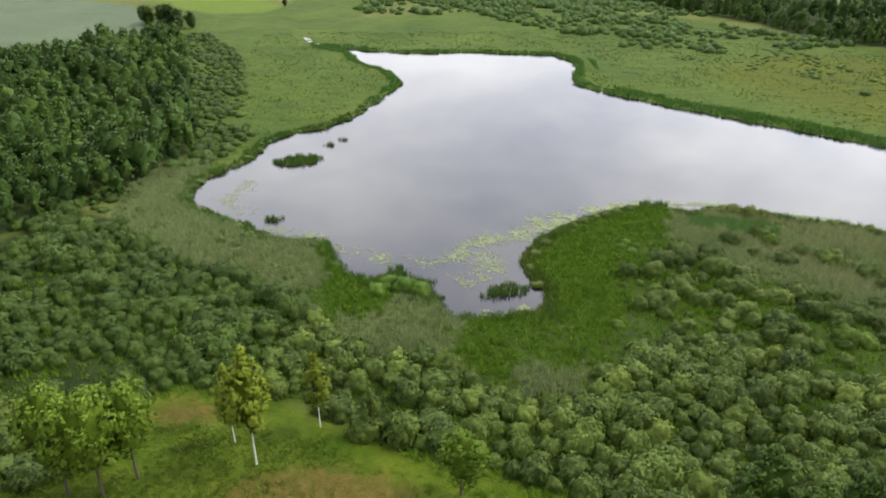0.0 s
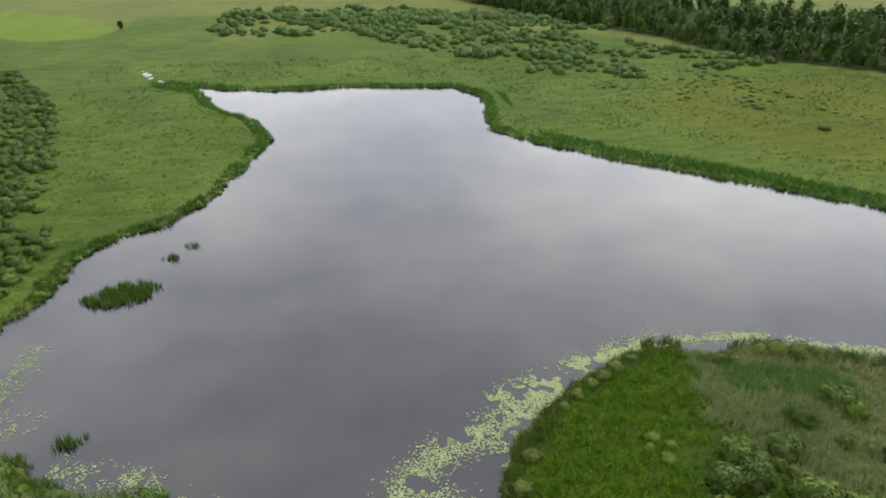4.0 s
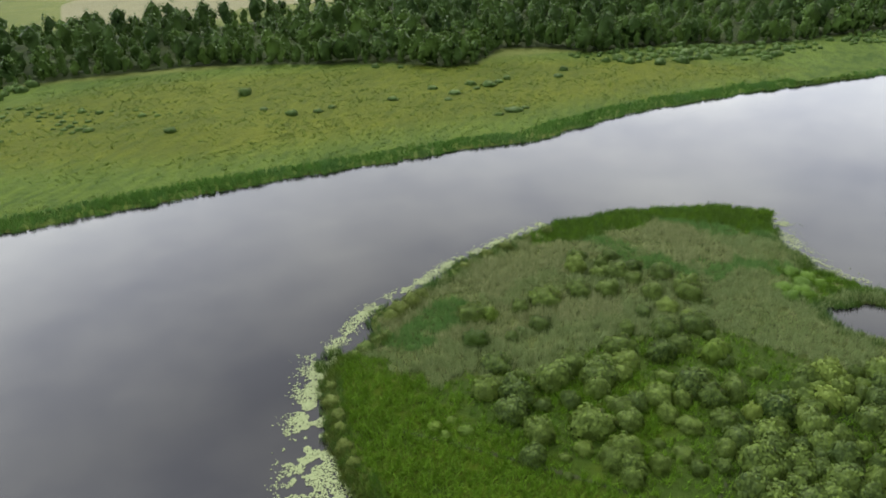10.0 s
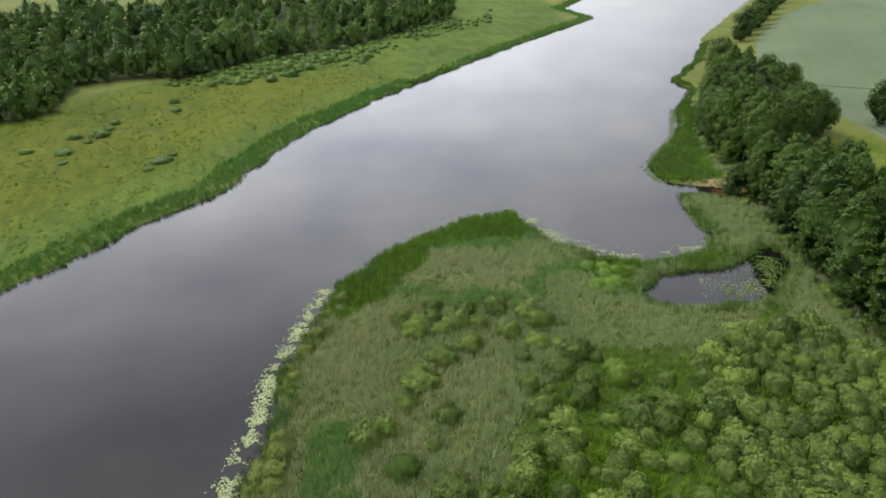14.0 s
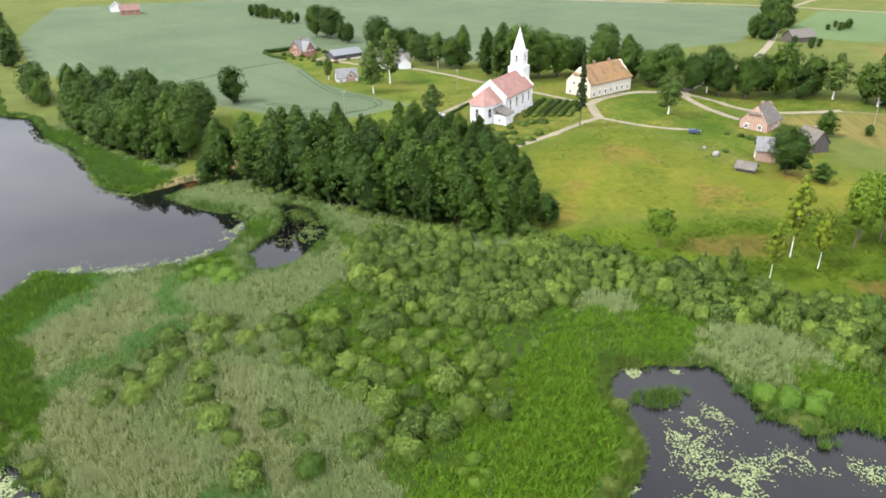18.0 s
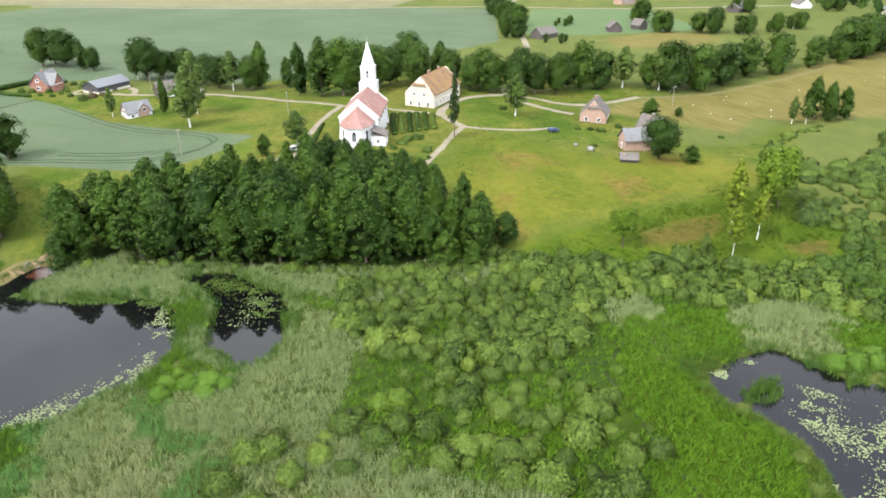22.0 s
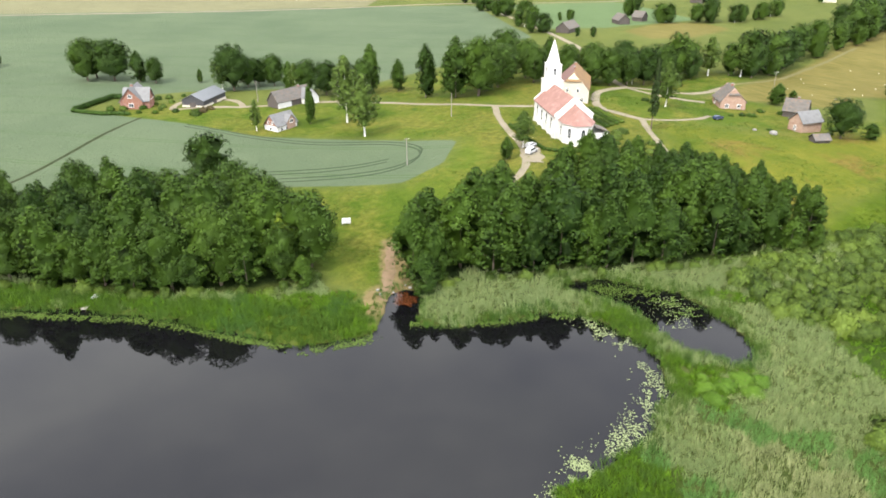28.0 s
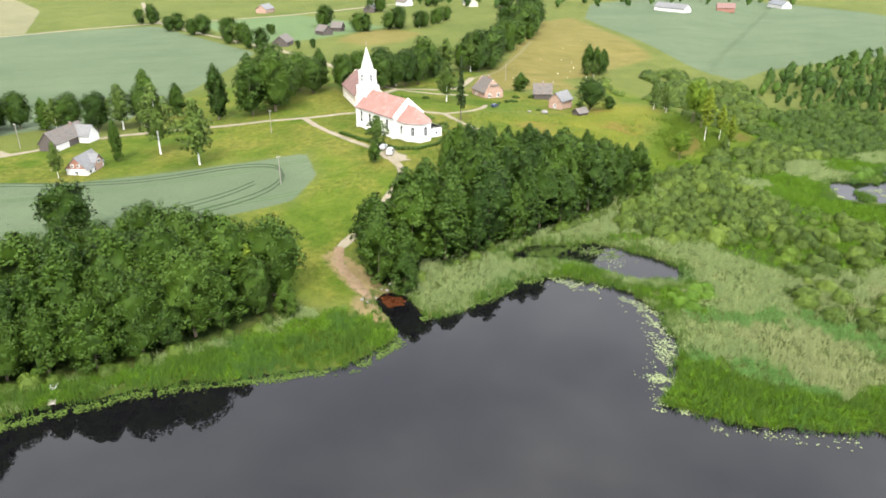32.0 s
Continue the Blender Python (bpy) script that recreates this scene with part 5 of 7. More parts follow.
# ---------------------------------------------------------------- woods
random.seed(9)
for k, poly in enumerate(WOODS):
    for x, y in spaced(poly, 5.1, 70 + k, tries=14):
        deep = to_line(np.array(x), np.array(y), poly, True)
        h = random.uniform(16.0, 21.5) * (1 - 0.30 * float(smooth(2.0, 8.0, zat(x, y)))) * (0.66 + 0.34 * float(smooth(28, 62, x))) * random.choice((1.0, 1.0, 0.86, 1.08)) * (0.82 if deep < 2.5 and random.random() < 0.4 else 1.0)
        if k == 1 and random.random() < 0.5:
            plant(BROAD, x, y, h * random.uniform(0.72, 0.95), "broad rounded green tree in a lakeside grove", "trees in the lakeside groves", wide=random.uniform(0.85, 1.1))
        else:
            plant(ALDER, x, y, h, "tall dark green alder tree in a lakeside grove", "trees in the lakeside groves", wide=random.uniform(0.95, 1.4))
for x, y, h in ((46, 63, 9.5), (40, 66, 7.0), (129, 29, 10), (150, 12, 8), (28, 58, 9)):
    plant(ALDER, x, y, h, "young green alder tree at the edge of a grove", "trees in the lakeside groves", wide=1.5)
EAST_COPSE = [(-120, 84), (-187, 103), (-229, 127), (-265, 155), (-200, 200), (-110, 150), (-100, 110)]
FAR_FARMS = [(-430, -330), (-380, -160), (-420, -110), (-520, 0), (-640, 120), (-760, 60), (-700, -200), (-560, -380)]
for outline, gap, lo, hi, seed, lab in ((FAR_WOOD, 11.0, 12, 22, 81, "mixed wood beyond the fen"), (NORTH_WOOD, 5.4, 8, 15, 82, "green wood beside the lake"),
                                        (EAST_COPSE, 6.0, 7, 11, 84, "low dark copse below the eastern crop field"), (FAR_FARMS, 24.0, 10, 16, 85, "scattered trees round distant farms")):
    q = np.array(spaced(outline, gap, seed, tries=8))
    hh = rng.uniform(lo, hi, len(q)) * (0.75 + 0.5 * vnoise(q[:, 0], q[:, 1], 40, 13))
    fresh = vnoise(q[:, 0], q[:, 1], 45, 14) + 0.5 * vnoise(q[:, 0], q[:, 1], 9, 15) > 0.76
    for sel, mat, age in ((~fresh, M_WOODS, "old "), (fresh, M_FRESHWOODS, "young ")):
        scatter("woodland", FARTREE, q[sel, 0], q[sel, 1], hh[sel] * rng.uniform(0.8, 1.15, int(sel.sum())), mat, age + lab, "wood", 83, -0.2, tall=hh[sel] * (1.0 if age == "old " else 0.8))

q = np.array(spaced(FAR_WOOD, 5.2, 86, tries=8))
q = q[to_line(q[:, 0], q[:, 1], FAR_WOOD[1:21]) < 17]
hh = rng.uniform(5, 13, len(q)) * (0.6 + 0.8 * vnoise(q[:, 0], q[:, 1], 25, 13))
scatter("woodland", FARTREE, q[:, 0], q[:, 1], hh * rng.uniform(0.9, 1.3, len(q)), M_FRESHWOODS, "young trees along the edge of the wood", "wood", 87, -0.2, tall=hh)
GROVE_FEET = [[(35, 65), (61, 59.5), (84, 48.5), (113, 32.5), (128, 27.5)], [(143, 9), (152, 11), (160, 9.5), (181, -4), (209, -31), (219, -46)]]
for line in GROVE_FEET:
    for a, b in zip(line[:-1], line[1:]):
        n = max(1, round(math.dist(a, b) / 4.6))
        for k in range(n):
            t = (k + random.uniform(0.1, 0.9)) / n
            willow(a[0] + (b[0] - a[0]) * t, a[1] + (b[1] - a[1]) * t + random.uniform(-1.0, 1.0), random.uniform(1.3, 2.3), "fresh green bush at the foot of a grove", None, random.uniform(0.9, 1.5))["group"] = "bushes below the groves"
bright_meshes = [mesh_from("bright_foliage", v, f, M_BRIGHT, False, [("puff", o)]) for v, f, o in (bush_arrays(236 + k, 900, 0.065, 22) for k in range(2))]
for x, y, r in ((105, 87.5, 3.2), (101.5, 88, 2.8), (108.5, 86, 2.6), (103, 91.5, 2.6), (106.5, 84, 2.0), (110, 89, 2.2), (99, 90.5, 2.2)):
    willow(x, y, r, "bright green bush in the reeds by the pond", bright_meshes, 0.75)

for x, y, r in ((-8, 128, 3.2), (-11.5, 129.5, 2.8), (-4.5, 126.5, 2.5), (-13.5, 127, 2.2)):
    willow(x, y, r, "bright green bush on the shore of the bay", bright_meshes, 0.9)

# Trees by the houses, along the road and in the fields: plan place and height.
CHURCH_TREES = [(58.6, -119.7, 20.4), (48.3, -114.8, 13), (39.8, -85.1, 22.3), (32.3, -79.8, 24.3), (24, -85, 20), (16.1, -87.9, 17), (8, -93, 17), (-2, -86, 17), (-7.5, -112, 20), (-6, -96, 17), (-13.4, -77.4, 15.5), (-20, -70, 15.5),
                (-27.2, -65.9, 16), (-36.5, -64.5, 16.4), (-47, -64.2, 18), (-56.8, -62.5, 18), (-65, -70, 17), (-30, -79, 16), (-48, -78, 16), (-14, -90, 17)]
ROAD_TREES = [(-72.6, -67.5, 20), (-79.5, -64, 14), (-85, -70, 17), (-100.9, -58.8, 14.5), (-108.4, -51.9, 23), (-116, -59, 20), (-124.3, -52.7, 19.4), (-133, -59, 18), (-141.6, -55.7, 20), (-150, -63, 18), (-161, -62, 18), (-175.4, -59.5, 20),
              (-186, -66, 17), (-198.7, -60, 14), (-209, -66, 15), (-220, -61, 12), (-232, -70, 18), (-243.4, -66, 21), (-256, -76, 20), (-270, -78, 21), (-288, -80, 22), (-302, -88, 21), (-316, -92, 20), (-276, -93, 20), (-332, -97, 17)]
YARD_TREES = [(153, -211.7, 18), (142.9, -205, 19.6), (134.2, -195.7, 15), (128.9, -189.4, 11.4), (148, -218, 18), (105.3, -155.5, 18.4), (112.3, -179.4, 6.4), (92.6, -159.8, 11), (87.9, -153.3, 13), (85.4, -142.9, 13), (81, -134.6, 14.7),
              (76, -127, 15), (64, -117, 14), (98, -158, 12)]
FAR_TREES = [(-219.2, -224.8, 15.5), (-207.9, -181.9, 14.4), (-232.1, -167.3, 16.8), (-250.7, -155, 12.6), (-273.6, -155.5, 12), (-297.5, -158.2, 12), (-139.5, -274.4, 13.6), (-133.4, -243.3, 14.8), (-108.2, -198.2, 13.4), (-120, -222, 13), (-150, -306, 14),
             (-171, -354, 15), (-122.2, -169.1, 6), (-169.5, -236.6, 6.5), (-163, -232, 5), (-330, -240, 15), (-400, -220, 16), (-420, -150, 18), (-380, -120, 17), (-450, -240, 17), (215, -304, 10), (187, -273, 10), (222, -310, 10), (208, -300, 8)]
for row, low in ((CHURCH_TREES, "broad green tree in the avenue behind the church"), (ROAD_TREES, "broad green roadside tree beside the hayfield"),
                 (YARD_TREES, "broad green tree beside the farm yards"), (FAR_TREES, "green tree standing among distant fields")):
    for x, y, h in row:
        if random.random() < 0.16:
            plant(PALE, x + 4, y - 3, h * 0.85, "pale green birch among broad trees", wide=1.25)
        plant(FAR_BROAD if row is FAR_TREES or row is ROAD_TREES else ALDER if random.random() < 0.22 else BROAD, x, y, h * random.choice((0.94, 1.0, 1.06)), low, wide=random.uniform(0.95, 1.25))
        if row is FAR_TREES or (row is ROAD_TREES and x < -225):
            for side in (-1, 1):
                plant(FAR_BROAD, x + side * random.uniform(3, 6.5), y - random.uniform(1, 8), h * random.uniform(0.62, 0.98), low, wide=random.uniform(1.0, 1.3))
for x, y, h in ((149, -52, 15), (246, -72, 18), (252, -80, 16), (240, -66, 13), (307, -145, 16), (318, -160, 17), (329, -178, 16), (342, -192, 17), (356, -210, 17), (372, -232, 16), (392, -256, 17), (410, -284, 17), (430, -310, 16), (455, -335, 17)):
    plant(FAR_BROAD, x, y, h, "dense round tree on the lake's edge", wide=1.15)
for x, y, h in ((-26.3, 75.5, 19.8), (-30.6, 80.4, 14), (-18.9, 84.8, 13.7), (151, 4, 15)):
    plant(BIRCH, x, y, h, "slender yellow-green birch with a white trunk")
for x, y, h in ((-11, 83.9, 8.2), (-62, 50, 12), (-66, 54, 11), (-58, 56, 10), (119.1, -94.4, 11.2)):
    plant(PALE, x, y, h, "pale green birch with a thin light trunk")
for x, y, h, w in ((75, -10, 7, 1.1), (-49, 33, 6, 1.6), (-68.9, -13.9, 9, 1.3), (-84, -16, 4, 1.6), (56, 6, 7, 1.1), (47, 4, 6, 1.1)):
    plant(ALDER, x, y, h, "small dark green tree standing by itself", wide=w * 1.25)
for x, y, h, w in ((46.8, -95.9, 21.7, 0.8), (100.3, -90.2, 14.4, 0.7)):
    plant(ALDER, x, y, h, "narrow dark green tree in the farm yards", wide=w)
plant(PALE, -91, -63.3, 18.2, "tall pale birch in the roadside row", wide=1.5)
for x, y, h in ((-120.5, 4.8, 10.5), (-124, 8, 10), (-133.4, 2.3, 16.5), (-138.3, 5.4, 14.5), (-135, 9, 12), (-143, 8, 13)):
    plant(PALE if x > -125 else ALDER, x, y, h, "young pale green tree in a field copse", wide=1.05)
for x, y, h in ((-198, 497, 13.5), (-191, 503, 13), (-184, 497, 14.6), (-176, 492, 12), (-165, 484, 11), (-172, 480, 9), (-170, 430, 7), (-205, 508, 12), (-124, 589, 6)):
    plant(FAR_BROAD, x, y, h, "dark round tree at the corner of a field", wide=1.2)
plant(LOOSE, 2.1, 70.4, 10.4, "bright fresh green young tree at the meadow edge", wide=1.3)
plant(BROAD, -41.5, 27, 13.7, "dark broad tree beside the brick outhouse", wide=1.25)
for x, y, h in ((-41.4, 72.3, 15.9), (-44.3, 68.3, 17), (-48.9, 68.6, 17.2)):
    plant(LOOSE, x, y, h, "loose light green aspen with a thin trunk at the meadow edge", wide=0.95)
plant(SPRUCE, 13.6, -8.5, 23.8, "tall thin spruce with drooping boughs beside the gravel path", wide=0.7)
plant(PALE, 64, -15.5, 11.5, "light green spreading tree beside the church", wide=1.7)
plant(PALE, 71, -120, 17, "tall pale birch behind the barns", wide=1.5)
plant(PALE, 93, -63, 21, "tall grey-green tree on the grass by the crop field", wide=1.25)
plant(PALE, 89, -83.5, 23.5, "tall pale birch with a white trunk in the yard", wide=1.1)
plant(PALE, -20, -30, 17, "tall tree with a pale bare stem on the green", wide=1.3)

# ---------------------------------------------------------------- reeds, rushes, sedge and water lilies
def candidates(n, x0, x1, y0, y1, seed):
    r = np.random.default_rng(seed)
    return r.uniform(x0, x1, n), r.uniform(y0, y1, n), r.uniform(0, 1, n)


x, y, u = (np.concatenate(q) for q in zip(candidates(215000, -90, 152, 20, 212, 91), candidates(26000, 140, 220, -46, 20, 191)))
d = dat(x, y)
ragged = (vnoise(x, y, 4.0, 24) - 0.5) * 6 + (vnoise(x, y, 1.6, 25) - 0.5) * 3
zone_reed = np.max([signed(x, y, p) for p in REEDS], 0) + ragged
zone_lush = np.max([signed(x, y, p) for p in LUSH], 0) - ragged
k = (zone_reed > 0) & (zone_lush < 0) & (d > 0.3) & (u < 0.25 + 0.4 * vnoise(x, y, 7, 21))
s = rng.uniform(0.95, 1.65, k.sum()) * (0.75 + 0.5 * vnoise(x[k], y[k], 9, 22))
BEIGE = [[(137, 116), (112, 91), (103, 107), (121, 131)], [(118, 143), (84, 163), (74, 169), (64, 166), (84, 150), (104, 134), (116, 130)], [(62, 166), (72, 140), (84, 126), (96, 122), (80, 150)]]
TEAL = [[(116.5, 89), (111.6, 87), (105, 104), (101, 110), (106.6, 120.6), (114, 129), (116, 141), (120, 139), (121, 131), (117.6, 127.6), (111, 120.5), (108.5, 111), (112, 104)], [(63, 163), (72, 162.5), (81, 158), (80, 152), (70, 156), (61, 159)], [(128, 92), (134, 104), (133, 116), (128, 104)]]
beige = np.max([signed(x[k], y[k], p) for p in BEIGE], 0) + ragged[k] * 1.2
teal = np.max([signed(x[k], y[k], p) for p in TEAL], 0) + ragged[k]
for sel, mat, lab in (((beige > 0) & (teal < 0), M_DRYREED, "beige reeds with brown feathery tops"), (teal >= 0, M_TEAL, "blue-green young reeds in wet hollows"), ((beige <= 0) & (teal < 0), M_REED, "pale grey-green reeds with feathery tops")):
    scatter("reed_bed", REED_TUFT, x[k][sel], y[k][sel], s[sel], mat, lab, "reeds", 92)
k = (d > 0.2) & (((zone_lush > 0) & (u < 0.56)) | ((zone_reed < 0) & (signed(x, y, MARSH[0]) > 0) & (u < 0.16)))
s = rng.uniform(0.75, 1.35, k.sum())
scatter("sedge", SEDGE_TUFT, x[k], y[k], s, M_SEDGE, "bright green sedge and wet grass", "sedge", 93)
x, y, u = candidates(330000, -90, 320, -160, 420, 94)
d = dat(x, y)
north = (x * 0.7 + y > 260) | (x > 150)
k = (d > -1.0) & (d < np.where(north & (y > 60), np.where(x > 75, 10.0, 4.0), 3.0)) & (u < 0.9)
k |= (d > -1.2) & (signed(x, y, LUSH[6]) > -1.5) & (d < 12)
k |= (d > -1) & (signed(x, y, LUSH[3]) > -0.5)
k |= signed(x, y, LUSH[5]) > 0
k &= signed(x, y, INLET) < 0.4
far = np.array(SHORE_NORTH[15:22], float)
i, t = np.random.default_rng(193).integers(0, len(far) - 1, 5200), np.random.default_rng(194).uniform(0, 1, 5200)
fx, fy = (far[i] + (far[i + 1] - far[i]) * t[:, None] + np.random.default_rng(195).normal(0, 4.0, (5200, 2))).T
far_d = dat(fx, fy)
fx, fy = fx[(far_d > -1) & (far_d < 9)], fy[(far_d > -1) & (far_d < 9)]
x, y, k, north = np.concatenate([x, fx]), np.concatenate([y, fy]), np.concatenate([k, fx > 316]), np.concatenate([north & (y > 60), fx > 0])
s = rng.uniform(1.1, 1.9, k.sum()) * (0.7 + 0.6 * vnoise(x[k], y[k], 6, 23))
beyond = north[k]
scatter("rushes", RUSH_TUFT, x[k][~beyond], y[k][~beyond], s[~beyond], M_RUSH, "dark green rushes fringing the water", "rushes", 95)
scatter("rushes", RUSH_TUFT, x[k][beyond], y[k][beyond], s[beyond], M_FRINGE, "fresh green reeds fringing the far shore", "rushes", 99)
x, y, u = candidates(54000, -110, 400, 60, 460, 198)
d = dat(x, y)
k = (np.max([signed(x, y, p) for p in FEN], 0) > 0) & (d > 4) & (u < 0.30 + 1.3 * (vnoise(x * 0.7 + y * 0.7, (y - x) * 0.35, 7, 26) - 0.35))
s = rng.uniform(0.45, 0.95, k.sum())
scatter("fen_tussocks", SEDGE_TUFT, x[k], y[k], s * 1.5, M_FENGRASS, "olive-green tussocks of fen grass", "grass", 199, tall=s)
x, y, u = candidates(50000, -90, 150, -60, 100, 196)
k = (np.max([signed(x, y, p) for p in DRY + LAWN ], 0) > 0) & (u < 0.05 + 0.75 * smooth(0.4, 0.8, vnoise(x, y, 8, 27)))
s = rng.uniform(0.2, 0.42, k.sum())
scatter("meadow_grass", SEDGE_TUFT, x[k], y[k], s * 2.0, M_FENGRASS, "tufts of uncut yellow-green meadow grass", "grass", 197, tall=s)
x, y, u = candidates(34000, -80, 20, 44, 92, 194)
deep = signed(x, y, [(20, 64), (6, 66), (-6, 78), (-38, 90), (-58, 84), (-66, 62), (-40, 56), (-16, 58)]) + (vnoise(x, y, 11, 35) - 0.5) * 12 - 14 * (np.max([signed(x, y, p) for p in RUST], 0) > 0)
k = (signed(x, y, THICKET) < 0) & (u < (0.35 + 0.6 * vnoise(x, y, 5, 33)) * smooth(-3, 12, deep))
s = rng.uniform(0.35, 0.85, k.sum()) * (0.5 + 0.8 * vnoise(x[k], y[k], 6, 34))
scatter("meadow_grass", SEDGE_TUFT, x[k], y[k], s * 1.3, M_MEADOW, "tall uncut green grass at the meadow's foot", "grass", 195, tall=s)
x, y, u = candidates(26000, 14, 66, 115, 176, 96)
d = dat(x, y)
k = (d > -0.6) & (d < 1.7)
scatter("sedge_tussocks", SEDGE_TUFT, x[k], y[k], rng.uniform(0.7, 1.3, k.sum()), M_BROWN, "brown-green sedge tussocks along the point's edge", "sedge", 97)
ISLETS = [(-46, 211, 5.6), (-44, 214, 4.5), (-45, 156, 2.6), (-43, 166, 2.0), (-10, 138, 1.4), (-3, 132, 1.2), (14, 128, 3.4), (10, 126, 2.0), (-38, 228, 1.6), (-34, 234, 1.2), (-4, 124, 3.0), (56, 173, 3.0)]
ix, iy = [], []
for cx, cy, cr in ISLETS:
    n = int(cr * cr * 6)
    a, q = rng.uniform(0, 6.28, n), cr * np.sqrt(rng.uniform(0, 1, n))
    ix.append(cx + q * np.cos(a) * 1.25)
    iy.append(cy + q * np.sin(a) * 0.7)
ix, iy = np.concatenate(ix), np.concatenate(iy)
scatter("rush_islets", RUSH_TUFT, ix, iy, rng.uniform(0.9, 1.8, len(ix)), M_RUSH, "tufts of dark rushes standing in the shallows", "rushes", 98, flat=True)

LILY_LINES = [([(-55, 194), (-59, 179), (-50, 170)], 3.0, 1.2), ([(-44, 160), (-32, 156), (-22, 148), (-14, 143), (-4, 141), (3, 143)], 2.2, 1.6),
              ([(3, 143), (6, 148), (11, 153), (18, 156), (29, 164), (41, 169.5), (57, 175)], 3.0, 3.0), ([(4, 131), (12, 136), (9, 145)], 3.4, 1.8), ([(15, 119.5), (17, 121)], 1.7, 5.0),
              ([(8, 119), (9, 120)], 1.0, 3.0), ([(22, 163.5), (31, 167), (38, 170), (44, 172)], 2.2, 4.0), ([(20, 149), (26, 159), (36, 166), (47, 172.5), (60, 174)], 2.4, 3.2), ([(60, 174), (73, 173.5), (88, 166), (98, 162), (112, 153.5), (125, 145)], 1.5, 4.0),
              ([(109, 56), (109, 72), (116, 82), (129, 87), (140, 87)], 2.6, 1.7), ([(138, 88), (148, 91)], 2.4, 4.0), ([(144, 118), (150, 98)], 1.5, 0.6), ([(88, 60), (95, 70)], 5.0, 0.35)]
SHORE_LILIES = [([(105, 60), (112, 52), (128, 45.5), (138, 38)], 1.2, 3.6), ([(98, 48), (90, 56), (87, 62), (90, 68)], 3.0, 2.4), ([(146, 37), (150, 38), (160, 35), (168, 25)], 1.2, 3.6), ([(168, 25), (182, 6), (200, -9), (214, -21)], 1.2, 3.2)]
for lines, mat, lab, seed in ((LILY_LINES, M_LILY, "pale yellow-green water lily pads in drifts", 101), (SHORE_LILIES, M_DUCK, "bright green lily pads along the rushes", 102)):
    r = np.random.default_rng(seed)
    xs, ys = [], []
    for line, width, dense in lines:
        p = np.array(line, float)
        for a, b in zip(p[:-1], p[1:]):
            ln = np.hypot(*(b - a))
            n = int(ln * width * 2 * dense * 6.0)
            t, o = r.uniform(-0.05, 1.05, n), r.normal(0, width * 0.6, n)
            nx, ny = -(b - a)[1] / ln, (b - a)[0] / ln
            xs.append(a[0] + t * (b - a)[0] + o * nx)
            ys.append(a[1] + t * (b - a)[1] + o * ny)
    xs, ys = np.concatenate(xs), np.concatenate(ys)
    turned = xs * 0.8 + ys * 0.6, ys * 0.8 - xs * 0.6
    k = (dat(xs, ys) < 0.1) & (0.6 * vnoise(*turned, 2.3, seed) + 0.4 * vnoise(xs, ys, 1.1, seed + 2) + 0.25 * vnoise(*turned, 9.0, seed + 1) > 0.54)
    scatter("water_lilies", PAD, xs[k], ys[k], r.uniform(0.07, 0.17, k.sum()), mat, lab, "water lilies", seed, 0.03, True, tall=np.ones(k.sum()))


# ---------------------------------------------------------------- the church
CH = 10.2
church = thing("church", pose(34.3, -35.4, CH, 0, 0, -25.2), "whitewashed church with a pink tiled roof and white pointed steeple", "church")
NW, NL, NE, NR = 6.1, 23.4, 7.3, 12.3       # half width, length, eaves and ridge of the nave
bm = bmesh.new()
prof = [(-NW, -1.0), (NW, -1.0), (NW, NE), (0, NR), (-NW, NE)]
e0 = [bm.verts.new((x, 0.0, z)) for x, z in prof]
e1 = [bm.verts.new((x, NL, z)) for x, z in prof]
bm.faces.new(e0), bm.faces.new(e1[::-1])
for i in range(5):
    bm.faces.new((e0[i], e0[(i + 1) % 5], e1[(i + 1) % 5], e1[i]))
nave = part("nave_wall", bm, M_LIME, church)
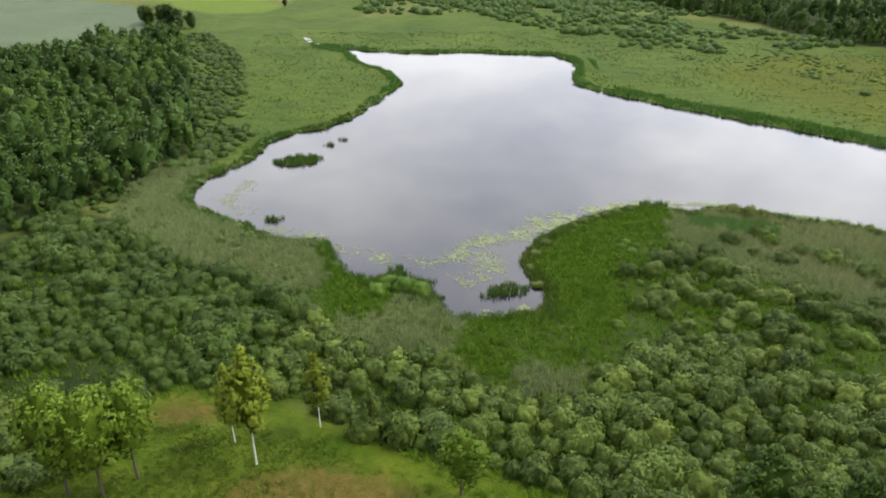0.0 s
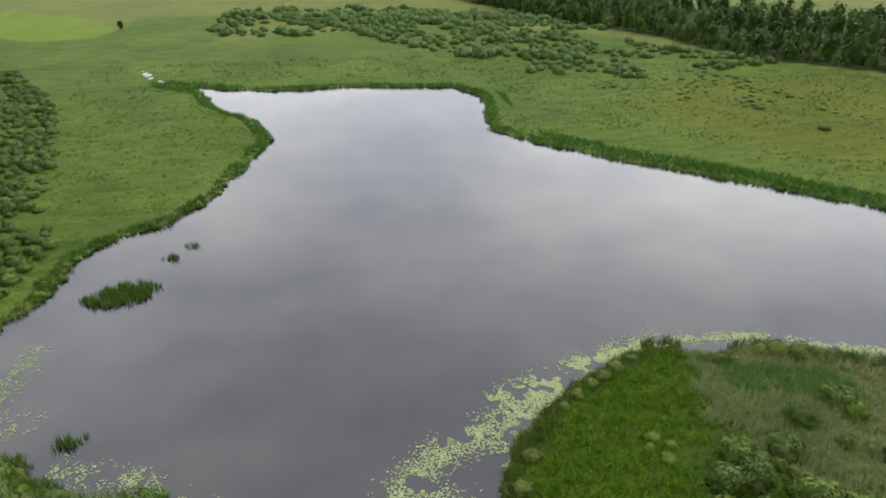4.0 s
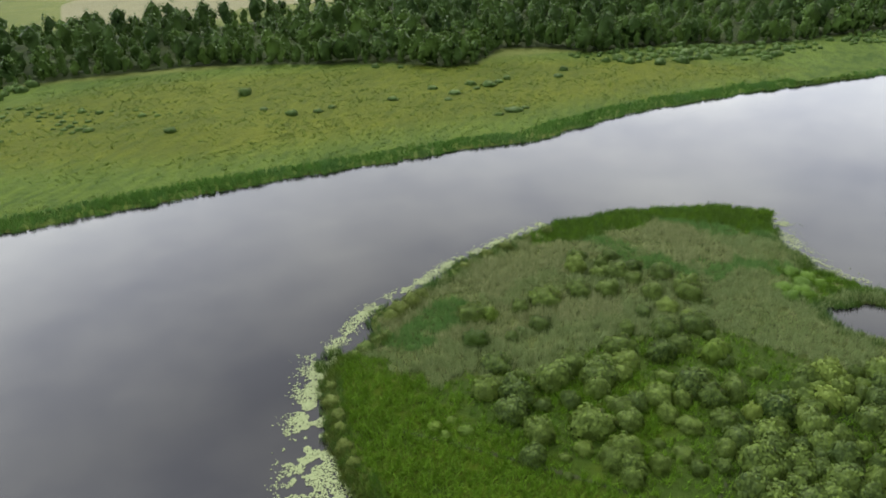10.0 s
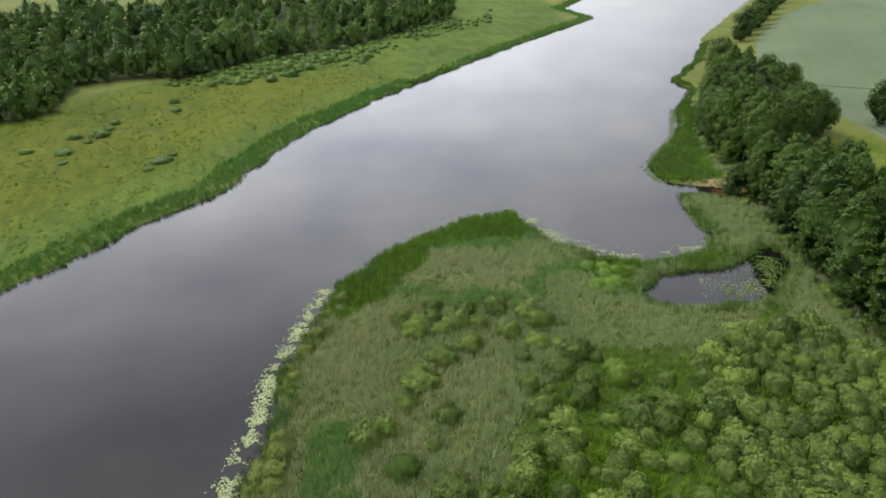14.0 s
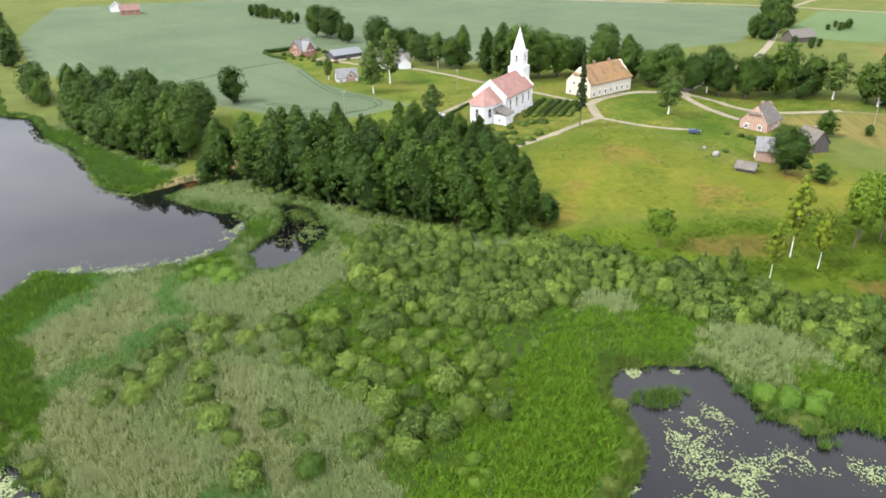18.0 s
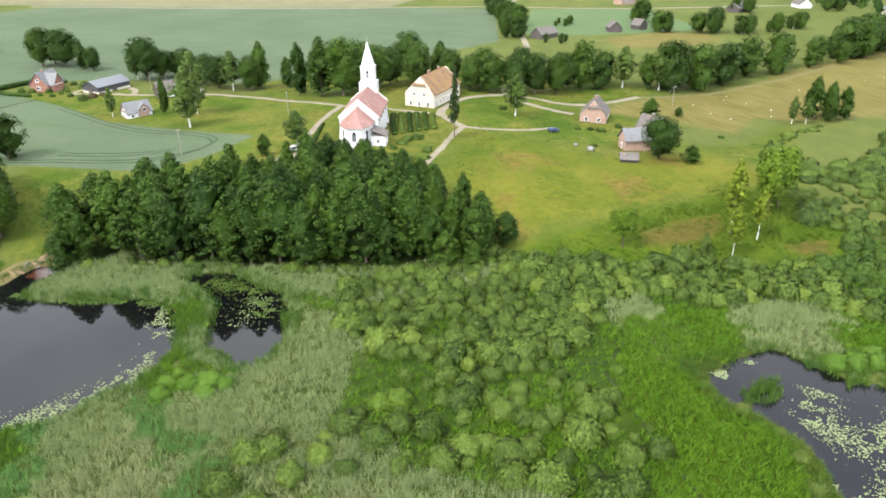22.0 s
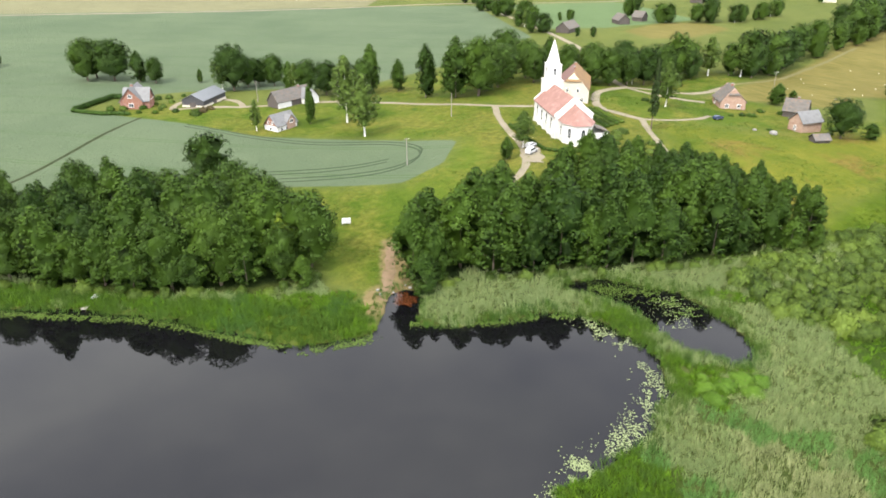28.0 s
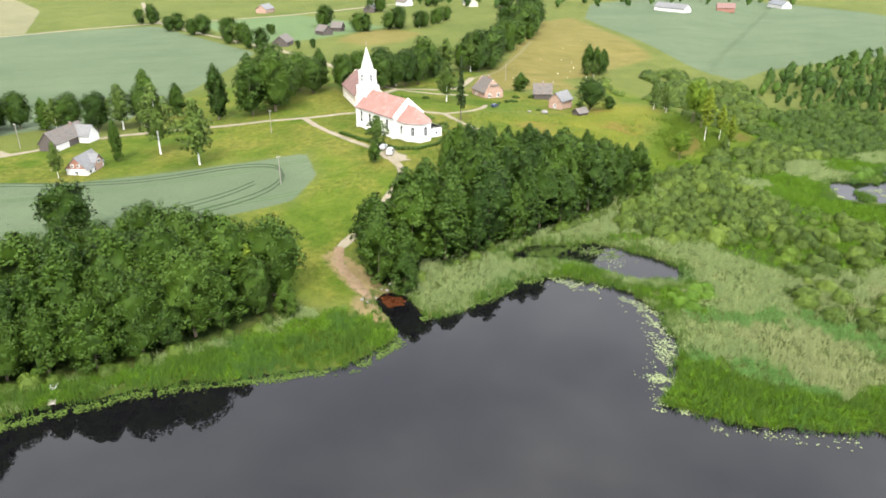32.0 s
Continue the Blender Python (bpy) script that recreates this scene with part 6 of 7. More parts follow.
for side in (-1, 1):
    bm = bmesh.new()
    pts = [(side * (NW + 0.55), 0.3, NE - 0.40), (side * (NW + 0.55), NL - 0.45, NE - 0.40), (0, NL - 0.45, NR + 0.06), (0, 0.3, NR + 0.06)]
    lo = [bm.verts.new(p) for p in pts]
    hi = [bm.verts.new((x, y, z + 0.25)) for x, y, z in pts]
    bm.faces.new(lo), bm.faces.new(hi)
    for i in range(4):
        bm.faces.new((lo[i], lo[(i + 1) % 4], hi[(i + 1) % 4], hi[i]))
    part("nave_roof", bm, M_TILE, church, "weathered pink clay tile roof")
    for y0 in (0.0, NL - 0.42):                       # raised white copings on both gables
        bm = bmesh.new()
        q = [(side * (NW + 0.35), NE - 0.25), (0, NR + 0.15), (0, NR + 0.75), (side * (NW + 0.35), NE + 0.35)]
        a0 = [bm.verts.new((x, y0 - 0.1, z)) for x, z in q]
        a1 = [bm.verts.new((x, y0 + 0.5, z)) for x, z in q]
        bm.faces.new(a0), bm.faces.new(a1)
        for i in range(4):
            bm.faces.new((a0[i], a0[(i + 1) % 4], a1[(i + 1) % 4], a1[i]))
        part("gable_coping", bm, M_LIME, church)
    part("eaves_cornice", box(side * NW - 0.22, side * NW + 0.22, 0.5, NL - 0.5, NE - 0.75, NE - 0.45), M_LIME, church)
    for k in range(4):
        window(church, side * (NW + 0.02), 3.6 + 5.2 * k, 2.4, -90 * side, 1.25, 2.7, True)
    for k in range(5):
        part("buttress", prism([(side * NW, 0.7 + 5.3 * k), (side * (NW + 0.7), 0.7 + 5.3 * k), (side * (NW + 0.7), 1.5 + 5.3 * k), (side * NW, 1.5 + 5.3 * k)], -1.0, 4.6, None,
                               [(side * NW, 0.7 + 5.3 * k), (side * (NW + 0.12), 0.7 + 5.3 * k), (side * (NW + 0.12), 1.5 + 5.3 * k), (side * NW, 1.5 + 5.3 * k)]), M_LIME, church)
part("gable_vent", box(-0.35, 0.35, NL, NL + 0.06, 10.0, 10.9), M_GLASS, church, "small dark gable opening")
APW = 4.9
apse_plan = [(-APW, NL), (APW, NL), (APW, NL + 4.6), (APW * 0.48, NL + 9.0), (-APW * 0.48, NL + 9.0), (-APW, NL + 4.6)]
part("apse_wall", prism(apse_plan, -1.2, 6.4), M_LIME, church)
grow = [(x * 1.09, NL + (y - NL) * 1.05) for x, y in apse_plan]
bm = bmesh.new()
lo = [bm.verts.new((x, y, 6.25)) for x, y in grow]
r0, r1 = bm.verts.new((0, NL - 0.02, 10.9)), bm.verts.new((0, NL + 3.6, 10.7))
bm.faces.new(lo[::-1])
bm.faces.new((lo[0], lo[1], r0))
bm.faces.new((lo[1], lo[2], r1, r0))
bm.faces.new((lo[2], lo[3], r1)), bm.faces.new((lo[3], lo[4], r1)), bm.faces.new((lo[4], lo[5], r1))
bm.faces.new((lo[5], lo[0], r0, r1))
part("apse_roof", bm, M_TILE, church, "weathered pink clay tile roof")
part("apse_cornice", prism([(x * 1.05, NL + (y - NL) * 1.03) for x, y in apse_plan], 5.95, 6.24), M_LIME, church)
window(church, 0, NL + 9.02, 2.0, 0, 1.2, 2.2, True)
for side in (-1, 1):
    ang = math.degrees(math.atan2(4.4, APW * 0.52))
    window(church, side * APW * 0.745, NL + 6.85, 2.0, -side * (90 - (90 - ang)), 1.2, 2.2, True)
    window(church, side * (APW + 0.02), NL + 2.3, 2.0, -90 * side, 1.1, 2.2, True)
# sacristy on the west side of the apse
part("sacristy_wall", box(-9.3, -4.6, NL + 0.4, NL + 6.2, -1.2, 3.1), M_LIME, church)
bm = bmesh.new()
q = [(-9.7, NL + 0.1, 3.05), (-9.7, NL + 6.5, 3.05), (-4.7, NL + 6.5, 5.0), (-4.7, NL + 0.1, 5.0)]
lo, hi = [bm.verts.new(p) for p in q], [bm.verts.new((x, y, z + 0.22)) for x, y, z in q]
bm.faces.new(lo), bm.faces.new(hi)
for i in range(4):
    bm.faces.new((lo[i], lo[(i + 1) % 4], hi[(i + 1) % 4], hi[i]))
part("sacristy_roof", bm, M_DARKROOF, church, "dark lean-to roof")
part("sacristy_gable", prism([(-9.2, NL + 6.0), (-4.7, NL + 6.0), (-4.7, NL + 6.2), (-9.2, NL + 6.2)], 3.0, 3.1), M_LIME, church)
window(church, -9.32, NL + 3.4, 0.9, 90, 0.8, 1.1)
window(church, -7.0, NL + 6.22, 0.9, 0, 0.8, 1.1)
# steeple
def square(h, cx=0.0, cy=-0.9):
    return [(cx - h, cy - h), (cx + h, cy - h), (cx + h, cy + h), (cx - h, cy + h)]


def octagon(h, cy=-0.9, turn=22.5):
    return [(h * math.cos(radians(45 * k + turn)), cy + h * math.sin(radians(45 * k + turn))) for k in range(8)]


part("tower_base", prism(square(2.95), -1.0, 13.4), M_LIME, church)
part("tower_cornice", prism(square(3.02), 13.4, 13.7), M_LIME, church)
part("belfry", prism(square(2.3), 13.7, 18.7), M_LIME, church)
part("belfry_cornice", prism(square(2.42), 18.7, 19.0), M_LIME, church)
for k in range(4):
    a = radians(90 * k)
    window(church, 2.32 * math.sin(a), -0.9 - 2.32 * math.cos(a), 15.3, 180 + 90 * k, 0.9, 1.7, True, "belfry_opening")
part("spire", pointed(octagon(2.4), 19.0, (0, -0.9, 27.2)), M_LIME, church, "tall pointed white spire")
bm = box(-0.05, 0.05, -0.95, -0.85, 27.0, 28.6)
box(-0.4, 0.4, -0.95, -0.85, 27.9, 28.0, 0, bm)
part("cross", bm, M_GREYWOOD, church)
part("door", box(-0.9, 0.9, -3.92, -3.80, -0.2, 2.6), M_BOARD, church, "dark double door at the tower's foot")


# ---------------------------------------------------------------- houses
def house(name, label, x, y, z, rz, length, width, eave, ridge, wall, roof, roof_label, windows=(), gable=None, chimneys=(), category="house", hip=0.0, roof2=None, size=1.0):
    """A house with its ridge along local x. windows: side (-1, 1: long walls; 2, -2: ends), place along it, sill height, width, height."""
    h = thing(name, pose(x, y, z, 0, 0, rz) @ Matrix.Scale(size, 4), label, category)
    part("wall", gabled(length, width, eave, ridge - 0.02), wall, h)
    for s in (-1, 1):
        part("roof", roof_slab(length, width, eave, ridge, s, hip=hip), roof2 if roof2 and s < 0 else roof, h, roof_label)
    if gable:
        for s in (-1, 1):
            bm = bmesh.new()
            q = [(-width / 2 + 0.05, eave + 0.05), (width / 2 - 0.05, eave + 0.05), (0, ridge - 0.05)]
            a0 = [bm.verts.new((s * (length / 2 + 0.02), py, pz)) for py, pz in q]
            a1 = [bm.verts.new((s * (length / 2 + 0.12), py, pz)) for py, pz in q]
            bm.faces.new(a0), bm.faces.new(a1)
            for i in range(3):
                bm.faces.new((a0[i], a0[(i + 1) % 3], a1[(i + 1) % 3], a1[i]))
            part("gable_boards", bm, gable, h)
    if hip:
        for s in (-1, 1):
            part("hip", hip_end(length, width, eave, ridge, s, hip, ridge - (ridge - eave) * 0.5), roof, h)
    for side, along, sill, w, t in windows:
        if abs(side) == 1:
            window(h, along, side * (width / 2 + 0.02), sill, 0 if side > 0 else 180, w, t)
        else:
            window(h, side / 2 * (length / 2 + 0.14), along, sill, -90 if side > 0 else 90, w, t)
    for along, across, up in chimneys:
        c = part("chimney", box(along - 0.4, along + 0.4, across - 0.4, across + 0.4, ridge - 1.2, ridge + up, 0.04), M_BRICK, h)
        part("chimney_cap", box(along - 0.5, along + 0.5, across - 0.5, across + 0.5, ridge + up, ridge + up + 0.12), M_STONE, c)
    return h


# parsonage, cream walls under a half-hipped brown roof
ends = [(2, -3.6, 0.9, 0.9, 1.5), (2, 0.0, 0.9, 0.9, 1.5), (2, 3.6, 0.9, 0.9, 1.5), (2, -2.0, 4.6, 0.9, 1.3), (2, 2.0, 4.6, 0.9, 1.3)]
house("parsonage", "large cream parsonage with a half-hipped rust-brown roof", 1.6, -58.2, 9.3, 43.8, 25.0, 12.0, 5.5, 11.4, M_CREAM, M_RUST, "mossy rust-brown tile roof",
      ends + [(-2, v, s, w, t) for _, v, s, w, t in ends] + [(k, -10.2 + 3.4 * i, 1.0, 1.0, 1.7) for k in (-1, 1) for i in range(7)],
      None, ((-5.0, 0.0, 1.0), (4.0, 0.0, 1.0)), "house", 2.6, M_PURPLE)
# grey-roofed white and brick house by the crop field
h = house("cottage", "white cottage with brick gable and grey roof beside the crop", 110.5, -93.0, 5.7, 20, 11.5, 8.0, 3.0, 7.2, M_LIME, M_GREYROOF, "grey fibre-cement roof",
          [(1, -3.4, 0.9, 1.2, 1.2), (1, 0.2, 0.9, 1.2, 1.2), (1, 3.4, 0.9, 1.2, 1.2), (2, 0, 0.9, 1.4, 1.2), (2, -1.2, 3.7, 0.9, 1.0), (2, 1.2, 3.7, 0.9, 1.0), (-2, 0, 0.9, 1.2, 1.2)], M_BRICK, size=0.82)
bm = gabled(5.0, 4.6, 4.2, 6.6)
w = part("dormer_wall", bm, M_PALEBRICK, h)
w.matrix_basis = pose(-2.0, 2.0, 0, 0, 0, 90)
for s in (-1, 1):
    o = part("dormer_roof", roof_slab(5.0, 4.6, 4.2, 6.6, s), M_GREYROOF, h)
    o.matrix_basis = pose(-2.0, 2.0, 0, 0, 0, 90)
window(h, -2.0, 4.55, 3.4, 0, 1.6, 1.3)
# L-shaped barn
h = house("barn", "long low barn with a weathered grey-brown roof and white end", 94.0, -122.5, 7.0, 15, 24.0, 9.0, 3.0, 8.2, M_BOARD, M_DARKROOF, "grey-brown roof", [(1, 6.5, 1.0, 1.6, 1.0)], None, ((-6, 0, 0.8),), "barn", size=0.72)
part("white_wall", box(3.0, 11.9, 4.5, 4.62, -0.5, 2.9), M_LIME, h)
o = part("wing_wall", gabled(10.0, 8.0, 3.0, 7.4), M_LIME, h)
o.matrix_basis = pose(-8.0, 5.0, 0, 0, 0, 90)
for s in (-1, 1):
    o = part("wing_roof", roof_slab(10.0, 8.0, 3.0, 7.4, s), M_GREYROOF, h)
    o.matrix_basis = pose(-8.0, 5.0, 0, 0, 0, 90)
# black barn
h = house("barn", "black timber barn with a pale base and a grey metal roof", 122.0, -143.0, 6.6, 42, 20.0, 11.0, 3.8, 6.4, M_BLACK, M_STEEL, "grey sheet metal roof", (), None, (), "barn", size=0.84)
part("plinth", box(-10.1, 10.1, -5.6, 5.6, -0.8, 1.5), M_CREAM, h, "pale rendered base")
part("barn_door", box(-1.5, 1.5, 5.62, 5.72, 0.0, 2.8), M_BOARD, h)
part("barn_door", box(9.98, 10.16, -1.5, 1.5, 0.0, 2.8), M_BOARD, h)
# brick house behind the hedge
h = house("house", "red brick house with crossed grey gable roofs behind a hedge", 146.0, -152.0, 7.2, 60, 11.0, 8.5, 3.2, 8.0, M_BRICK, M_GREYROOF, "blue-grey roof",
          [(2, 0, 1.0, 1.6, 1.3), (2, 0, 4.4, 1.2, 1.2), (1, -3, 1.0, 1.4, 1.2), (-2, 0, 1.0, 1.4, 1.2)], None, ((1.5, 0, 0.9),))
o = part("wing_wall", gabled(9.5, 6.5, 3.2, 7.4), M_BRICK, h)
o.matrix_basis = pose(1.0, 1.6, 0, 0, 0, 90)
for s in (-1, 1):
    o = part("wing_roof", roof_slab(9.5, 6.5, 3.2, 7.4, s), M_GREYROOF, h)
    o.matrix_basis = pose(1.0, 1.6, 0, 0, 0, 90)
part("barge_board", box(1.0 - 3.4, 1.0 + 3.4, 6.3, 6.42, 3.0, 3.2), M_TRIM, h)
# brick cottage east of the green
house("cottage", "pale brick cottage with a dark patched roof on the green", -50.3, -23.2, 4.9, 50, 12.0, 9.6, 3.2, 8.4, M_PALEBRICK, M_DARKROOF, "dark patched shingle roof",
      [(2, -2.3, 0.9, 1.2, 1.4), (2, 2.3, 0.9, 1.2, 1.4), (1, -3, 0.9, 1.1, 1.3), (1, 1, 0.9, 1.1, 1.3), (-1, -2, 0.9, 1.1, 1.3)], None, ((1.0, 0, 1.0),), "house", 2.4)
h = house("outhouse", "tall pale brick outhouse with a grey curb roof", -41.5, 14.0, 4.6, 165, 8.6, 6.4, 4.3, 7.4, M_PALEBRICK, M_GREYROOF, "grey roof", [(1, 0, 1.2, 1.0, 1.2), (-2, 0, 1.2, 0.9, 1.6)], None, (), "outhouse", 0.0, M_GREYROOF)
h = house("shed", "leaning dark board shed with a rusty metal roof", -31.0, 25.5, 4.6, 150, 5.0, 4.0, 2.2, 3.6, M_BOARD, M_DARKROOF, "grey board roof", (), None, (), "shed")
h = house("shed", "small dark timber barn with a brown roof", -58.5, 0.5, 4.6, 110, 8.0, 6.5, 2.8, 6.6, M_BOARD, M_DARKROOF, "brown patched roof", (), M_BOARD, ((0, 0.4, 0.7),), "shed")
# far barns and farms
for px, py, rz, ln, wd in ((-125, -194, 20, 15, 9), (-180, -200, 70, 10, 8), (-201, -202, 100, 8, 7)):
    house("barn", "dark weathered timber barn among the fields", px, py, float(zat(px, py)), rz, ln, wd, 2.8, 6.4, M_BOARD, M_DARKROOF, "dark shingle roof", (), None, (), "barn")
for px, py, rz, ln, mat, rf in ((-330, -250, 20, 20, M_BOARD, M_GREYROOF), (-420, -190, 40, 20, M_CREAM, M_STEEL), (330, -330, 30, 14, M_BRICK, M_PURPLE), (352, -352, 120, 11, M_LIME, M_GREYROOF), (-280, -330, 10, 16, M_PALEBRICK, M_GREYROOF), (-459, -3, 60, 34, M_LIME, M_GREYROOF), (-500, 40, 100, 16, M_BRICK, M_PURPLE), (-598, 85, 30, 30, M_LIME, M_STEEL), (-395, -250, 70, 14, M_LIME, M_DARKROOF)):
    house("farmhouse", "distant farm building with a pitched roof", px, py, float(zat(px, py)), rz, ln, 10, 3.4, 7.2, mat, rf, "", ((1, -3, 1, 1.2, 1.3), (1, 3, 1, 1.2, 1.3)))


# ---------------------------------------------------------------- roads and paths
def road(name, line, width, material, label, lift=0.10, wander=0.25, seed=1, category="road"):
    """A strip that follows the ground, its edges a little uneven."""
    p = np.array(line, float)
    for _ in range(3):
        q = np.empty((2 * len(p) - 2, 2))
        q[0::2], q[1::2] = 0.75 * p[:-1] + 0.25 * p[1:], 0.25 * p[:-1] + 0.75 * p[1:]
        p = np.vstack([p[:1], q, p[-1:]])
    out = [p[0]]
    for a, b in zip(p[:-1], p[1:]):
        n = max(1, int(np.hypot(*(b - a)) / 1.2))
        out += [a + (b - a) * (i + 1) / n for i in range(n)]
    p = np.array(out)
    t = np.gradient(p, axis=0)
    t /= np.linalg.norm(t, axis=1, keepdims=True) + 1e-9
    nrm = np.stack([-t[:, 1], t[:, 0]], 1)
    cols = 5
    v = []
    for j in range(cols):
        o = (j / (cols - 1) - 0.5) * width
        e = (vnoise(p[:, 0] + 50 * j, p[:, 1], 2.5, seed) - 0.5) * 2 * wander if j in (0, cols - 1) else 0
        xy = p + nrm * (o + e)[:, None] if np.ndim(o + e) else p + nrm * o
        z = zat(xy[:, 0], xy[:, 1]) + (lift if 0 < j < cols - 1 else 0.015)
        v.append(np.column_stack([xy, z]))
    v = np.stack(v, 1)
    n = len(p)
    idx = np.arange(n * cols).reshape(n, cols)
    f = np.stack([idx[:-1, :-1], idx[1:, :-1], idx[1:, 1:], idx[:-1, 1:]], -1).reshape(-1, 4)
    ob = new(name, mesh_from(name, v.reshape(-1, 3), f, material, True))
    return tagged(ob, label, category, kind="structure")


road("road", [(-87.7, -47), (-74, -44), (-59.4, -42.6), (-49.2, -46.5), (-44, -55), (-33, -61), (-22, -60), (-12, -58.5), (0, -48), (7, -39), (7, -30), (6, -19)], 3.4, M_ROAD, "pale gravel road past the green", seed=2)
road("road", [(-46, -31), (-34, -47), (-31, -62), (-45, -84), (-80, -130), (-110, -190), (-140, -270), (-180, -365), (-300, -500)], 3.6, M_ROAD, "pale gravel road lined with trees", seed=3)
road("path", [(6, -19), (14, -10), (24, 4), (34, 16), (40, 24)], 2.2, M_ROAD, "sandy path from the green towards the lake", seed=4)
road("path", [(6, -19), (-4, -14), (-15, -12), (-26, -14)], 2.0, M_ROAD, "faint gravel path across the green", seed=5)
road("path", [(7, -36), (18, -46), (26, -54), (38, -62), (55, -88), (62, -100), (86, -122), (112, -126), (120, -134), (136, -138)], 2.6, M_ROAD, "pale gravel drive past the church to the farms", seed=6)
road("path", [(38, -62), (45, -52), (54, -36), (60, -22), (66, -12), (73, -3), (82, 4), (108, 6), (120, 6)], 2.3, M_ROAD, "pale gravel lane beside the church", seed=7)
road("path", [(120, 6), (126, 9), (131, 17), (135, 23), (138, 27)], 2.6, M_TRACK, "sandy track down to the landing place", 0.10, 0.5, 8)
road("road", [(190, -520), (24, -428), (-60, -396), (-168, -362), (-251, -300), (-420, -260)], 5.0, M_ROAD, "pale straight gravel road between fields", seed=9)
road("forecourt", [(60, -16), (66, -9), (71, -3)], 6.5, M_ROAD, "gravel parking place below the church", 0.14, 1.0, 10, "forecourt")

road("road", [(-214, -58), (-187, -53), (-155, -50), (-116, -43), (-88, -46), (-72, -44), (-58, -42)], 1.8, M_WORN, "worn grassy track between the trees and the hayfield", 0.05, 0.4, 11)
road("path", [(112, -126), (110, -136), (114, -146), (124, -152), (133, -146), (136, -138)], 2.6, M_ROAD, "pale gravel drive curving round the black barn", seed=12)
shoal = [(133.8 + (2.9 + 0.6 * math.sin(3 * a + 1) + 0.4 * math.sin(5 * a)) * math.cos(a) * 0.85, 28.4 + (3.0 + 0.5 * math.sin(2 * a) + 0.6 * math.sin(7 * a)) * math.sin(a), 0.02) for a in [2 * math.pi * k / 40 for k in range(40)]]
shoal_ob = new("shallows", mesh_from("shallows", np.array(shoal), [list(range(40))], M_SHALLOW))
tagged(shoal_ob, "red-brown sandy shallows at the landing place", "shallows", kind="structure")
# wheel tracks through the crop
for k, line in enumerate(([(150, -50), (132, -42), (108, -29), (94, -29), (85, -39), (92, -52), (110, -66), (124, -90), (138, -114)], [(134, -50), (112, -38), (100, -36)])):
    for off in (-0.9, 0.9):
        road("wheel_track", [(px + off, py + off) for px, py in line], 0.65, M_PRESSED, "dark wheel track pressed into the crop", 0.12, 0.1, 20 + k, "track")
road("ditch", [(205, -79), (198, -86), (174, -109), (149, -133)], 1.3, M_PEAT, "dark narrow ditch between two crop fields", 0.05, 0.15, 28, "ditch")
# trodden paths through the fen
for k, line in enumerate(([(41, 155), (41, 152), (40, 143), (39, 133), (37, 122), (35.5, 112.8)], [(42, 107), (39.7, 107.8), (33, 110.7), (29.6, 107.6), (24, 104)], [(-44, 145), (-40.5, 146.5), (-36.8, 148.3), (-34.1, 149.9), (-29.4, 152.6)])):
    road("trodden_path", line, 0.7, M_PEAT, "narrow dark trodden path through wet grass", 0.06, 0.2, 30 + k, "path")


# ---------------------------------------------------------------- hedges and garden rows
def hedge(line, width, height, label, seed, material=None):
    p = np.array(line, float)
    r = np.random.default_rng(seed)
    pts, nor = [], []
    vs, fs, ns, count = [], [], [], 0
    for a, b in zip(p[:-1], p[1:]):
        ln = np.hypot(*(b - a))
        n = int(ln * 26 * (width + height))
        t = r.uniform(0, 1, n)
        across = np.array([-(b - a)[1], (b - a)[0]]) / ln
        ph = r.uniform(0, np.pi, n)
        o, z = np.cos(ph) * width / 2, np.sin(ph) ** 0.5 * height
        xy = a + t[:, None] * (b - a) + o[:, None] * across
        pts.append(np.column_stack([xy, zat(xy[:, 0], xy[:, 1]) + z]))
        nor.append(np.column_stack([np.cos(ph)[:, None] * across, np.sin(ph)]))
        m = max(2, int(ln / 1.5) + 1)
        for k in range(m):
            c = a + (b - a) * k / (m - 1)
            v, f, o = blob((c[0], c[1], float(zat(*c)) + height * 0.42), (width * 0.42 + 0.5, width * 0.42 + 0.2, height * 0.48), r, 4, 6)
            vs.append(v), fs.append(f + count), ns.append(o)
            count += len(v)
    v, f, o = cards(np.vstack(pts), np.vstack(nor), 0.2, r)
    vs.append(v), fs.append(f + count), ns.append(o)
    ob = new("hedge", mesh_from("hedge", np.vstack(vs), np.vstack(fs), material or M_HEDGE, False, [("puff", np.vstack(ns))]))
    return tagged(ob, label, "hedge")


hedge([(50.5, -38), (54.5, -28), (58, -18), (60, -10), (57, -4), (50, -1), (44, -2)], 0.9, 0.9, "low dark clipped hedge curving round the church", 301)
hedge([(168, -155), (151, -171), (140, -164)], 1.6, 2.0, "tall clipped green hedge round the brick house garden", 302)
hedge([(168, -155), (160, -145), (152, -139)], 1.4, 1.4, "clipped green hedge along the crop field", 303)
for k in range(6):
    o = k / 5
    a, b = (31.5 - 15 * o, -16.5 - 2.5 * o), (24.0 - 14 * o, -41 + 3.5 * o)
    hedge([a, ((a[0] + b[0]) / 2 + 0.4, (a[1] + b[1]) / 2), b], 1.7, 1.1, "row of leafy garden plants beside the church", 310 + k, M_WILLOW if k % 2 else M_BROAD)
for k, (hx, hy) in enumerate(((41, 14), (36, 10), (32, 10), (37, -2), (36, 21), (33, -6), (39, 5), (30, -9), (42, 8), (34, 15), (28, 4), (26, -10))):
    willow(hx, hy, 1.5 + 0.4 * (k % 3), "bushy green shrub below the church garden", dark_meshes if k % 3 == 0 else None, 1.0)["group"] = "garden shrubs"
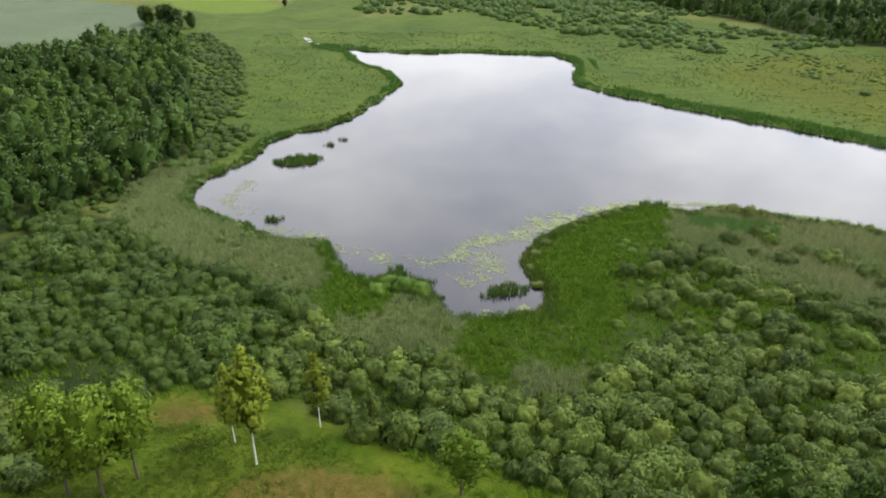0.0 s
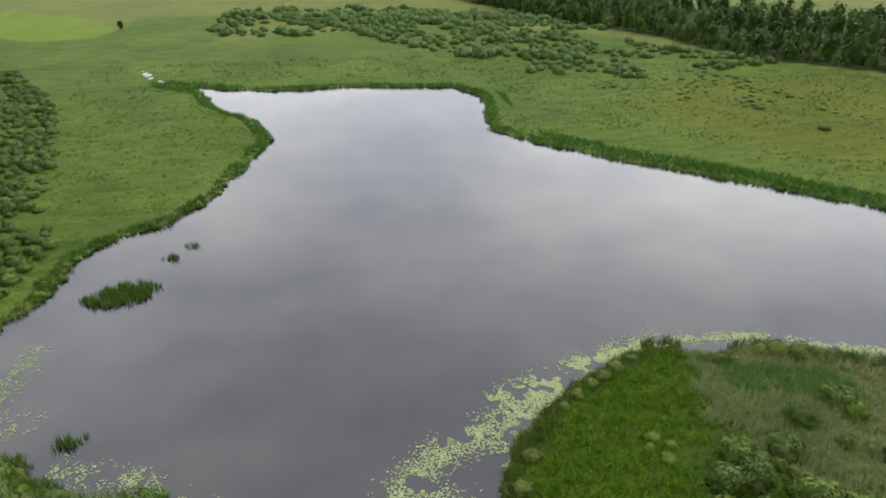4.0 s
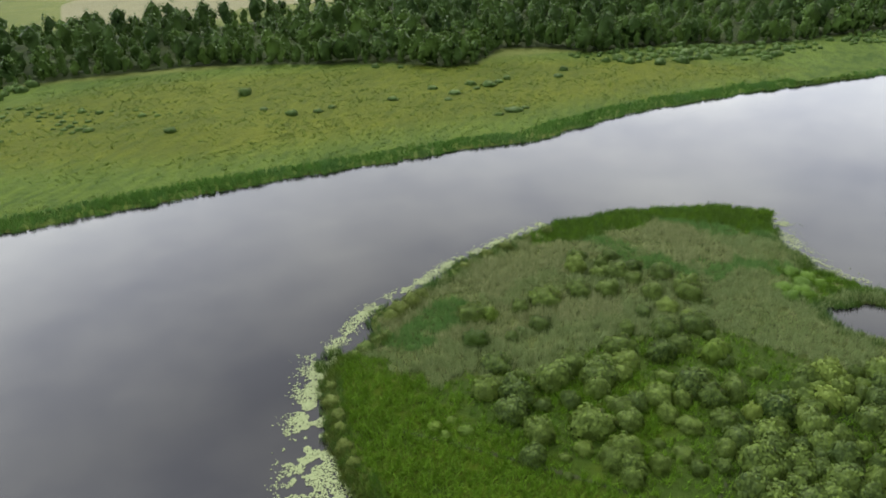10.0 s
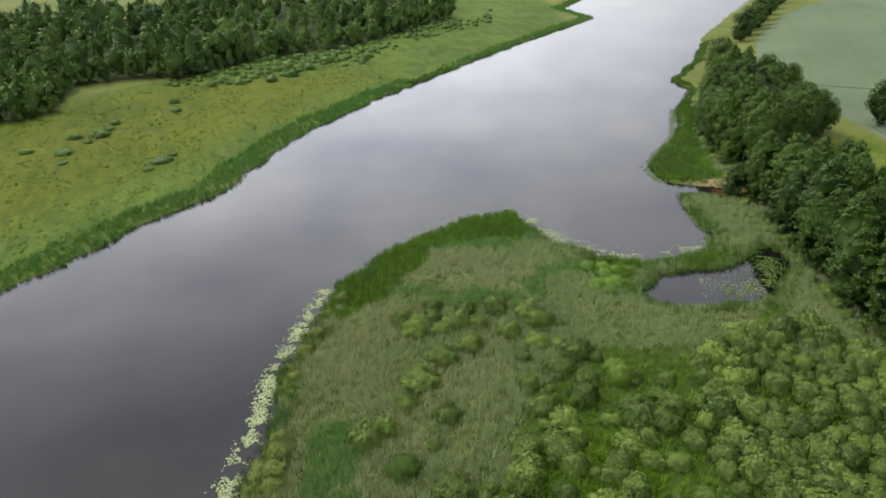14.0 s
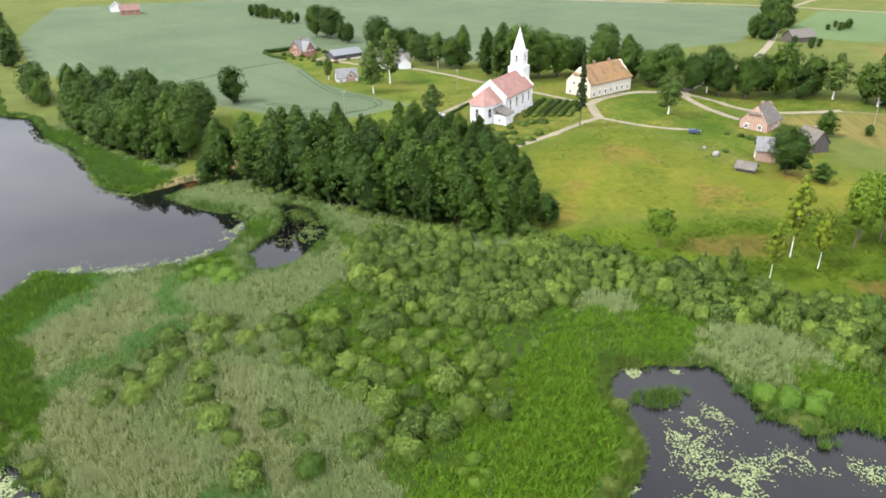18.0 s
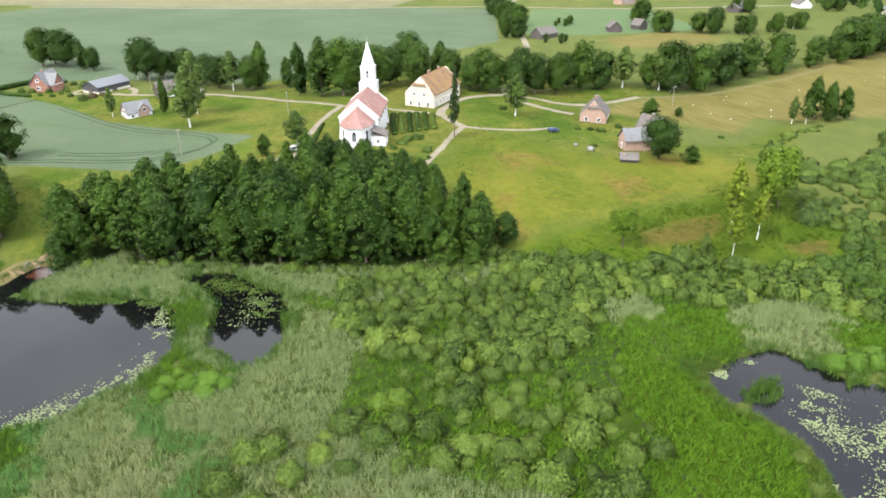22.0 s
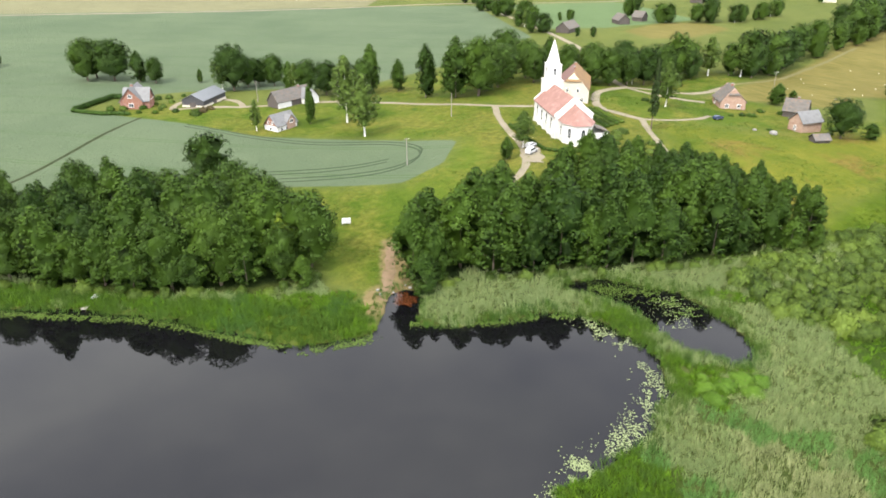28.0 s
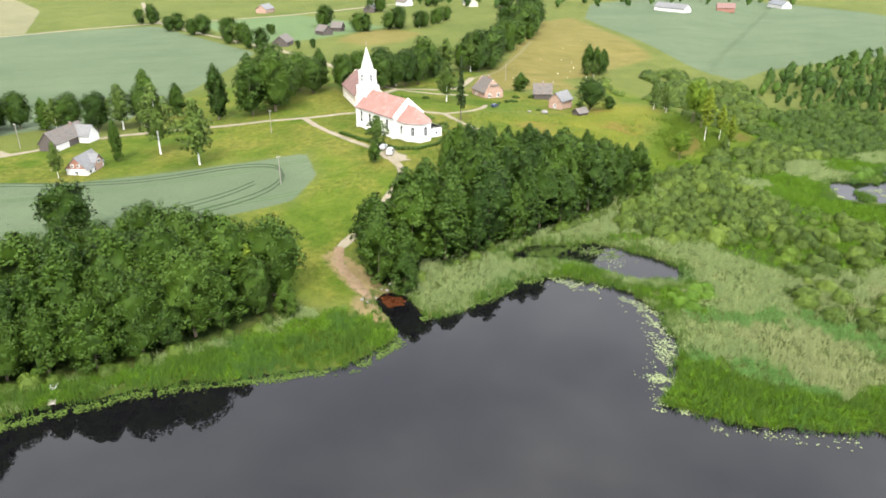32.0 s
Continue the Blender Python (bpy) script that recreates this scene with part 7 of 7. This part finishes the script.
for k, (hx, hy) in enumerate(((-95, 24), (-100, 22), (-104, 19), (-108, 18), (-113, 16.5), (-119, 16), (-126, 13), (-90, 27), (-86, 30))):
    willow(hx, hy, 1.6 + 0.5 * (k % 3), "green bush on the edge of the hayfield", None, 0.9)["group"] = "bushes along the hayfield"
for k, (hx, hy) in enumerate(((140, -140), (136, -134), (152, -148), (148, -140), (133, -150), (136, -158), (142, -162), (128, -130), (131, -126), (143, -136), (138, -144), (146, -163), (150, -158), (156, -150), (132, -158), (126, -158), (118, -158), (145, -146), (139, -150))):
    q = willow(hx, hy, 1.2 + 0.45 * (k % 3), "garden shrub beside the farm houses", dark_meshes if k % 2 else None)
    q["group"] = "garden shrubs"
copper_mesh = mesh_from("copper_foliage", *bush_arrays(230, 900, 0.07, 20)[:2], M_COPPER, False, [("puff", bush_arrays(230, 900, 0.07, 20)[2])])
willow(127, -129, 2.6, "reddish-brown leafed shrub beside the black barn", [copper_mesh])["group"] = "garden shrubs"
willow(123.5, -131, 1.9, "reddish-brown leafed shrub beside the black barn", [copper_mesh])["group"] = "garden shrubs"
for k, (hx, hy) in enumerate(((-36, -12), (-40, -10), (-43, -8), (-30, 8), (-52, -10), (-56, -4), (-60, 0), (-44, 22), (-50, 20), (-56, 24), (-80, 12), (-20, -40), (40, 10), (36, 4), (44, 2), (30, 10))):
    q = willow(hx, hy, 1.2 + 0.35 * (k % 3), "dark green shrub on the village green", dark_meshes, 0.8)
    q["group"] = "shrubs on the green"


# ---------------------------------------------------------------- vehicles, boat and small things
def car(x, y, rz, paint, label, length=4.6, tall=1.75):
    c = thing("car", at_ground(x, y, rz, 0.15), label, "car")
    w, L = 0.88, length / 2
    side = [(-L, 0.35), (L - 0.1, 0.35), (L, 0.7), (L - 0.1, 0.95), (L - 1.1, 1.05), (L - 1.7, tall), (-L + 0.35, tall), (-L, 1.05)]
    bm = bmesh.new()
    a0 = [bm.verts.new((px, -w * (0.86 if pz > 1.2 else 1), pz)) for px, pz in side]
    a1 = [bm.verts.new((px, w * (0.86 if pz > 1.2 else 1), pz)) for px, pz in side]
    bm.faces.new(a0), bm.faces.new(a1)
    for i in range(8):
        bm.faces.new((a0[i], a0[(i + 1) % 8], a1[(i + 1) % 8], a1[i]))
    bmesh.ops.bevel(bm, geom=list(bm.edges), offset=0.05, segments=1, affect="EDGES")
    part("body", bm, paint, c)
    for s in (-1, 1):
        for px in (-L + 0.85, L - 0.85):
            bm = bmesh.new()
            bmesh.ops.create_cone(bm, cap_ends=True, segments=14, radius1=0.34, radius2=0.34, depth=0.22, matrix=Matrix.Translation((px, s * (w - 0.06), 0.30)) @ Matrix.Rotation(math.pi / 2, 4, "X"))
            wh = part("wheel", bm, M_TYRE, c)
            bm = bmesh.new()
            bmesh.ops.create_cone(bm, cap_ends=True, segments=10, radius1=0.2, radius2=0.18, depth=0.26, matrix=Matrix.Translation((px, s * (w - 0.05), 0.30)) @ Matrix.Rotation(math.pi / 2, 4, "X"))
            part("rim", bm, M_STEEL, wh)
        part("side_window", box(-L + 0.55, L - 1.75, s * w * 0.93 - 0.03, s * w * 0.93 + 0.03, 1.12, tall - 0.14), M_GLASS, c)
        part("headlight", box(L - 0.12, L + 0.01, s * 0.6 - 0.15, s * 0.6 + 0.15, 0.68, 0.86), M_TRIM, c)
    bm = bmesh.new()
    q = [bm.verts.new(p) for p in ((L - 1.14, -0.74, 1.10), (L - 1.14, 0.74, 1.10), (L - 1.66, 0.68, tall - 0.08), (L - 1.66, -0.68, tall - 0.08))]
    q2 = [bm.verts.new(v.co + Vector((0.05, 0, 0.03))) for v in q]
    bm.faces.new(q), bm.faces.new(q2)
    for i in range(4):
        bm.faces.new((q[i], q[(i + 1) % 4], q2[(i + 1) % 4], q2[i]))
    part("windscreen", bm, M_GLASS, c)
    return c


car(65.5, -9.8, 200, M_CARWHITE, "white people carrier parked on gravel below the church", 4.9, 1.85)
car(61.6, -14.6, 195, M_CARWHITE, "white hatchback parked beside the people carrier", 4.2, 1.5)
car(-24.5, -9.5, 170, M_CARBLUE, "dark blue car parked on the green", 3.8, 1.4)


def boat(x, y, rz):
    b = thing("rowing_boat", at_ground(x, y, rz, 0.02), "small white rowing boat drawn up among the rushes", "boat")
    ring = [(-1.8, 0.45), (-1.0, 0.62), (0.3, 0.66), (1.3, 0.45), (1.95, 0.04)]
    outer = ring + [(px, -py) for px, py in ring[::-1]]
    bm = bmesh.new()
    keel = [bm.verts.new((px * 0.88, py * 0.55, 0.0)) for px, py in outer]
    rim = [bm.verts.new((px, py, 0.5)) for px, py in outer]
    inn = [bm.verts.new((px * 0.95, py * 0.86, 0.5)) for px, py in outer]
    low = [bm.verts.new((px * 0.84, py * 0.5, 0.12)) for px, py in outer]
    n = len(outer)
    bm.faces.new(keel), bm.faces.new(low)
    for i in range(n):
        j = (i + 1) % n
        bm.faces.new((keel[i], keel[j], rim[j], rim[i]))
        bm.faces.new((rim[i], rim[j], inn[j], inn[i]))
        bm.faces.new((inn[i], inn[j], low[j], low[i]))
    part("hull", bm, M_CARWHITE, b)
    for px in (-1.1, 0.1, 1.0):
        part("thwart", box(px - 0.13, px + 0.13, -0.5, 0.5, 0.34, 0.39), M_GREYWOOD, b)


boat(188.3, -10.0, 40)
j = thing("jetty", pose(190.6, -7.6, 0.35, 0, 0, 46), "short weathered plank jetty in the rushes", "jetty")
for k in range(9):
    part("plank", box(-2.2 + 0.5 * k, -1.75 + 0.5 * k, -0.6, 0.6, 0.0, 0.06), M_GREYWOOD, j)
for px in (-2.0, 2.0):
    for py in (-0.5, 0.5):
        part("post", box(px - 0.06, px + 0.06, py - 0.06, py + 0.06, -1.4, 0.25), M_GREYWOOD, j)
nb = thing("noticeboard", at_ground(129.5, -6.8, -24), "weathered white noticeboard on two posts in the grass", "noticeboard")
for px in (-0.95, 0.95):
    part("post", box(px - 0.06, px + 0.06, -0.14, -0.02, -0.4, 2.0), M_GREYWOOD, nb)
board = part("panel", box(-1.1, 1.1, -0.02, 0.04, 0.5, 1.95, 0.01), M_TRIM, nb)
for k in range(5):
    part("text_line", box(-0.95, 0.95 - 0.22 * (k % 3), 0.042, 0.05, 0.66 + 0.24 * k, 0.75 + 0.24 * k), M_GREYROOF, board, "unreadable grey line of writing")

# white-wrapped hay bales
bm = bmesh.new()
bmesh.ops.create_cone(bm, cap_ends=True, segments=14, radius1=0.5, radius2=0.5, depth=0.95, matrix=Matrix.Translation((0, 0, 0.48)) @ Matrix.Rotation(math.pi / 2, 4, "X"))
bmesh.ops.bevel(bm, geom=list(bm.edges), offset=0.08, segments=1, affect="EDGES")
bale = part("hay_bale", bm, M_WRAP)
tagged(bale, "round white-wrapped hay bale on mown stubble", "hay bale", "hay bales")
rb = np.random.default_rng(17)
spots = spaced([(-66, -30), (-84, -16), (-86, 10), (-112, -4), (-180, -10), (-240, -30), (-160, -44), (-110, -36)], 9.0, 18, keep=0.5)
for n, (bx, by) in enumerate(spots):
    m = at_ground(bx, by, float(rb.uniform(0, 360))) @ Matrix.Scale(float(rb.uniform(0.5, 0.75)), 4)
    if n == 0:
        bale.matrix_basis = m
    else:
        copy_thing(bale, m)


def pole(x, y, h=8.5):
    p = thing("power_pole", at_ground(x, y, random.uniform(0, 180)), "weathered wooden power pole with a crossarm", "power pole", "power poles")
    bm = bmesh.new()
    limb(bm, (0, 0, -0.5), (0, 0, h), 0.14, 0.09, 8)
    part("post", bm, M_GREYWOOD, p)
    part("crossarm", box(-0.8, 0.8, -0.06, 0.06, h - 0.6, h - 0.48), M_GREYWOOD, p)
    for px in (-0.7, 0.0, 0.7):
        part("insulator", box(px - 0.04, px + 0.04, -0.04, 0.04, h - 0.48, h - 0.3), M_TRIM, p)


for px, py in ((98, -28), (58, -62), (104, -132), (-92, -30)):
    pole(px, py)
# boulders at the landing place and on the green
for k, (px, py, pr) in enumerate(((137.2, 22.6, 0.5), (137.6, 24.2, 0.4), (134.6, 24.6, 0.35), (130.6, 25.2, 0.45), (131, 24, 0.3), (128, 24.5, 0.4), (-26, 12, 1.5), (-24, 6, 0.8))):
    v, f, o = blob((0, 0, pr * 0.3), (pr, pr * 0.8, pr * 0.6), np.random.default_rng(400 + k), 6, 9)
    ob = new("boulder", mesh_from("boulder", v, f, M_STONE, True))
    ob.matrix_basis = at_ground(px, py, 40 * k)
    tagged(ob, "grey field stone lying in the grass", "stone", "field stones")
